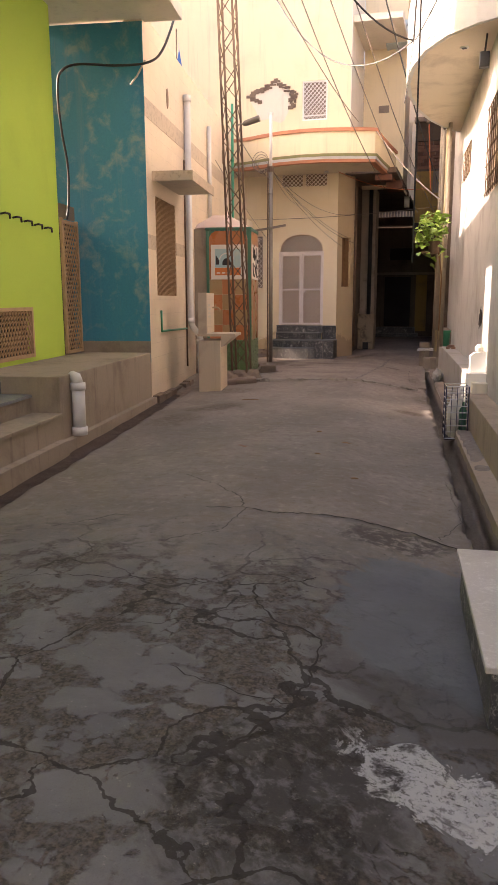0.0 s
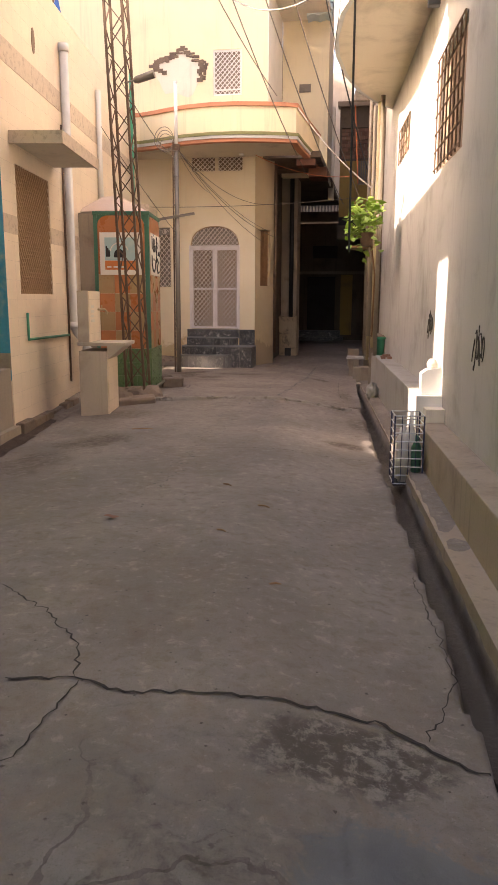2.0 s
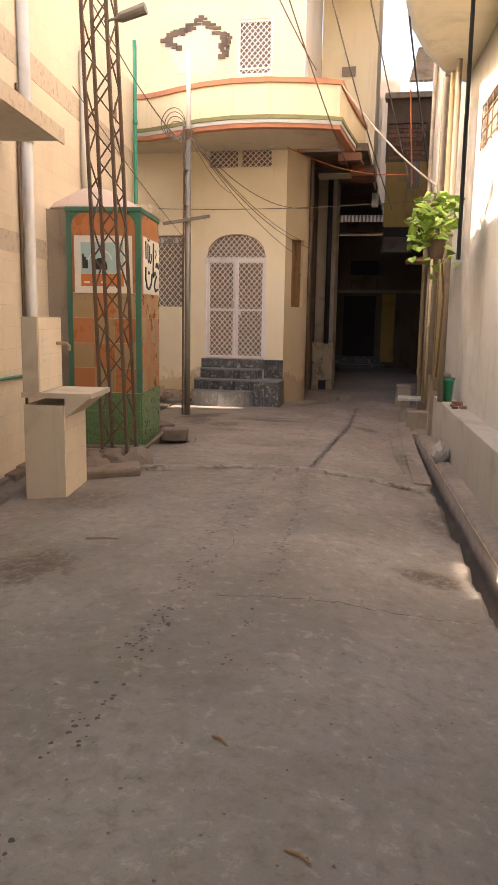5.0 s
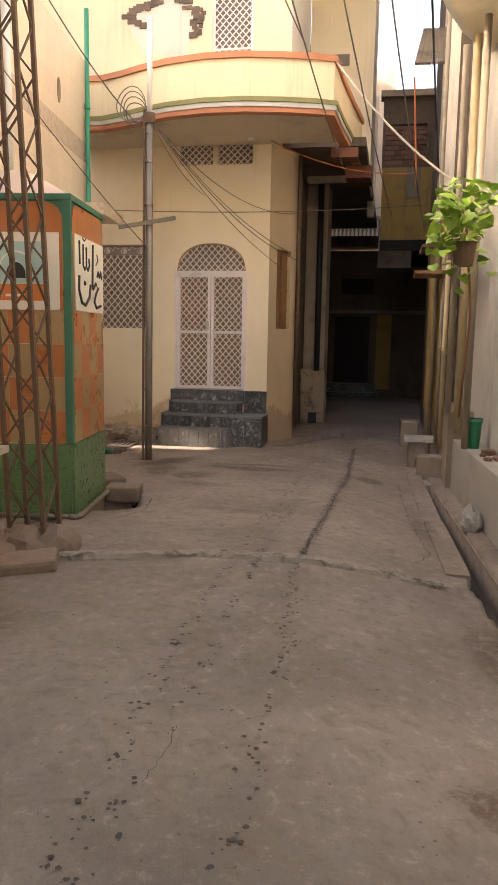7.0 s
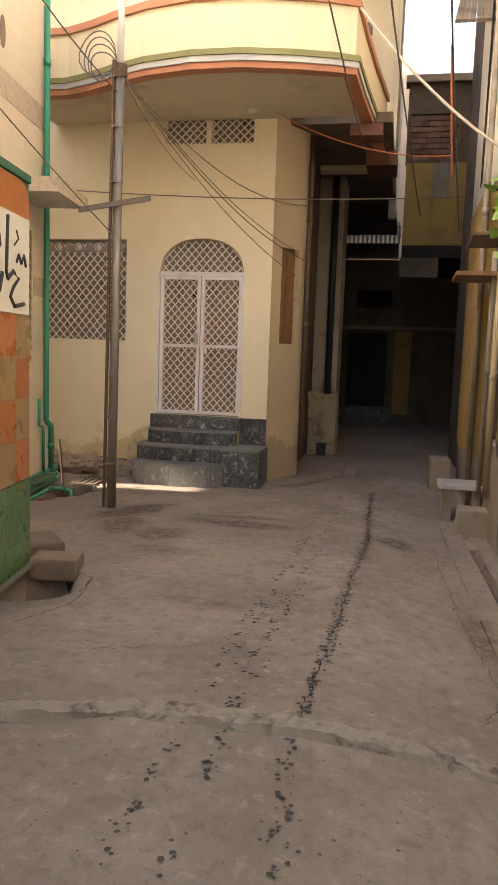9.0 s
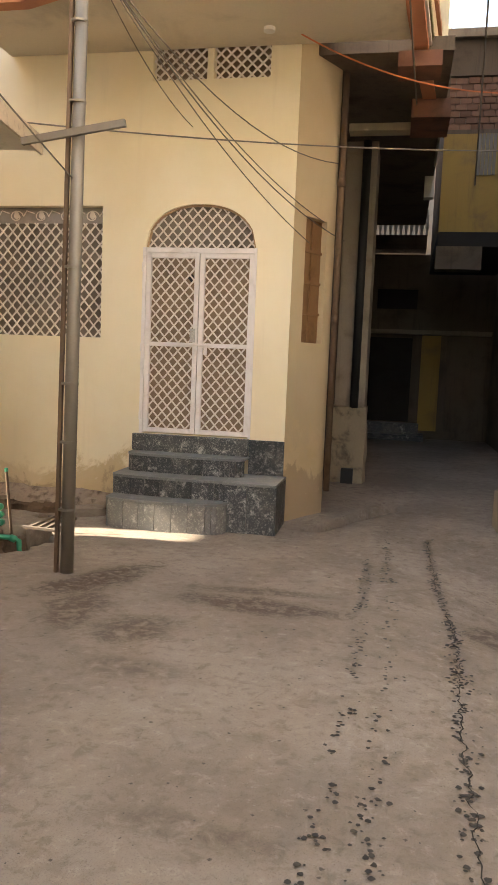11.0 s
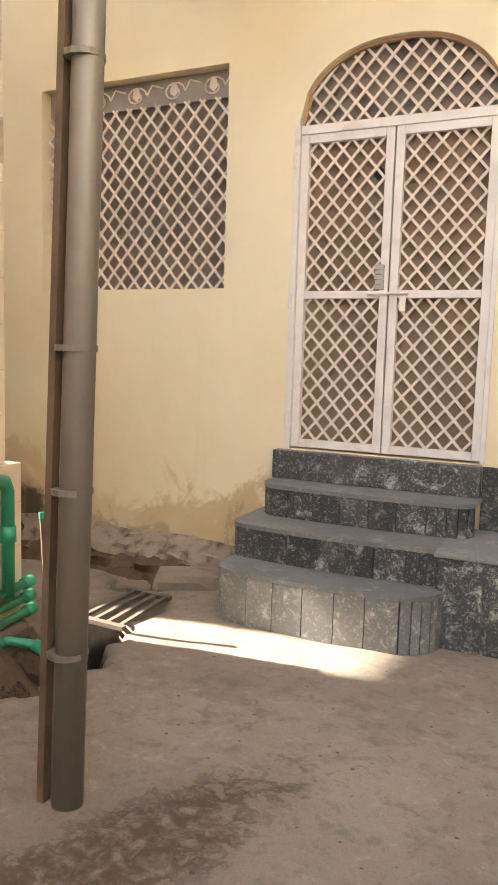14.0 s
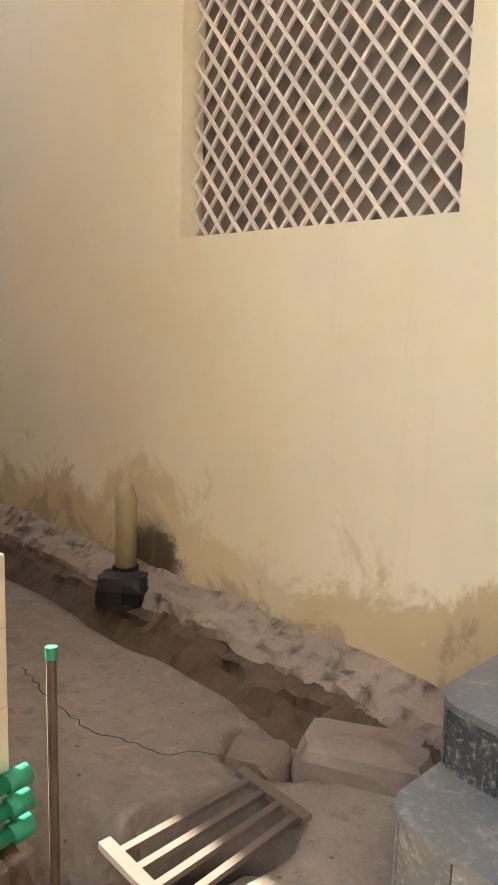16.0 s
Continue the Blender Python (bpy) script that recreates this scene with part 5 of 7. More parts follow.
for p in (((0.812, 0.975), (0.812, 1.565)),):
    v = [bm.verts.new(q) for q in ((0.81, 0.975, 0.70), (0.81, 1.565, 0.70), (1.01, 1.565, 0.86), (1.01, 0.975, 0.86), (0.81, 0.975, 0.86), (0.81, 1.565, 0.86))]
    for f in ((0, 1, 2, 3), (0, 3, 4), (1, 5, 2), (0, 4, 5, 1), (3, 2, 5, 4)):
        bm.faces.new([v[i] for i in f])
part("basin", bm, M_BEIGE, tap)
part("back_panel", box(0.47, 0.60, 0.98, 1.56, 0.90, 1.50, 0.006), M_BEIGE, tap)
part("panel_tiles", box(0.60, 0.612, 0.99, 1.55, 0.905, 1.495), M_TILE, tap)
part("tap", tube([(0.61, 1.42, 1.28), (0.70, 1.42, 1.28), (0.72, 1.42, 1.26), (0.72, 1.42, 1.22)], 0.014), M_TAP, tap, "brass tap")
part("tap_handle", tube([(0.66, 1.42, 1.28), (0.66, 1.42, 1.33)], 0.008), M_TAP, tap)
for k in range(4):
    part("notice_line", box(0.612, 0.614, 1.07, 1.07 + 0.14 + 0.02 * (k % 2), 1.30 - 0.055 * k, 1.33 - 0.055 * k), M_PAPER, tap, "faded white notice line")

# ---------------------------------------------------------------- tiled wayside shrine
SX0, SX1, SY0, SY1, SZ = 0.22, 1.0, 3.02, 4.02, 2.62
shrine = thing("wayside_shrine", LEFT, "small wayside shrine in orange, tan and green glazed tiles", "shrine")
part("base", box(SX0 - 0.02, SX1 + 0.015, SY0 - 0.015, SY1 + 0.015, -0.3, 0.115), M_CEMENT, shrine)
part("core", box(SX0, SX1 - 0.012, SY0 + 0.012, SY1, 0.115, SZ - 0.02), M_OFFWHITE, shrine)
part("side_return", box(SX0 - 0.42, SX0 - 0.001, SY0 + 0.03, SY1, -0.3, 2.60), M_CEMENT, shrine, "bare grey-brown plaster return")
part("top_band", box(SX0 - 0.01, SX1 + 0.012, SY0 - 0.012, SY1 + 0.01, SZ - 0.05, SZ, 0.006), M_GTRIM, shrine, "green painted top band")
bm = bmesh.new()
R_ = [[bm.verts.new(((SX0 - 0.4 + (SX1 - SX0 + 0.38) * (0.5 + 0.5 * r * math.cos(a))), SY0 + 0.5 + 0.49 * r * math.sin(a), SZ + 0.32 * (1 - r) ** 0.9)) for a in np.linspace(0, 6.2832, 25)[:-1]] for r in (1.0, 0.96, 0.86, 0.7, 0.5, 0.25)]
for a, b in zip(R_, R_[1:]):
    for k in range(24):
        bm.faces.new((a[k], a[(k + 1) % 24], b[(k + 1) % 24], b[k]))
bm.faces.new(R_[-1])
bm.faces.new(R_[0][::-1])
part("roof", bm, M_PINKPLASTER, shrine, "low rounded pinkish plaster roof", smooth=True)
for x0, x1 in ((SX0, SX0 + 0.05), (SX1 - 0.055, SX1 - 0.004)):
    part("corner_strip", box(x0, x1, SY0 - 0.006, SY0 + 0.011, 0.70, SZ - 0.05), M_GTRIM, shrine, "dark green vertical strip")
part("corner_strip", box(SX1 - 0.0119, SX1 + 0.004, SY0 - 0.005, SY0 + 0.045, 0.70, SZ - 0.05), M_GTRIM, shrine)
SHRINE_TILES = []
fx = np.linspace(SX0 + 0.052, SX1 - 0.057, 4)
for r in range(4):
    z0, z1 = 0.70 + 0.262 * r, 0.70 + 0.262 * (r + 1)
    for k in range(3):
        SHRINE_TILES.append(("tile", box(fx[k] + 0.001, fx[k + 1] - 0.001, SY0 - 0.002, SY0 + 0.0115, z0 + 0.001, z1 - 0.001), M_ORANGE if (r + k) % 2 == 0 else M_TANTILE))
    fy = np.linspace(SY0 + 0.047, SY1, 5)
    for k in range(4):
        SHRINE_TILES.append(("tile", box(SX1 - 0.0115, SX1 + 0.002, fy[k] + 0.001, fy[k + 1] - 0.001, z0 + 0.001, z1 - 0.001), M_TANTILE if (r + k) % 2 == 0 else M_ORANGE))
for r in range(3):
    z0, z1 = 0.118 + 0.193 * r, 0.118 + 0.193 * (r + 1)
    gx = np.linspace(SX0, SX1 - 0.012, 5)
    for k in range(4):
        SHRINE_TILES.append(("base_tile", box(gx[k] + 0.001, gx[k + 1] - 0.001, SY0 - 0.008, SY0 + 0.0115, z0 + 0.001, z1 - 0.001), M_GTILE))
    gy = np.linspace(SY0 - 0.006, SY1, 6)
    for k in range(5):
        SHRINE_TILES.append(("base_tile", box(SX1 - 0.0119, SX1 + 0.008, gy[k] + 0.001, gy[k + 1] - 0.001, z0 + 0.001, z1 - 0.001), M_GTILE))
# arched orange panels above
def arch_panel(along_x, a0, a1, zb, zt, at0, at1):
    pts = [(a0, zb), (a1, zb), (a1, zt - 0.14)] + [(a1 - 0.14 + 0.14 * math.cos(t), zt - 0.14 + 0.14 * math.sin(t)) for t in np.linspace(0.2, 1.571, 6)] + [(a0 + 0.14 + 0.14 * math.cos(t), zt - 0.14 + 0.14 * math.sin(t)) for t in np.linspace(1.571, 2.94, 6)] + [(a0, zt - 0.14)]
    bm = slab_xz(pts, at0, at1)
    if not along_x:
        bm.transform(Matrix(((0, -1, 0, 0), (1, 0, 0, 0), (0, 0, 1, 0), (0, 0, 0, 1))))
    return bm
part("arch_ground", box(SX0 + 0.051, SX1 - 0.056, SY0 + 0.004, SY0 + 0.0116, 1.75, SZ - 0.051), M_GTRIM, shrine)
part("arch_panel", arch_panel(True, SX0 + 0.054, SX1 - 0.059, 1.752, SZ - 0.06, SY0 - 0.004, SY0 + 0.0035), M_ORANGE, shrine, "orange arched panel")
part("arch_ground", box(SX1 - 0.0117, SX1 - 0.004, SY0 + 0.046, SY1, 1.75, SZ - 0.051), M_GTRIM, shrine)
part("arch_panel", arch_panel(False, SY0 + 0.05, SY1 - 0.01, 1.752, SZ - 0.06, -SX1 - 0.003, -SX1 + 0.0035), M_ORANGE, shrine)
poster = thing("framed_poster", LEFT, "framed picture panel with pale sky over orange ground", "poster")
PX0, PX1, PZ0, PZ1, PY = SX0 + 0.085, SX1 - 0.085, 1.745, 2.33, SY0 - 0.012
part("panel", box(PX0, PX1, PY - 0.008, PY + 0.007, PZ0, PZ1, 0.002), M_PAPER, poster)
part("sky_print", box(PX0 + 0.07, PX1 - 0.09, PY - 0.0105, PY - 0.0085, PZ0 + 0.20, PZ1 - 0.07), M_SKYPRINT, poster)
part("ground_print", box(PX0 + 0.07, PX1 - 0.09, PY - 0.0105, PY - 0.0085, PZ0 + 0.07, PZ0 + 0.197), M_ORPRINT, poster)
bm = slab_xz([(PX0 + 0.20, PZ0 + 0.24)] + [(PX0 + 0.275 + 0.075 * math.cos(t), PZ0 + 0.27 + 0.09 * math.sin(t)) for t in np.linspace(3.14, 0, 12)] + [(PX0 + 0.35, PZ0 + 0.24)], PY - 0.0125, PY - 0.0106)
part("dome_print", bm, M_INK, poster, "dark domed shape")
part("arc_print", tube([(PX0 + 0.275 + 0.13 * math.cos(t), PY - 0.0115, PZ0 + 0.30 + 0.14 * math.sin(t)) for t in np.linspace(2.9, 0.3, 12)], 0.008, seg=5), M_PAPER, poster)
for k in range(3):
    part("print_bar", box(PX0 + 0.085 + 0.02 * k, PX0 + 0.105 + 0.02 * k, PY - 0.0125, PY - 0.0106, PZ0 + 0.25, PZ0 + 0.40 - 0.03 * k), M_INK, poster)
    part("print_bar", box(PX0 + 0.10 + 0.09 * k, PX0 + 0.16 + 0.09 * k, PY - 0.0125, PY - 0.0106, PZ0 + 0.10, PZ0 + 0.12), M_PAPER, poster)
sign = thing("calligraphy_panel", LEFT, "white panel with black brushed script on the shrine side", "sign")
part("panel", box(SX1 + 0.004, SX1 + 0.012, SY0 + 0.09, SY1 - 0.03, 1.75, 2.34, 0.002), M_PAPER, sign)
def stroke(pts, r):
    return tube([(SX1 + 0.0125, SY0 + 0.09 + 0.86 * u, 1.75 + 0.59 * v) for u, v in pts], r, seg=6)
for pts, w in (([(0.12, 0.93), (0.13, 0.62)], 0.011), ([(0.25, 0.90), (0.25, 0.62), (0.30, 0.57), (0.36, 0.61)], 0.011), ([(0.36, 0.88), (0.36, 0.61), (0.42, 0.57), (0.47, 0.64), (0.45, 0.74)], 0.011), ([(0.24, 0.98), (0.30, 0.95), (0.36, 0.99)], 0.007),
               ([(0.60, 0.95), (0.585, 0.7), (0.57, 0.40), (0.60, 0.33)], 0.014), ([(0.10, 0.47), (0.09, 0.28), (0.18, 0.12), (0.32, 0.09), (0.45, 0.20), (0.50, 0.38)], 0.015), ([(0.28, 0.40), (0.31, 0.37)], 0.015),
               ([(0.60, 0.33), (0.70, 0.42), (0.80, 0.36), (0.70, 0.26), (0.64, 0.16), (0.72, 0.07), (0.90, 0.11)], 0.014), ([(0.76, 0.52), (0.80, 0.60), (0.85, 0.52), (0.90, 0.61), (0.94, 0.50)], 0.011), ([(0.72, 0.68), (0.80, 0.76), (0.76, 0.84)], 0.007)):
    part("brush_stroke", stroke(pts, w), M_INK, sign)
pipe_thing("foot_pipe", LEFT, [(0.1, SY0 - 0.05, 0.12), (SX1 + 0.03, SY0 - 0.05, 0.12), (SX1 + 0.05, SY0 - 0.03, 0.12), (SX1 + 0.05, SY1 + 0.05, 0.14)], 0.022, M_GALV, "grimy grey pipe laid round the foot of the shrine", [((SX1 - 0.03, SY0 - 0.05, 0.12), (SX1 + 0.04, SY0 - 0.045, 0.12))])

# ---------------------------------------------------------------- lattice mast
mast = thing("lattice_mast", pose(-2.41, 12.55, 0), "rusty steel lattice mast standing on a rough stone base", "mast")
MH, MW = 10.5, 0.125
def mast_at(i, z):
    sx, sy = ((-1, -1), (1, -1), (1, 1), (-1, 1))[i]
    w = MW * (1 - 0.15 * z / MH)
    return (sx * w - 0.036 * z, sy * w, z)
for i in range(4):
    part("leg", bar(mast_at(i, 0.05), mast_at(i, MH), 0.028, 0.028), M_RUST, mast)
bays = 34
for i in range(4):
    for k in range(bays):
        z0, z1 = 0.25 + (MH - 0.3) * k / bays, 0.25 + (MH - 0.3) * (k + 1) / bays
        a, b = (i, (i + 1) % 4) if k % 2 == 0 else ((i + 1) % 4, i)
        part("brace", bar(mast_at(a, z0), mast_at(b, z1), 0.012, 0.012), M_RUST, mast)
part("lamp_arm", tube([(-0.05, -0.12, 4.07), (0.25, -0.14, 4.12)], 0.012), M_GALV, mast)
part("lamp_housing", tube([(0.08, -0.14, 4.08), (0.12, -0.14, 4.09), (0.34, -0.14, 4.15)], [0.03, 0.045, 0.05], seg=12), M_GALV, mast, "small grey lamp housing")
random.seed(3)
mb = thing("stone_heap", pose(-2.45, 12.42, 0), "heap of rough stones at the foot of the mast", "stones")
for k in range(9):
    a, r = random.uniform(0, 6.28), random.uniform(0.02, 0.30)
    w, d, h = random.uniform(0.18, 0.30), random.uniform(0.14, 0.24), random.uniform(0.14, 0.24)
    bm = bmesh.new()
    bmesh.ops.create_icosphere(bm, subdivisions=2, radius=1)
    for v in bm.verts:
        v.co = Vector((v.co.x * w, v.co.y * d, v.co.z * h)) * (1 + 0.25 * noise.noise(v.co * 1.7 + Vector((k * 3, 0, 0))))
    bm.transform(Matrix.Translation((r * math.cos(a), r * math.sin(a), 0.04)) @ Matrix.Rotation(random.uniform(0, 3), 4, "Z"))
    part("stone", bm, M_ROUGHSTONE, mb)
fs = thing("flat_stone", pose(-2.30, 12.05, gz(-2.30, 12.05) + 0.03, 3, -4, 20), "flat grey kerb stone lying by the mast", "stone")
bm = box(-0.26, 0.26, -0.14, 0.14, -0.05, 0.05, 0.03)
part("slab", bm, M_ROUGHSTONE, fs)
for x, y, w, d, h, r in ((-2.42, 14.35, 0.16, 0.12, 0.10, 10), (-2.75, 14.75, 0.14, 0.2, 0.09, 40)):
    s_ = thing("kerb_block", pose(x, y, gz(x, y), 0, 0, r), "broken concrete block beside the pit", "block")
    part("block", box(-w, w, -d, d, -0.05, h, 0.02), M_ROUGHSTONE, s_)

# ---------------------------------------------------------------- electric pole
pole = thing("electric_pole", pose(-2.872, 16.43, 0), "grey tubular electric pole with a strapped steel channel", "pole")
def pol(z):
    return (-0.075 * z / 5.2 + 0.0, 0.30 * z / 5.2, z)
part("lower_tube", tube([pol(-0.1), pol(1.5), pol(4.15)], [0.044, 0.043, 0.041], seg=14), M_GALV, pole, smooth=True)
part("upper_tube", tube([pol(4.1), pol(5.2)], 0.033, seg=12), M_PVC, pole, "pale upper tube", smooth=True)
part("cap", tube([pol(5.2), pol(5.24)], 0.038, seg=12), M_WHITE, pole)
part("channel", bar(Vector(pol(0.0)) + Vector((-0.066, -0.02, 0)), Vector(pol(4.2)) + Vector((-0.056, -0.02, 0)), 0.022, 0.03), M_RUST, pole, "rusty steel channel")
for z in (0.48, 0.92, 1.3, 2.05, 3.1, 3.6, 4.05):
    part("strap", tube([Vector(pol(z)) + Vector((-0.012, 0, -0.008)), Vector(pol(z)) + Vector((-0.012, 0, 0.008))], 0.056, seg=14), M_GALV, pole)
part("cross_arm", bar(Vector(pol(2.87)) + Vector((-0.36, -0.06, -0.03)), Vector(pol(2.91)) + Vector((0.34, -0.06, 0.03)), 0.03, 0.045), M_GALV, pole)
part("insulator_ring", tube([Vector(pol(4.1)) + Vector((0, 0, -0.05)), Vector(pol(4.1)) + Vector((0, 0, 0.06))], 0.065, seg=10), M_RUST, pole)
bm = bmesh.new()
random.seed(9)
for k in range(4):
    c0 = Vector(pol(4.15)) + Vector((-0.17 - 0.02 * k, 0, 0.04 * k))
    r = 0.12 + 0.02 * k
    tube([c0 + Vector((r * math.cos(t), 0.03 * math.sin(2 * t + k), r * 1.1 * math.sin(t))) for t in np.linspace(0, 6.0, 18)], 0.006, bm, 5)
part("coiled_wire", bm, M_GREYWIRE, pole, "loops of spare wire")

# ---------------------------------------------------------------- grey house (right row): plan in RIGHT, x away from the street
RWX, REND = 0.24, 7.6
grey = thing("grey_house", RIGHT, "grey plastered house with a bowed balcony and iron window grilles", "house")


def in_right(bm):
    """wall(): x runs along the street (turned about), the seen face looks to the street."""
    bm.transform(Matrix(((0, 1, 0, 0), (1, 0, 0, 0), (0, 0, 1, 0), (0, 0, 0, 1))))
    return bm


bm = wall(-13.0, REND, -0.3, 9.0, RWX, RWX + 0.3, [(-0.42, 1.03, 2.70, 3.80), (3.55, 4.85, 3.42, 3.92)])
part("street_wall", in_right(bm), M_RWALL, grey, "grey plaster wall with faint stains")
part("far_end_wall", box(RWX + 0.002, 5.0, REND - 0.02, REND + 0.2, -0.3, 9.0), M_RWALL, grey)
part("plinth", box(0.0, RWX - 0.002, -13.0, -0.12, -0.35, 0.27, 0.008), M_CEMENT, grey, "bare cement plinth")
part("plinth_foot", prism([(-0.16, -13.0), (0.004, -13.0), (0.004, 6.0), (-0.16, 6.0)], -0.4, -0.10), M_CEMENT, grey)
part("low_wall", box(0.0, RWX - 0.002, 0.0, 6.02, -0.35, 0.50, 0.008), M_CEMENT_LT, grey, "smooth cement low wall")
part("low_wall_end", box(-0.004, RWX - 0.003, -0.11, -0.002, -0.2, 0.50, 0.006), M_WHITE, grey, "whitewashed end of the low wall")
part("white_step", box(0.06, RWX - 0.004, -0.3, -0.112, 0.27, 0.40, 0.006), M_OFFWHITE, grey)
bm = slab_xz([(0.05, 0.502), (0.05, 0.70), (0.10, 0.74), (RWX - 0.004, 0.76), (RWX - 0.004, 0.502)], 0.02, 0.16)
part("white_block", bm, M_WHITE, grey, "whitewashed masonry block")
part("block_cap", lathe([(0.05, 0.76), (0.055, 0.80), (0.03, 0.84)], c=(0.16, 0.10)), M_OFFWHITE, grey)
# iron grille and small window
gr = thing("window_5", RIGHT, "large iron grille window in the grey wall", "window", kind="structure")
for k in range(8):
    part("bar", tube([(RWX - 0.02, -0.40 + 1.40 * k / 7, 2.70), (RWX - 0.02, -0.40 + 1.40 * k / 7, 3.80)], 0.009, seg=6), M_RUST, gr)
for k in range(7):
    part("cross_bar", tube([(RWX - 0.03, -0.42, 2.73 + 1.05 * k / 6), (RWX - 0.03, 1.03, 2.73 + 1.05 * k / 6)], 0.009, seg=6), M_RUST, gr)
part("shutter", box(RWX + 0.06, RWX + 0.08, -0.42, 1.03, 2.70, 3.80), M_MESHBACK, gr)
sw = thing("window_6", RIGHT, "small high grille window in the grey wall", "window", kind="structure")
for k in range(5):
    part("bar", tube([(RWX - 0.015, 3.57 + 1.26 * k / 4, 3.42), (RWX - 0.015, 3.57 + 1.26 * k / 4, 3.92)], 0.009, seg=6), M_RUST, sw)
for k in range(4):
    part("cross_bar", tube([(RWX - 0.02, 3.55, 3.45 + 0.44 * k / 3), (RWX - 0.02, 4.85, 3.45 + 0.44 * k / 3)], 0.009, seg=6), M_RUST, sw)
part("shutter", box(RWX + 0.06, RWX + 0.08, 3.55, 4.85, 3.42, 3.92), M_MESHBACK, sw)
# bowed balcony overhead
BOW = [(1.36, 10.42), (1.12, 10.56), (0.79, 10.88), (0.50, 11.4), (0.29, 12.1), (0.17, 12.9), (0.155, 13.6), (0.23, 14.5), (0.40, 15.35), (0.62, 16.0), (0.86, 16.45), (1.0, 16.6)]
bowb = thing("bowed_balcony", pose(0, 0, 0), "bowed concrete balcony with smooth beige soffit and grey edge", "balcony")
part("soffit_slab", prism(BOW + [(1.6, 16.6), (1.6, 10.3)], 4.60, 4.72), M_SOFFIT, bowb, "smooth beige soffit")
part("edge_band", ribbon(BOW, -0.06, 0.012, 4.604, 5.6), M_GREYBAND, bowb, "pale blue-grey edge band")
part("downlight", lathe([(0.055, 4.585), (0.06, 4.61)], c=(0.95, 11.35)), M_WHITE, bowb, "round recessed downlight")
part("downlight_glass", lathe([(0.035, 4.581), (0.035, 4.59)], c=(0.95, 11.35)), M_INK, bowb)
sp_ = thing("wall_lamp", pose(1.20, 10.9, 4.3), "small dark flood lamp under the balcony", "lamp")
part("housing", box(-0.06, 0.06, -0.05, 0.05, -0.09, 0.09, 0.01), M_INK, sp_)
part("bracket", tube([(0, 0, 0.08), (0.02, 0, 0.32)], 0.012), M_INK, sp_)
# scrawled writing on the wall
random.seed(21)
for nm, y0, z0, sc in (("a", 0.75, 1.15, 0.22), ("b", -1.75, 1.05, 0.26)):
    g = thing("scrawl", RIGHT, "dark scrawled writing on the grey wall", "graffiti")
    for k in range(6):
        y, z = y0 + sc * 0.32 * k * 0.8, z0 + 0.03 * math.sin(k)
        pts = [(RWX - 0.002, y + sc * 0.18 * math.cos(t) + 0.03 * t * sc, z + sc * (0.35 + 0.25 * (k in (2, 4))) * math.sin(t + k)) for t in np.linspace(0, 4.5, 12)]
        part("stroke", tube(pts, 0.006, seg=5), M_INK, g)
# cage with bottles, fixed low on the wall corner
M_BLUEWIRE = surface("dark_blue_wire", (0.02, 0.03, 0.075), 0.5, (0.08, 0.05, 0.03), 0.4, 20.0, 80, 0.1, 0.001)
cage = thing("bottle_cage", RIGHT @ Matrix.Translation((-0.28, -0.87, -0.18)), "tall wire cage with plastic bottles fixed over the gutter", "cage")
CW, CD, CH = 0.25, 0.30, 0.60
for x in (0, CW):
    for y in (0, CD):
        part("post", tube([(x, y, 0), (x, y, CH)], 0.008, seg=6), M_BLUEWIRE, cage)
for k in range(9):
    z = CH * k / 8
    part("hoop", tube([(0, 0, z), (CW, 0, z), (CW, CD, z), (0, CD, z), (0, 0, z)], 0.006, seg=5, caps=False), M_STEEL, cage)
for k in range(1, 4):
    part("wire", tube([(CW * k / 4, 0, 0), (CW * k / 4, 0, CH)], 0.004, seg=5), M_BLUEWIRE, cage)
part("tray", box(0, CW, 0, CD, -0.02, 0.0), M_INK, cage, "dark drip tray")
for x, y, h, mt in ((0.09, 0.10, 0.50, M_PVC), (0.16, 0.20, 0.56, M_PVC), (0.20, 0.07, 0.42, M_GTRIM), (0.08, 0.22, 0.46, M_PVC)):
    bt = thing("bottle", RIGHT @ Matrix.Translation((-0.28 + x, -0.87 + y, -0.18)), "plastic bottle standing in the wire cage", "bottle", "bottles in the cage")
    part("body", lathe([(0.043, 0.0), (0.045, h * 0.75), (0.015, h * 0.9), (0.013, h)], seg=10), mt, bt, smooth=True)
pipe_thing("waste_pipe", RIGHT, [(-0.035, -0.06, 0.34), (-0.035, -0.06, -0.16), (-0.07, -0.09, -0.20), (-0.20, -0.16, -0.24)], 0.024, M_WHITE, "white waste pipe bending into the gutter")
bag = thing("white_sack", RIGHT @ Matrix.Translation((-0.10, 4.2, -0.12)), "crumpled white plastic sack by the gutter", "sack")
bm = bmesh.new()
bmesh.ops.create_icosphere(bm, subdivisions=3, radius=1)
for v in bm.verts:
    v.co = Vector((v.co.x * 0.09, v.co.y * 0.11, 0.14 + v.co.z * 0.14)) * (1 + 0.25 * noise.noise(v.co * 2.3))
part("sack_body", bm, M_CEMENT_LT, bag)
bk = thing("green_bucket", RIGHT @ Matrix.Translation((0.09, 5.35, 0.502)), "green plastic tub on the low wall", "bucket")
part("tub", lathe([(0.06, 0.0), (0.075, 0.27), (0.085, 0.275), (0.085, 0.295), (0.078, 0.30)], seg=16), M_GPIPE, bk, smooth=True)
part("rim", lathe([(0.088, 0.27), (0.088, 0.30)], seg=16), M_GPIPE, bk)
random.seed(4)
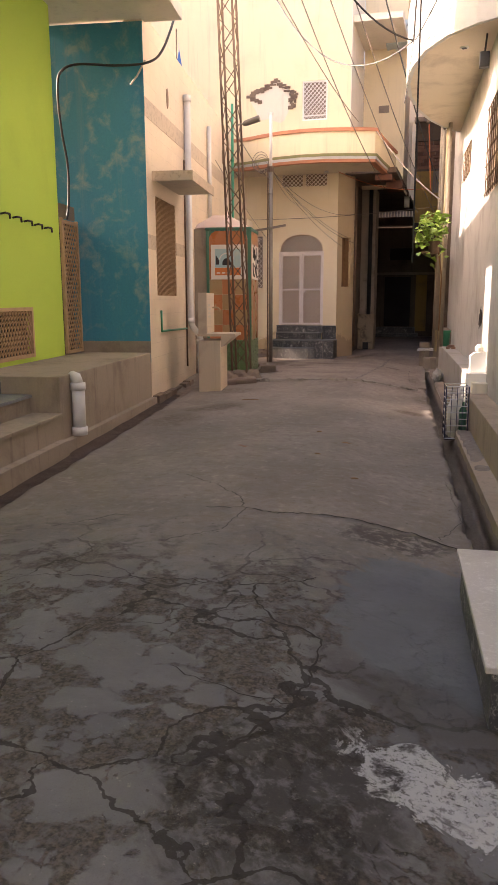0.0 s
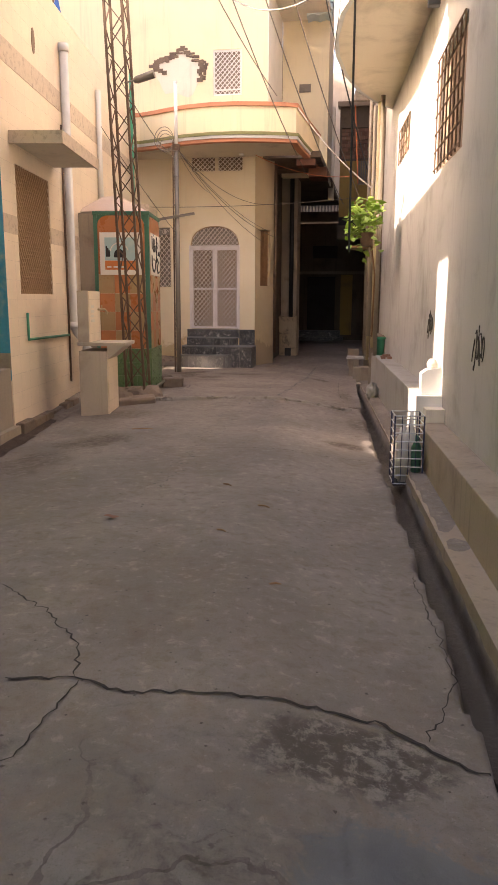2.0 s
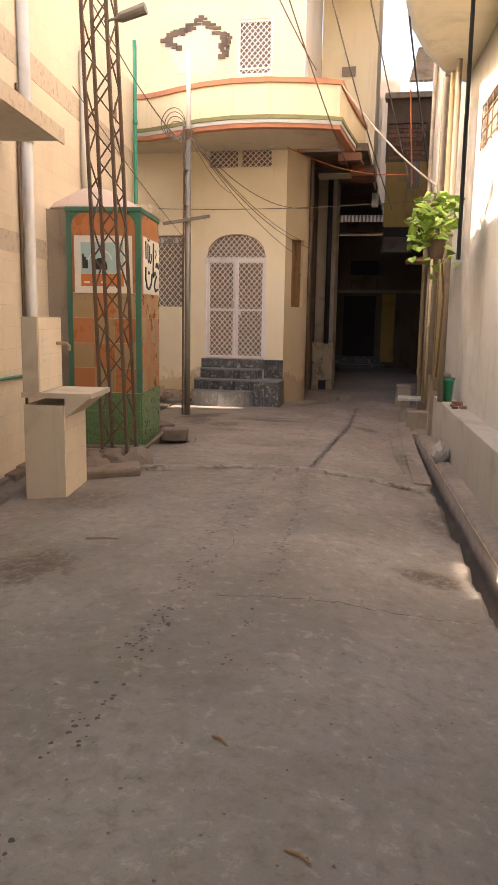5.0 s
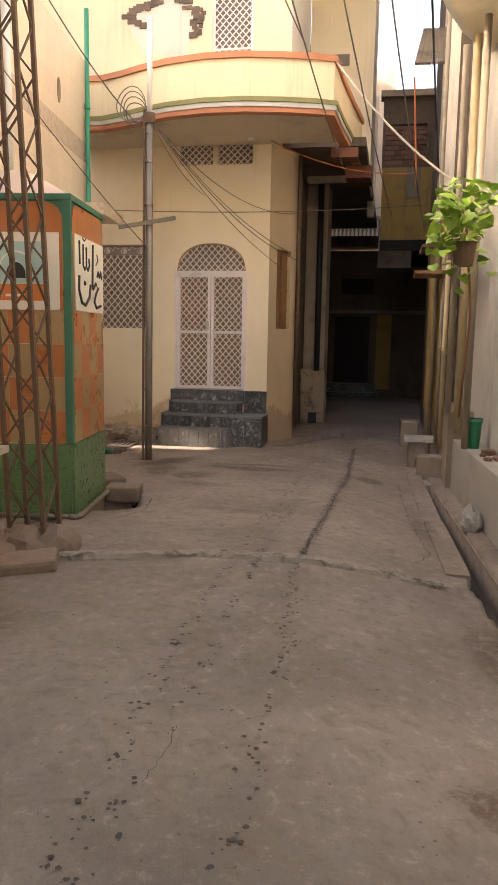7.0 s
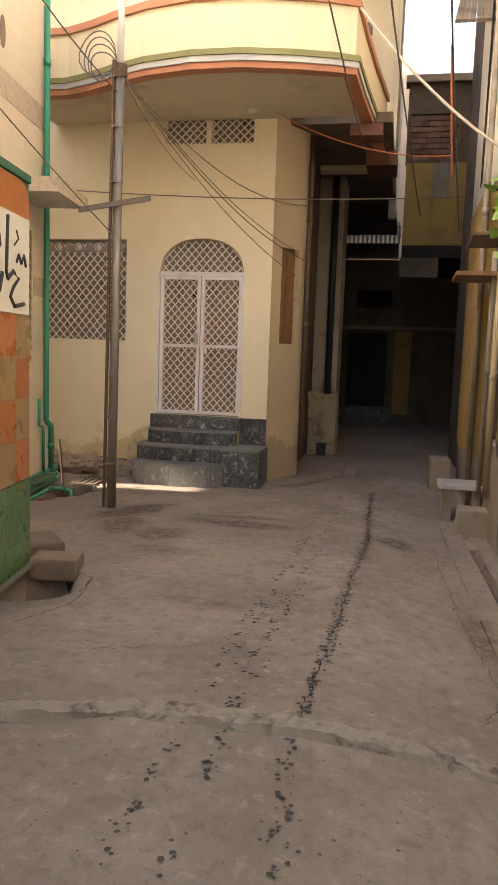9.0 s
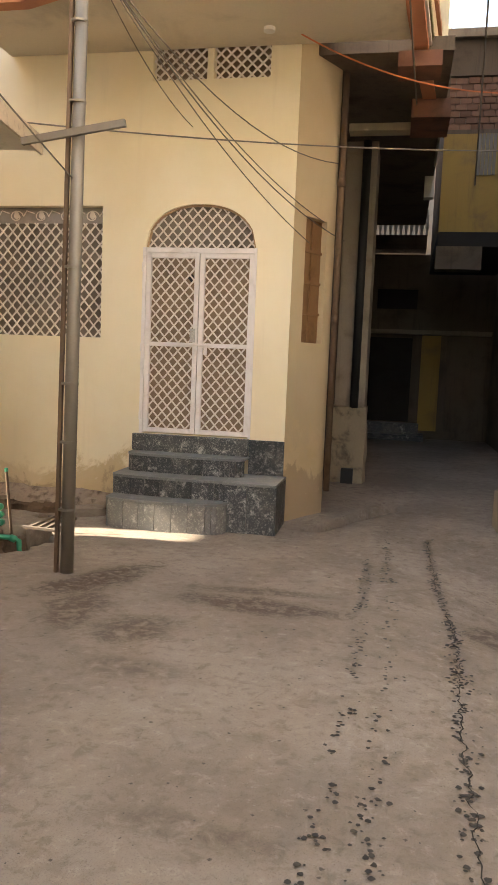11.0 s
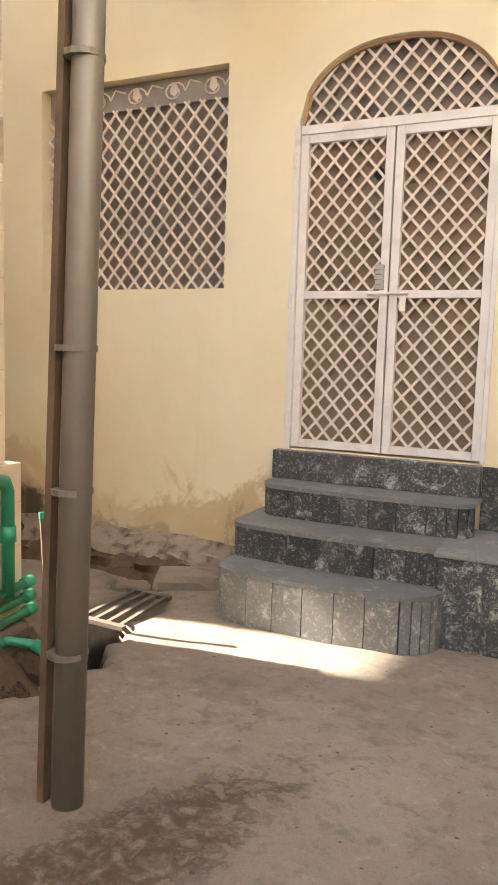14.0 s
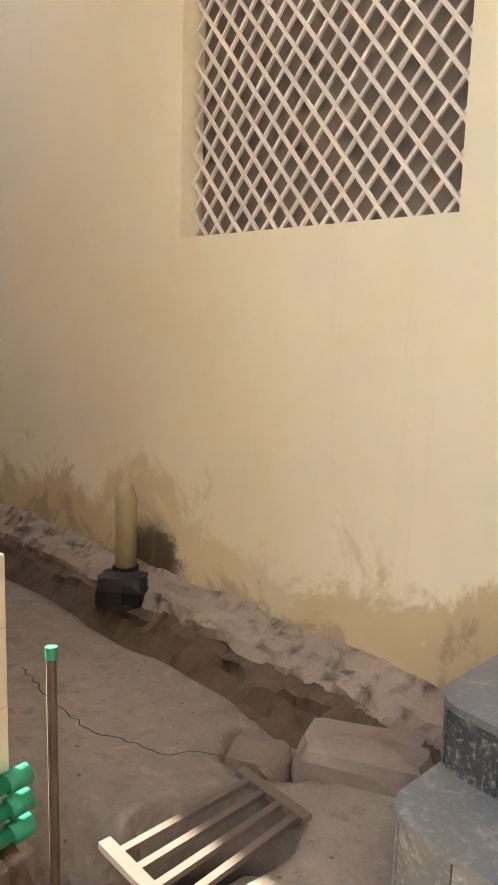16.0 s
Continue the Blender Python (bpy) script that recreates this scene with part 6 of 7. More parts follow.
db = thing("debris", RIGHT @ Matrix.Translation((0.12, 4.75, 0.502)), "brick rubble and leaves on the low wall", "rubble")
for k in range(9):
    x, y, w = random.uniform(-0.07, 0.07), random.uniform(-0.25, 0.3), random.uniform(0.015, 0.05)
    part("chip", box(x - w, x + w, y - w, y + w * 1.2, 0.0, w, 0.004), M_BRICKWALL, db)
# slab step into the house at the very start
blk = thing("marble_threshold", RIGHT, "pale marble topped entrance slab with dark base", "step")
part("base", box(-0.50, -0.02, -7.06, -5.80, -0.25, 0.095), M_MARBLE, blk)
part("top_slab", box(-0.525, -0.01, -7.08, -5.78, 0.096, 0.125, 0.006), M_MARBLE_LT, blk, "pale marble slab")

# ---------------------------------------------------------------- further houses on the right, pipes, vine
yh = thing("yellow_house", pose(0, 0, 0), "narrow faded yellow house squeezed with old pipes", "house")
part("low_front", box(0.64, 1.2, 16.35, 18.0, -0.3, 0.78), M_CEMENT, yh)
part("front", box(0.66, 1.4, 17.78, 20.2, -0.3, 6.8), M_DIM_OLDWALL, yh)
part("yellow_wall", box(0.50, 0.655, 18.05, 19.6, 0.55, 3.3), M_YELLOWWALL, yh, "faded yellow wash")
part("yellow_wall_foot", box(0.52, 0.655, 18.04, 19.6, -0.3, 0.55), M_CEMENT, yh)
part("upper_wall", box(0.60, 0.659, 17.8, 21.5, 3.42, 7.0), M_OFFWHITE, yh)
M_OLDWOOD = surface("weathered_grey_boards", (0.15, 0.115, 0.08), 0.9, (0.06, 0.045, 0.032), 0.7, 4.0, 50, 0.2, 0.003, streak=0.3)
for k in range(6):
    u0, u1 = k / 6, (k + 0.94) / 6
    bm = bmesh.new()
    q = [Vector((0.13 + 0.45 * u, 18.9, 5.30)) for u in (u0, u1)] + [Vector((0.25 + 0.38 * u, 20.0, 6.15)) for u in (u1, u0)]
    lo, hi = [bm.verts.new(v) for v in q], [bm.verts.new(v + Vector((0, -0.02, 0.03))) for v in q]
    bm.faces.new(lo[::-1])
    bm.faces.new(hi)
    for i in range(4):
        bm.faces.new((lo[i], lo[(i + 1) % 4], hi[(i + 1) % 4], hi[i]))
    part("eave_board", bm, M_OLDWOOD, yh, "weathered grey eave board")
part("shelf", box(0.22, 0.66, 17.2, 17.9, 2.36, 2.40), M_WOOD, yh, "rusted sheet over the doorway")
part("shelf", box(0.25, 0.66, 15.9, 16.6, 2.52, 2.55), M_RUST, yh, "rusted sheet awning")
part("tiled_panel", box(0.68, 0.70, 14.2, 15.2, 4.9, 6.4), M_BAND, yh)
M_OLDPIPE = surface("grimy_pale_pipe", (0.27, 0.225, 0.17), 0.6, (0.14, 0.10, 0.07), 0.7, 3.0, 60, 0.1, 0.001)
for x, y, z0, z1, r, mt in ((0.62, 16.30, 0.78, 4.6, 0.045, M_OLDPIPE), (0.66, 16.75, 0.70, 3.0, 0.04, M_YPVC), (0.60, 17.05, 0.3, 2.5, 0.035, M_YPVC), (0.57, 17.35, 0.3, 2.6, 0.03, M_OLDPIPE), (0.62, 17.6, 0.2, 2.4, 0.04, M_YPVC),
                         (0.74, 15.45, 0.5, 4.55, 0.045, M_OLDPIPE), (0.70, 15.9, 0.6, 4.55, 0.05, M_YPVC), (0.52, 18.02, 0.3, 5.8, 0.04, M_OLDPIPE)):
    pipe_thing("downpipe", ID, [(x, y, z0), (x, y, z1)], r * 0.8, mt, "weathered vertical drain pipe in a cluster", [((x, y, (z0 + z1) / 2), (x, y, (z0 + z1) / 2 + 0.08))], group="cluster of drain pipes")
bench = thing("marble_bench", pose(0, 0, 0), "pale marble slab laid on concrete blocks over the gutter", "bench")
part("slab", box(0.20, 0.66, 17.5, 17.95, 0.275, 0.315, 0.004), M_MARBLE_LT, bench)
part("support", box(0.25, 0.34, 17.55, 17.9, -0.2, 0.274), M_CEMENT, bench)
part("support", box(0.53, 0.62, 17.55, 17.9, -0.2, 0.274), M_CEMENT, bench)
for x, y, w, d, h, r in ((0.42, 16.75, 0.13, 0.16, 0.20, 8), (0.52, 17.15, 0.16, 0.14, 0.26, -6), (0.28, 19.2, 0.12, 0.2, 0.38, 3)):
    s_ = thing("concrete_block", pose(x, y, gz(x, y) - 0.02, 0, 0, r), "rough concrete block beside the gutter", "block")
    part("block", box(-w, w, -d, d, -0.1, h, 0.015), M_CEMENT, s_)
kerb = thing("gutter_kerb", pose(0, 0, 0), "broken concrete kerb strip along the gutter", "kerb")
for (xa, ya), (xb, yb) in (((0.42, 12.95), (0.335, 14.5)), ((0.333, 14.52), (0.27, 16.0)), ((0.268, 16.02), (0.22, 17.4))):
    part("kerb_slab", prism([(xa, ya), (xa + 0.17, ya), (xb + 0.17, yb), (xb, yb)], -0.3, gz(xa - 0.05, ya) - 0.004), M_GROUND, kerb)

vine = thing("potted_vine", pose(0.56, 14.6, 0), "bushy green vine with heart-shaped leaves hanging by the wall", "plant")
part("stem", tube([(0.12, 1.0, 0.8), (0.14, 0.6, 1.8), (0.06, 0.25, 2.35), (0.0, 0.0, 2.6)], 0.012), M_WOOD, vine)
part("pot", lathe([(0.08, 2.2), (0.11, 2.4), (0.12, 2.4)], seg=14), M_RUST, vine, "small rusty hanging pot")
random.seed(33)
def leaf_mesh():
    bm = bmesh.new()
    prof = [(0, 0.0), (0.38, 0.12), (0.5, -0.05), (0.46, -0.35), (0.28, -0.7), (0, -1.0)]
    c = bm.verts.new((0, -0.3, 0.06))
    ring = [bm.verts.new((x, y, -0.10 * abs(x))) for x, y in prof] + [bm.verts.new((-x, y, -0.10 * abs(x))) for x, y in prof[-2:0:-1]]
    for i in range(len(ring)):
        bm.faces.new((c, ring[i], ring[(i + 1) % len(ring)]))
    me = bpy.data.meshes.new("leaf")
    bm.to_mesh(me)
    bm.free()
    me.materials.append(M_LEAF)
    return me
LEAF = leaf_mesh()
for k in range(210):
    a, u = random.uniform(0, 6.2832), random.random()
    rr = random.random() ** 0.45
    lp = Vector((0.26 * rr * math.cos(a) - 0.04, 0.42 * rr * math.sin(a), 2.62 + random.uniform(-0.30, 0.34) * (1 - 0.35 * rr)))
    if random.random() < 0.12:
        lp.z -= random.uniform(0.1, 0.45)
    o = new("leaf", LEAF)
    o.parent = vine
    s = random.uniform(0.06, 0.12)
    o.matrix_basis = Matrix.LocRotScale(lp, Euler((random.uniform(-0.4, 1.3), random.uniform(-0.7, 0.7), random.uniform(0, 6.28))), (s, s, s))

# ---------------------------------------------------------------- end of the alley
endh = thing("end_house", pose(0, 0, 0), "old stained house closing the dark alley, with a balustraded balcony", "house")
EY = 27.5
part("front_wall", wall(-2.4, 1.6, -0.3, 3.8, EY, EY + 0.3, [(-1.50, -0.60, 0.45, 2.15), (-1.35, -0.55, 2.72, 3.12)]), M_DIM_OLDWALL, endh)
# shade in the doorway and vent is put into the sheets' colour
part("dark_door", box(-1.53, -0.57, EY + 0.12, EY + 0.16, 0.45, 2.15), M_DARK, endh, "closed doorway, its shade put into a near-black sheet")
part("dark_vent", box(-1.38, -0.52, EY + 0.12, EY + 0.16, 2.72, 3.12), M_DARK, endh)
part("upper_wall", wall(-2.4, -0.2, 3.8, 8.5, EY + 0.9, EY + 1.1), M_OFFWHITE, endh)
part("balcony_slab", box(-2.4, -0.45, EY - 0.35, EY + 0.9, 3.85, 4.12), M_DIM_OLDWALL, endh)
part("handrail", box(-2.4, -0.45, EY - 0.30, EY - 0.18, 4.52, 4.60), M_CEMENT_LT, endh)
for k in range(20):
    part("baluster", lathe([(0.025, 4.12), (0.02, 4.2), (0.038, 4.3), (0.02, 4.42), (0.028, 4.52)], seg=8, c=(-2.36 + 0.10 * k, EY - 0.24)), M_CEMENT_LT, endh)
part("lintel", box(-2.0, 0.9, EY - 0.25, EY + 0.02, 2.22, 2.30), M_CEMENT, endh, "thin sunshade slab")
part("pilaster", box(-0.42, -0.05, EY - 0.12, EY, 0.3, 2.2), M_YELLOWWALL, endh)
part("pilaster", box(0.10, 0.25, EY - 0.10, EY, 0.3, 2.2), M_DIM_OLDWALL, endh)
part("door_steps", box(-1.8, -0.3, EY - 0.7, EY, -0.1, 0.24), M_MARBLE, endh)
part("door_steps", box(-1.7, -0.4, EY - 0.4, EY - 0.001, 0.24, 0.44), M_MARBLE, endh)
# brick and yellow bay over the alley
bay = thing("overhanging_bay", pose(0, 0, 0), "overhanging upper bay with bricked-up window and yellow wash", "bay")
part("yellow_front", wall(-0.36, 0.76, 3.62, 5.06, 24.0, 24.2), M_YELLOWWALL, bay, "peeling yellow wash")
part("upper_front", wall(-0.38, 0.76, 5.06, 6.42, 24.0, 24.2, [(-0.32, 0.50, 5.12, 5.90)]), M_DIM_OLDWALL, bay)
part("side", box(-0.36, -0.34, 24.2, 27.4, 3.62, 6.4), M_DIM_OLDWALL, bay)
# shade below the bay is in this colour; slab runs back to roof the alley
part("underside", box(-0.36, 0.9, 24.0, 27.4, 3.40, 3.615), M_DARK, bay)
part("box_base", box(-0.38, 0.30, 23.95, 24.3, 3.05, 3.395), M_DIM_OLDWALL, bay)
part("cornice", box(-0.44, 0.78, 23.9, 24.25, 6.42, 6.54), M_CEMENT, bay)
part("infill", box(-0.33, 0.51, 24.13, 24.16, 5.10, 5.92), M_CEMENT, bay)
bricks_bay = []
for r in range(8):
    for k in range(5):
        x0 = -0.32 + 0.17 * k - (0.076 if r % 2 else 0)
        bricks_bay.append((max(-0.32, x0), min(0.50, x0 + 0.16), 5.124 + 0.096 * r))
for x0, x1, z in bricks_bay:
    if x1 - x0 > 0.03:
        part("brick", box(x0, x1, 24.02 + 0.004 * ((int(z * 97) + int(x0 * 53)) % 4), 24.12, z, z + 0.084), M_BRICKWALL, bay)
for k in range(5):
    part("shutter_slat", box(0.14 + 0.055 * k, 0.185 + 0.055 * k, 23.97, 24.0, 4.45, 5.05), M_GALV, bay)
col_ = thing("white_column", pose(0, 0, 0), "tall whitewashed corner column in the alley", "column")
part("shaft", box(-0.62, -0.48, 23.4, 23.6, 4.0, 6.3), M_OFFWHITE, col_)
# alley: wall stub, pipes on the corner house
stub = thing("wall_stub", pose(0, 0, 0), "crumbling low masonry stub in the alley", "wall stub")
bm = prism([(-1.61, 21.3), (-1.19, 21.3), (-1.17, 21.65), (-1.61, 21.65)], -0.2, 1.0)
bmesh.ops.subdivide_edges(bm, edges=bm.edges[:], cuts=7, use_grid_fill=True)
for v in bm.verts:
    k = 0.35 + 0.65 * max(0.0, v.co.z)
    v.co += Vector((noise.noise(v.co * 5.0), noise.noise(v.co * 5.0 + Vector((9, 0, 0))), noise.noise(v.co * 4.0 + Vector((0, 7, 0))))) * 0.05 * k
M_STUB = surface("blotched_old_plaster", (0.38, 0.30, 0.20), 0.95, (0.06, 0.045, 0.035), 0.9, 4.5, 45, 0.15, 0.01)
# solid box on the face; its black stands in for shade in the hole
part("drain_hole", box(-1.46, -1.31, 21.25, 21.30, -0.05, 0.24), M_INK, stub, "black box painting the dark of a drain hole")
part("stub", bm, M_STUB, stub)
pipe_thing("downpipe", ID, [(-1.46, 19.36, 4.25), (-1.46, 19.36, 0.25)], 0.032, M_RUST, "old drain pipe on the alley corner", [((-1.46, 19.36, 3.2), (-1.46, 19.36, 3.28)), ((-1.46, 19.36, 1.9), (-1.46, 19.36, 1.98))])
pipe_thing("downpipe", ID, [(-1.36, 21.60, 4.28), (-1.36, 21.60, 0.98)], 0.055, M_INK, "thick black drain pipe on the alley pier")
pipe_thing("downpipe", ID, [(-1.52, 19.72, 2.6), (-1.52, 19.72, 0.3)], 0.03, M_INK, "short dark drain pipe in the alley")
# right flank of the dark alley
# raised to 12 m to keep skylight off the alley floor
link("alley_flank", prism([(0.62, 20.2), (0.56, 22.0), (0.78, 23.9), (0.95, 24.3), (0.95, 28.0), (1.4, 28.0), (1.4, 20.2)], -0.3, 12.0), M_DIM_OLDWALL)
tagged(bpy.data.objects["alley_flank"], "stained old wall along the dark alley", "wall", kind="structure")

# ---------------------------------------------------------------- closing walls out of view
clos = thing("lane_sun_walls", pose(0, 0, 0), "unseen plain plastered walls added to shape the sun in the side lane", "house")
part("north_wall", box(-30.0, -9.0, 18.9, 19.2, -0.3, 9.2), M_CREAM_UP, clos)
# added walls leave a slot for the sun patch and shade the cream front
part("end_wall", box(-10.5, -9.6, 17.06, 18.9, -0.3, 13.5), M_OFFWHITE, clos)
part("sun_slot_sill", box(-10.3, -10.1, 16.3, 17.32, -0.3, 3.35), M_OFFWHITE, clos)
part("sun_slot_head", box(-10.3, -10.1, 16.3, 17.32, 4.25, 13.5), M_OFFWHITE, clos)
part("sun_slot_side", box(-10.4, -9.4, 14.0, 16.60, -0.3, 13.5), M_OFFWHITE, clos)
clos2 = thing("street_houses", pose(0, 0, 0), "plain plastered house across the start of the street", "house")
part("wall", box(-9.0, 8.0, -9.5, -9.2, -0.3, 7.0), M_OFFWHITE, clos2)

M_FILLET = surface("dusty_cement_fillet", (0.31, 0.235, 0.18), 0.95, (0.06, 0.038, 0.025), 0.95, 9.0, 60, 0.2, 0.008)
M_EARTH = surface("brown_crumbling_earth", (0.12, 0.075, 0.046), 0.97, (0.035, 0.021, 0.013), 0.75, 6.0, 50, 0.3, 0.015)
# ---------------------------------------------------------------- gutter grating, stones, stub pipe, litter by the steps
grate = thing("drain_grating", pose(0, 0, 0), "rusty iron drain grating set over the gutter", "grating")
G = [Vector((-3.58, 18.14, 0.03)), Vector((-3.85, 18.15, 0.035)), Vector((-3.86, 17.69, 0.03)), Vector((-3.55, 17.68, 0.025))]
part("end_bar", bar(G[0], G[1], 0.035, 0.02), M_DUSTSTEEL, grate)
part("end_bar", bar(G[2], G[3], 0.035, 0.02), M_DUSTSTEEL, grate)
for k in range(4):
    f = 0.10 + 0.72 * k / 3
    part("slat", bar(G[0].lerp(G[1], f), G[3].lerp(G[2], f), 0.022, 0.016), M_DUSTSTEEL, grate)
random.seed(8)
def boulder(name, label, x, y, z, w, d, h, seed, mat=M_ROUGHSTONE, cat="stone"):
    bm = bmesh.new()
    bmesh.ops.create_cube(bm, size=2)
    bmesh.ops.subdivide_edges(bm, edges=bm.edges, cuts=4, use_grid_fill=True)
    for v in bm.verts:
        c = v.co.copy()
        c = c.lerp(c.normalized() * 1.25, 0.45)
        c *= 1 + 0.16 * noise.noise(c * 1.4 + Vector((seed * 5, 0, 0))) + 0.06 * noise.noise(c * 4 + Vector((0, seed, 0)))
        v.co = Vector((c.x * w, c.y * d, c.z * h))
    t = thing(name, pose(x, y, z, 0, 0, seed * 13 % 40), label, cat)
    part("stone", bm, mat, t)
M_FLATSTONE = surface("pinkish_flat_stone", (0.24, 0.188, 0.15), 0.95, (0.15, 0.105, 0.078), 0.6, 5.0, 40, 0.2, 0.01)
boulder("gutter_stone", "flat pinkish-grey stone jammed across the gutter", -3.66, 18.50, -0.02, 0.19, 0.12, 0.10, 2, M_FLATSTONE)
boulder("gutter_stone", "brown broken stone beside the gutter", -3.92, 18.30, -0.06, 0.09, 0.09, 0.08, 5)
boulder("gutter_stone", "brown broken stone in the pit", -3.80, 17.42, -0.08, 0.08, 0.10, 0.07, 7, M_EARTH)
boulder("gutter_stone", "brown broken stone in the pit", -3.72, 16.9, -0.10, 0.09, 0.12, 0.07, 9, M_EARTH)
boulder("gutter_stone", "brown broken stone at the wall corner", -3.70, 16.5, -0.05, 0.09, 0.1, 0.08, 4, M_EARTH)
skirt = thing("broken_skirting", pose(0, 0, 0), "crumbling cement skirting along the foot of the cream wall", "skirting")


def rubble_strip(x0, x1, prof, jag, mat, seed):
    """A crumbling strip along x: a profile of (y, z) roughened from place to place."""
    bm = bmesh.new()
    n = int((x1 - x0) / 0.035)
    rows = []
    for i in range(n + 1):
        x = x0 + (x1 - x0) * i / n
        big = noise.noise(Vector((x * 2.1, seed, 0)))
        row = []
        for k, (y, z) in enumerate(prof):
            a = noise.noise(Vector((x * 6, k * 2.3, seed))) * jag + noise.noise(Vector((x * 19, k * 3.7, seed + 4))) * jag * 0.5
            b = noise.noise(Vector((x * 7, k * 1.9, seed + 8))) * jag * 0.7 + big * jag * 0.8
            row.append(bm.verts.new((x, y + (a if k < len(prof) - 1 else 0), z + b)))
        rows.append(row)
    for a, b in zip(rows, rows[1:]):
        for k in range(len(prof) - 1):
            bm.faces.new((a[k], b[k], b[k + 1], a[k + 1]))
    return bm


part("fillet", rubble_strip(-8.9, -3.30, [(HY - 0.115, 0.03), (HY - 0.11, 0.075), (HY - 0.085, 0.11), (HY - 0.05, 0.135), (HY - 0.02, 0.165), (HY + 0.004, 0.19)], 0.034, M_FILLET, 3), M_FILLET, skirt, "dusty cement fillet")
part("earth_bank", rubble_strip(-8.9, -3.30, [(HY - 0.27, -0.16), (HY - 0.21, -0.10), (HY - 0.17, -0.03), (HY - 0.15, 0.015), (HY - 0.10, 0.05), (HY - 0.05, 0.06)], 0.035, M_EARTH, 11), M_EARTH, skirt, "brown crumbling bank")
bank = thing("earth_bank", LEFT, "brown crumbling earth bank under the tiled corner", "bank")
bm = rubble_strip(-7.40, -5.2, [(-0.34, -0.22), (-0.24, -0.15), (-0.16, -0.07), (-0.11, -0.01), (-0.06, 0.03), (-0.03, 0.05)], 0.03, M_EARTH, 21)
bm.transform(Matrix.Rotation(radians(-90), 4, "Z") @ Matrix.Scale(1, 4))
for v in bm.verts:
    v.co.x = -v.co.x if v.co.x < 0 else v.co.x
    v.co.y = abs(v.co.y)
part("bank_face", bm, M_EARTH, bank)
boulder("tar_lump", "black tarry lump at the foot of the stub pipe", -5.2, 18.66, 0.08, 0.11, 0.07, 0.08, 6, M_INK, "tar")
sp2 = thing("stub_pipe", pose(-5.24, 18.71, 0), "old yellowed stub of drain pipe against the cream wall", "pipe")
part("pipe_run", tube([(0, 0, 0.12), (0, 0, 0.50), (0, 0, 0.57)], [0.05, 0.05, 0.03], seg=12), M_YPVC, sp2, smooth=True)
part("socket", tube([(0, 0, 0.08), (0, 0, 0.18)], 0.062, seg=12), M_INK, sp2, "blackened socket")
rod = thing("iron_rod", pose(-3.87, 17.57, -0.1), "rusty iron rod with green cap stuck in the ground", "rod")
part("rod_bar", tube([(-0.02, 0, 0), (-0.10, 0.04, 0.62)], 0.013), M_RUST, rod)
part("cap", tube([(-0.099, 0.04, 0.605), (-0.102, 0.042, 0.635)], 0.016), M_GPIPE, rod, "green plastic cap")
wr = thing("wrapper", pose(-3.62, 17.13, gz(-3.62, 17.13) + 0.012, 10, 6, 30), "crumpled red foil wrapper", "litter")
bm = bmesh.new()
g2 = [[bm.verts.new((0.05 * (i - 2) / 2, 0.035 * (j - 1.5), 0.014 * math.sin(3 * i + 2 * j))) for j in range(4)] for i in range(5)]
for a, b in zip(g2, g2[1:]):
    for k in range(3):
        bm.faces.new((a[k], a[k + 1], b[k + 1], b[k]))
part("foil", bm, M_REDCLOTH, wr)

dl = thing("dry_leaf", pose(-0.86, 7.14, gz(-0.86, 7.14) + 0.008, 4, 8, 20), "curled dark brown dry leaf on the road", "leaf")
bm = bmesh.new()
for i, (w0, w1) in enumerate(((0.004, 0.02), (0.02, 0.028), (0.028, 0.022), (0.022, 0.004))):
    a = [bm.verts.new((0.024 * (i + e) - 0.05, sy * (w0, w1)[e], 0.010 * abs(sy) + 0.004 * math.sin(2 * i + e))) for e, sy in ((0, -1), (1, -1), (1, 1), (0, 1))]
    bm.faces.new(a)
part("blade", bm, M_BRACKET, dl)
for x, y, ln, rz in ((-1.62, 10.2, 0.22, 12), (0.05, 7.6, 0.09, -25), (-0.12, 7.0, 0.07, -30), (-0.3, 8.1, 0.08, -35), (0.3, 6.3, 0.06, 10)):
    tw = thing("twig", pose(x, y, gz(x, y) + 0.006, 0, 0, rz), "short dry brown twig lying on the road", "twig", "twigs on the road")
    part("stick", tube([(-ln / 2, 0, 0), (0, 0.008, 0.003), (ln / 2, 0, 0)], [0.005, 0.006, 0.003], seg=6), M_WOOD, tw)

# drip trails and pebbles on the road: droplets nobody could count
random.seed(17)
bm = bmesh.new()
def spot(x, y, r):
    z = gz(x, y) + 0.0045
    r = r * 0.85
    n = 7
    ring = [bm.verts.new((x + r * random.uniform(0.7, 1.3) * math.cos(6.2832 * k / n), y + r * random.uniform(0.7, 1.3) * math.sin(6.2832 * k / n), z)) for k in range(n)]
    bm.faces.new(ring)
TRAILS = (([8.6, 10.63, 11.13, 11.72, 12.44, 12.82, 13.26, 13.9, 14.83, 16.03, 16.91, 18.6], [-0.40, -0.43, -0.45, -0.51, -0.55, -0.55, -0.52, -0.50, -0.48, -0.42, -0.47, -0.49], 430, 0.018),
          ([7.2, 9.04, 10.62, 11.79, 12.4, 13.1, 13.56, 14.67, 16.22, 19.1], [-0.76, -0.81, -0.78, -0.80, -0.82, -0.86, -0.83, -0.78, -0.78, -0.86], 190, 0.018),
          ([7.2, 8.96, 10.21, 11.5, 12.4, 13.3, 14.2, 15.9, 17.7], [-0.84, -0.87, -0.92, -0.99, -1.0, -0.99, -0.95, -0.93, -0.97], 200, 0.022))
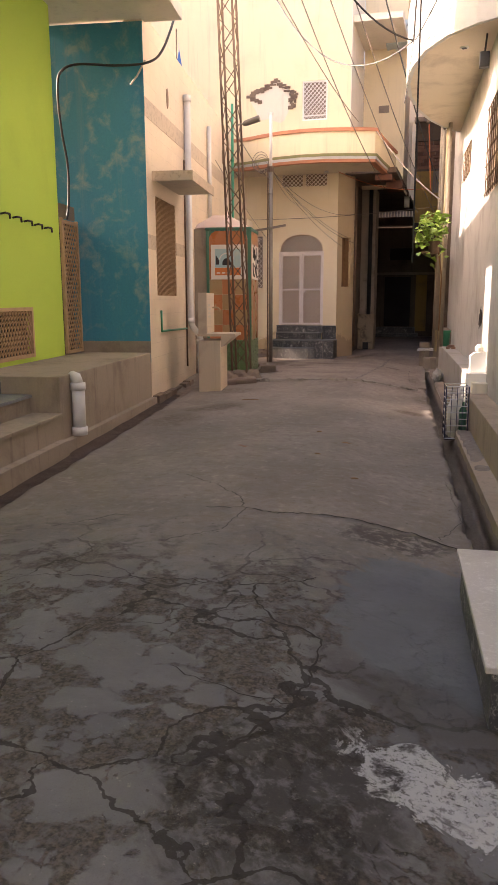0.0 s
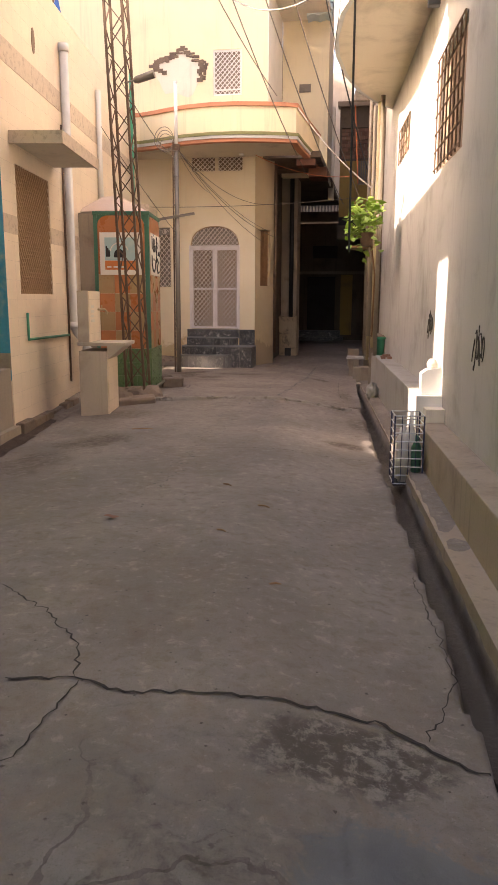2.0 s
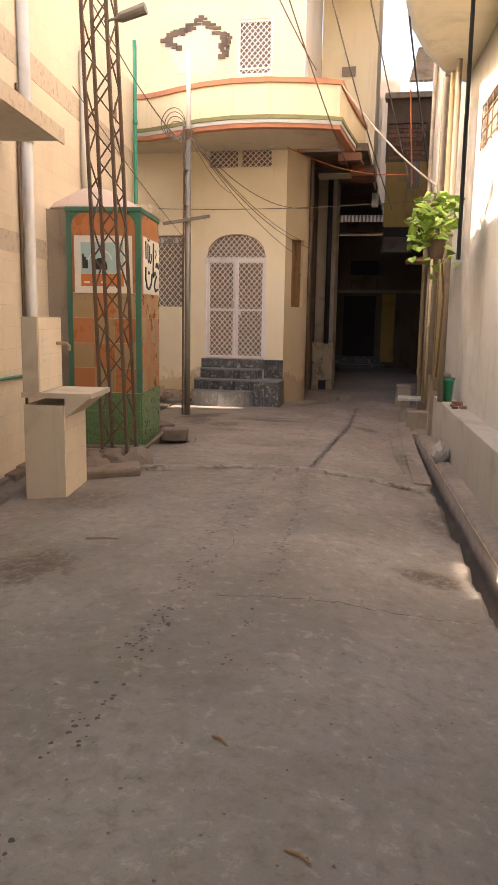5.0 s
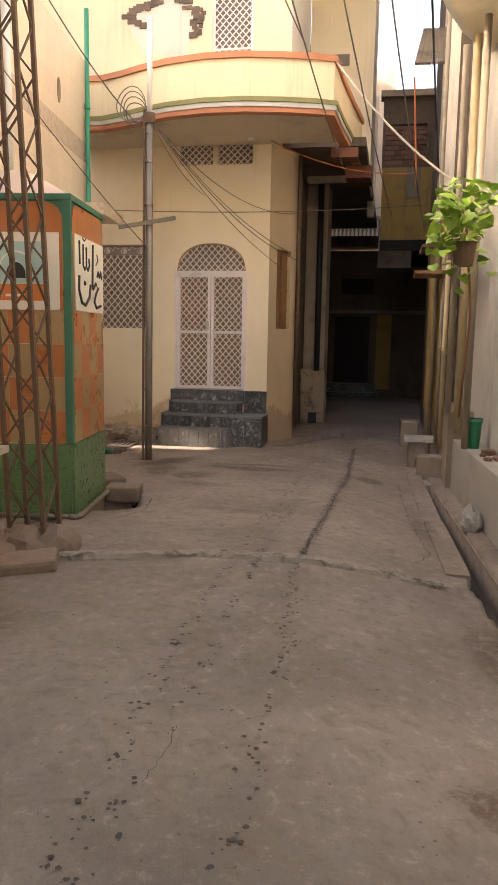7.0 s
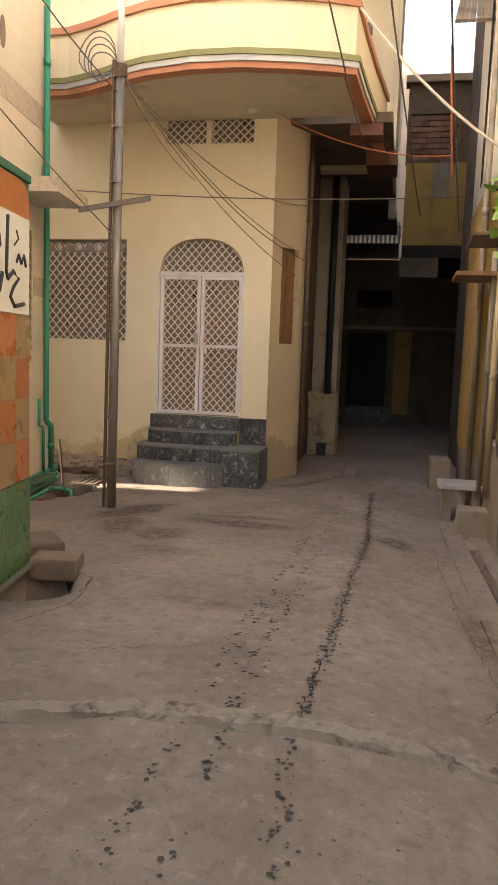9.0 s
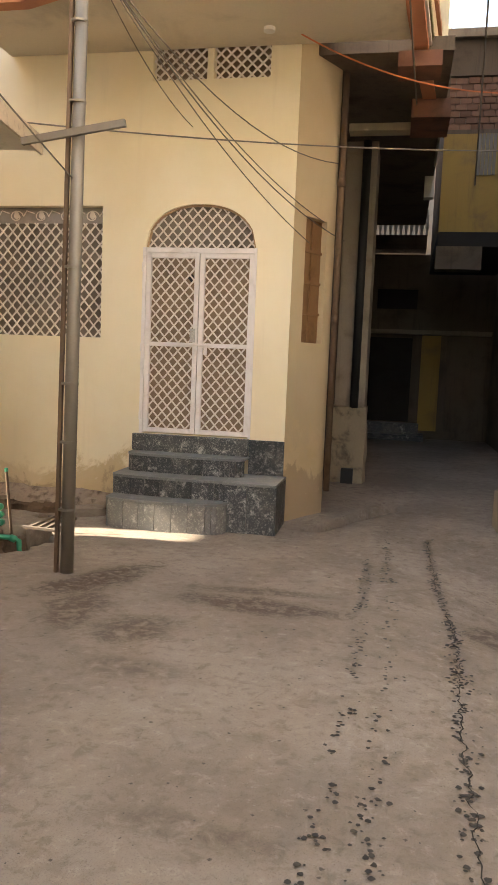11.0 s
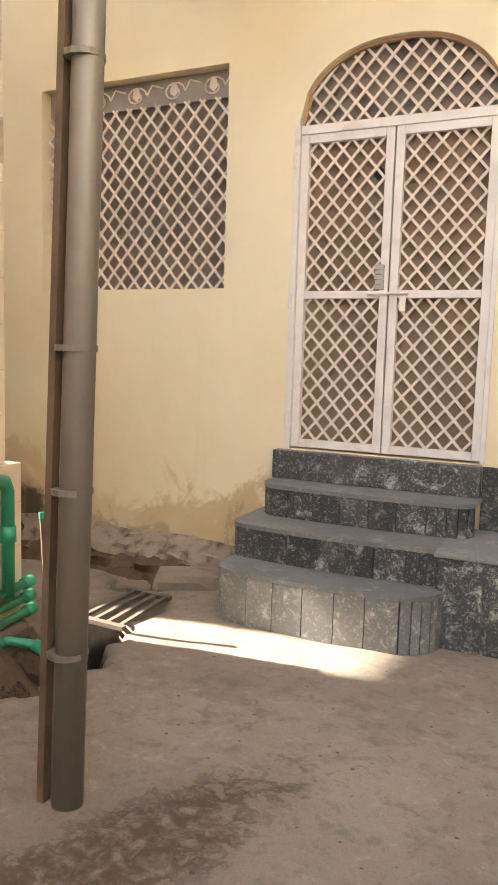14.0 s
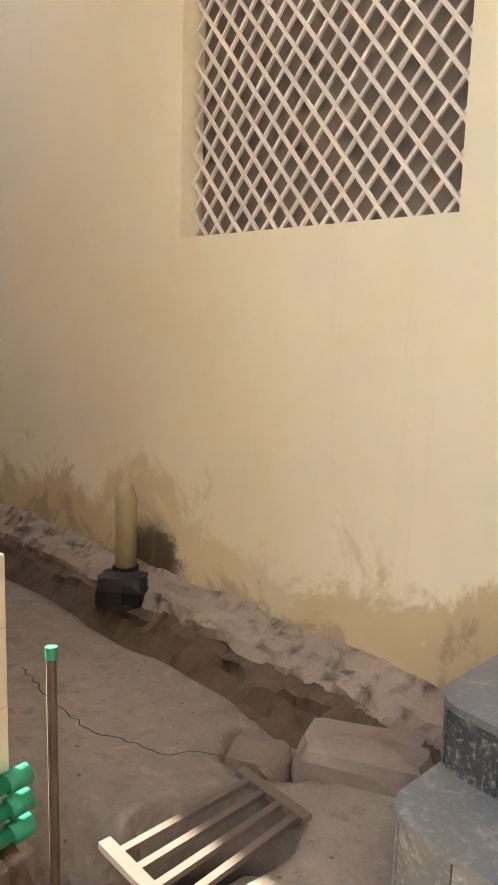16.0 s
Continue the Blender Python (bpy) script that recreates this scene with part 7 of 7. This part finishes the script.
for ys_, xs_, n, sp in TRAILS:
    for k in range(n):
        y = ys_[0] + (ys_[-1] - ys_[0]) * random.random() ** (0.75 if n < 300 else 0.6)
        x = float(np.interp(y, ys_, xs_)) + random.gauss(0, sp)
        for j in range(random.choice((1, 1, 2, 3))):
            spot(x + random.gauss(0, 0.014), y + random.gauss(0, 0.025), random.uniform(0.005, 0.014))
for k in range(350):
    spot(random.uniform(-2.2, 0.6), random.uniform(5.0, 16.5), random.uniform(0.002, 0.005))
link("drip_trail", bm, surface("damp_spot", (0.04, 0.031, 0.024), 0.6, (0.03, 0.025, 0.02), 0.4, 9, 60, 0.1, 0.0))
tagged(bpy.data.objects["drip_trail"], "trails of dark drip spots along the concrete", "stains", kind="stuff")

# ---------------------------------------------------------------- overhead wires
def wire(name, p, q, drop, r, mat, label):
    t = thing(name, pose(0, 0, 0), label, "wire", "overhead wires")
    part("strand", tube(sag(p, q, drop), r, seg=5), mat, t)


PT = Vector((-2.92, 16.6, 4.1))
for q, drop, r, mt in (((-1.70, 19.02, 2.62), 0.16, 0.0045, M_GREYWIRE), ((-1.5, 19.35, 3.42), 0.30, 0.005, M_GREYWIRE), ((-1.42, 19.5, 2.72), 0.25, 0.0055, M_GREYWIRE), ((-1.60, 19.2, 2.85), 0.18, 0.0045, M_GREYWIRE), ((-2.78, 18.74, 3.6), 0.12, 0.004, M_GREYWIRE)):
    wire("overhead_wire", PT, q, drop, r, mt, "thin grey service wire from the pole")
wire("overhead_wire", (-3.6, 17.0, 3.12), (0.4, 19.5, 3.55), 0.06, 0.006, M_GREYWIRE, "thin grey wire strung across the street")
wire("overhead_wire", (-2.7, 12.6, 4.4), (-2.93, 16.6, 3.9), 0.15, 0.006, M_GREYWIRE, "thin wire from mast to pole")
wire("overhead_wire", (-2.85, 12.6, 3.6), (-2.93, 16.6, 2.6), 0.05, 0.005, M_GREYWIRE, "thin wire from mast to pole")
for k, (p, q) in enumerate((((-1.0, 5.0, 7.2), (0.45, 21.0, 3.35)), ((-1.3, 5.0, 7.4), (-0.1, 21.0, 3.6)), ((-0.6, 5.0, 7.4), (0.62, 20.0, 3.7)), ((-1.6, 5.0, 7.6), (-0.8, 19.5, 4.0)), ((-2.2, 5.0, 7.6), (-1.2, 17.4, 5.1)))):
    wire("overhead_wire", p, q, 0.55, 0.008 if k != 2 else 0.011, M_GREYWIRE if k != 2 else M_BLACKCABLE, "slack overhead wire along the street")
wire("overhead_wire", (-0.85, 17.5, 4.95), (0.62, 16.9, 3.35), 0.12, 0.014, M_PALEWIRE, "pale slack cable across the alley")
wire("overhead_wire", (-1.8, 18.6, 4.3), (0.2, 19.0, 3.9), 0.15, 0.007, M_ORANGEWIRE, "orange wire under the balcony")
wire("hanging_wire", (0.15, 20.0, 5.5), (0.25, 20.0, 3.9), 0.0, 0.014, M_ORANGEWIRE, "orange cloth strip hanging from the wires")
KN = Vector((0.30, 11.4, 4.75))
wire("bundle_wire", KN, (-2.3, 14.0, 6.6), 0.7, 0.010, M_BLACKCABLE, "slack black cable to the bowed balcony")
wire("bundle_wire", KN, (-1.2, 10.5, 6.3), 0.35, 0.012, M_BLACKCABLE, "slack black cable to the bowed balcony")
wire("bundle_wire", KN, (0.49, 9.46, 5.99), 0.05, 0.012, M_BLACKCABLE, "black cable rising past the bowed balcony")
wire("bundle_wire", KN + Vector((0.02, 0, 0)), (1.3, 10.0, 6.2), 0.1, 0.009, M_BLACKCABLE, "black cable rising past the bowed balcony")
wire("hanging_wire", (0.49, 9.46, 6.0), (0.50, 9.46, 1.81), 0.0, 0.010, M_BLACKCABLE, "black cable hanging straight from the bundle")
wire("hanging_wire", KN, KN + Vector((-0.1, 0.1, -0.75)), 0.0, 0.007, M_BLACKCABLE, "short black cable end")
loop = thing("drop_cable", LEFT, "thick black drop cable looping across the green and teal walls", "cable")
cp = [(0.35, 0.4, 5.1), (0.25, 0.1, 4.6), (0.1, -0.1, 4.38), (-0.3, -0.2, 4.33), (-0.75, -0.35, 4.32), (-0.92, -0.5, 4.2), (-0.94, -0.6, 3.95), (-0.93, -0.55, 3.5), (-0.92, -0.42, 3.1), (-0.93, -0.42, 2.65), (-0.94, -0.5, 2.4)]
pts = []
V_ = [Vector(p) for p in cp]
for i in range(len(V_) - 1):
    p0, p1, p2, p3 = V_[max(i - 1, 0)], V_[i], V_[i + 1], V_[min(i + 2, len(V_) - 1)]
    for k in range(6):
        t = k / 6
        pts.append(0.5 * ((2 * p1) + (p2 - p0) * t + (2 * p0 - 5 * p1 + 4 * p2 - p3) * t * t + (3 * p1 - p0 - 3 * p2 + p3) * t ** 3))
part("cable", tube(pts, 0.016, seg=8), M_BLACKCABLE, loop, smooth=True)
part("tie", tube([(0.06, -0.12, 4.40), (-0.06, -0.10, 4.22), (-0.15, -0.10, 4.12)], 0.012, seg=6), M_PALEWIRE, loop, "pale twisted tie")

# ---------------------------------------------------------------- pieces: marble and glazed tiles
for parent, line, z0, z1, mt in STEPS_TILES:
    strip_tiles(parent, line, z0, z1, (0.08, 0.15, 0.14, 0.15, 0.15, 0.14, 0.15, 0.05, 0.045, 0.05, 0.045, 0.1) if len(line) > 5 else (0.2, 0.246), mt)
for nm, bm, mt in SHRINE_TILES:
    part(nm, bm, mt, shrine)

# open cracks in the concrete
bm = bmesh.new()
random.seed(52)


def crack_line(pts, w):
    w = w * 0.5
    P = []
    for a, b in zip(pts, pts[1:]):
        a, b = Vector(a), Vector(b)
        n = max(2, int((b - a).length / 0.03))
        P += [a.lerp(b, k / n) for k in range(n)]
    P.append(Vector(pts[-1]))
    prev = None
    for i, q in enumerate(P):
        t = (P[min(i + 1, len(P) - 1)] - P[max(i - 1, 0)]).normalized()
        n = Vector((-t.y, t.x))
        q = q + n * (0.018 * noise.noise(Vector((q.x * 13, q.y * 13, 0))) + 0.012 * random.uniform(-1, 1))
        ww = w * (0.35 + 0.9 * abs(noise.noise(Vector((q.x * 5, q.y * 5, 7)))) + random.uniform(0, 0.5)) * (1 if 0 < i < len(P) - 1 else 0.2)
        l, r = q + n * ww, q - n * ww
        cur = (bm.verts.new((l.x, l.y, gz(l.x, l.y) + 0.005)), bm.verts.new((r.x, r.y, gz(r.x, r.y) + 0.005)))
        if prev:
            bm.faces.new((prev[0], prev[1], cur[1], cur[0]))
        prev = cur


for pts, w in (([(-0.55, 5.13), (-0.30, 5.2), (-0.15, 5.12), (0.2, 5.18), (0.5, 5.25), (0.8, 5.27), (1.05, 5.12), (1.28, 5.0)], 0.019), ([(-0.30, 5.2), (-0.40, 5.45), (-0.67, 5.75), (-1.01, 6.0)], 0.009),
               ([(-1.4, 4.57), (-1.18, 4.69), (-1.08, 4.85), (-0.94, 4.82)], 0.010), ([(-0.28, 5.17), (-0.3, 4.7), (-0.6, 4.4)], 0.007), ([(0.98, 5.2), (1.13, 5.7), (1.05, 6.3), (1.0, 6.8)], 0.006),
               ([(-1.3, 3.74), (-0.83, 3.77), (-0.45, 3.83), (-0.16, 3.86), (0.1, 3.88), (0.23, 3.92), (0.40, 4.1)], 0.008), ([(0.12, 3.89), (0.19, 3.69), (0.33, 3.51), (0.45, 3.52), (0.54, 3.45), (0.55, 3.08), (0.52, 2.87), (0.4, 2.6)], 0.011),
               ([(0.02, 3.0), (0.3, 2.9), (0.55, 2.9)], 0.006), ([(-0.5, 3.3), (-0.15, 3.35), (0.19, 3.66)], 0.005),
               ([(-0.65, 9.41), (-0.28, 9.47), (0.12, 9.56), (0.46, 9.63), (0.74, 9.71)], 0.006), ([(-0.77, 10.0), (-0.76, 10.41)], 0.003),
               ([(-0.55, 12.65), (-0.53, 13.1), (-0.50, 13.9), (-0.48, 14.83), (-0.42, 16.03), (-0.47, 16.9), (-0.49, 18.6)], 0.005), ([(-2.15, 13.3), (-2.0, 13.7), (-2.1, 14.2), (-2.35, 14.35)], 0.009), ([(0.2, 13.0), (0.33, 13.4), (0.2, 14.6), (0.12, 16.2)], 0.006),
               ([(-4.9, 18.0), (-4.4, 17.95), (-4.1, 18.05), (-3.95, 18.25)], 0.006), ([(-1.9, 9.2), (-2.4, 8.8)], 0.006), ([(-1.7, 13.05), (-1.35, 13.2)], 0.006)):
    crack_line(pts, w)
link("road_cracks", bm, surface("crack_dirt", (0.03, 0.025, 0.02), 0.95, (0.06, 0.05, 0.04), 0.5, 20, 80, 0.2, 0.0))
tagged(bpy.data.objects["road_cracks"], "dark open cracks in the old concrete", "cracks", kind="stuff")

# wet mud along the foot of the platform and the tiled wall
random.seed(33)
bm = bmesh.new()
prev = None
for i in range(330):
    yl = -5.6 + 0.02 * i
    inner = 0.088 if yl < -3.4 else (0.074 if yl < -0.02 else 0.03)
    w = 0.17 + 0.06 * noise.noise(Vector((yl * 1.7, 0, 3))) + 0.035 * noise.noise(Vector((yl * 9, 0, 8))) + random.uniform(-0.008, 0.008)
    row = []
    for f in (0.0, 0.35, 0.7, 1.0):
        q = LEFT @ Vector((inner + w * f, yl, 0))
        row.append(bm.verts.new((q.x, q.y, gz(q.x, q.y) + (0.012, 0.010, 0.009, 0.002)[(0.0, 0.35, 0.7, 1.0).index(f)])))
    if prev:
        for k in range(3):
            bm.faces.new((prev[k], row[k], row[k + 1], prev[k + 1]))
    prev = row
link("gutter_mud", bm, surface("wet_brown_mud", (0.05, 0.03, 0.019), 0.7, (0.016, 0.011, 0.008), 0.7, 6.0, 60, 0.3, 0.01), smooth=True)
tagged(bpy.data.objects["gutter_mud"], "dark wet mud in the shallow gutter under the platform", "mud", kind="stuff")

# raised seam of rough concrete across the road
random.seed(41)
bm = bmesh.new()
rows = []
for i in range(131):
    u = i / 130
    x = -2.15 + 2.62 * u
    yc = float(np.interp(x, [-2.2, -1.7, -1.2, -0.6, -0.17, 0.17, 0.5], [12.28, 12.42, 12.555, 12.57, 12.58, 12.62, 12.66]))
    row = []
    for k, (dy, h) in enumerate(((-0.085, -0.02), (-0.075, 0.006), (-0.055, 0.028), (0.0, 0.03), (0.05, 0.024), (0.10, -0.02))):
        jag = noise.noise(Vector((x * 14, k * 1.7, 0))) * 0.014 + noise.noise(Vector((x * 45, k * 3.1, 5))) * 0.008
        y = yc + dy + noise.noise(Vector((x * 5, k * 0.9, 9))) * 0.03
        row.append(bm.verts.new((x, y, gz(x, yc - 0.15) + h * 1.5 + jag * (0 < k < 5))))
    rows.append(row)
for a, b in zip(rows, rows[1:]):
    for k in range(5):
        bm.faces.new((a[k], b[k], b[k + 1], a[k + 1]))
link("road_seam", bm, surface("rough_aggregate", (0.26, 0.225, 0.185), 0.95, (0.05, 0.038, 0.03), 0.95, 9.0, 110, 0.4, 0.01))
tagged(bpy.data.objects["road_seam"], "raised seam of rough gravelly concrete across the lane", "seam", kind="structure")
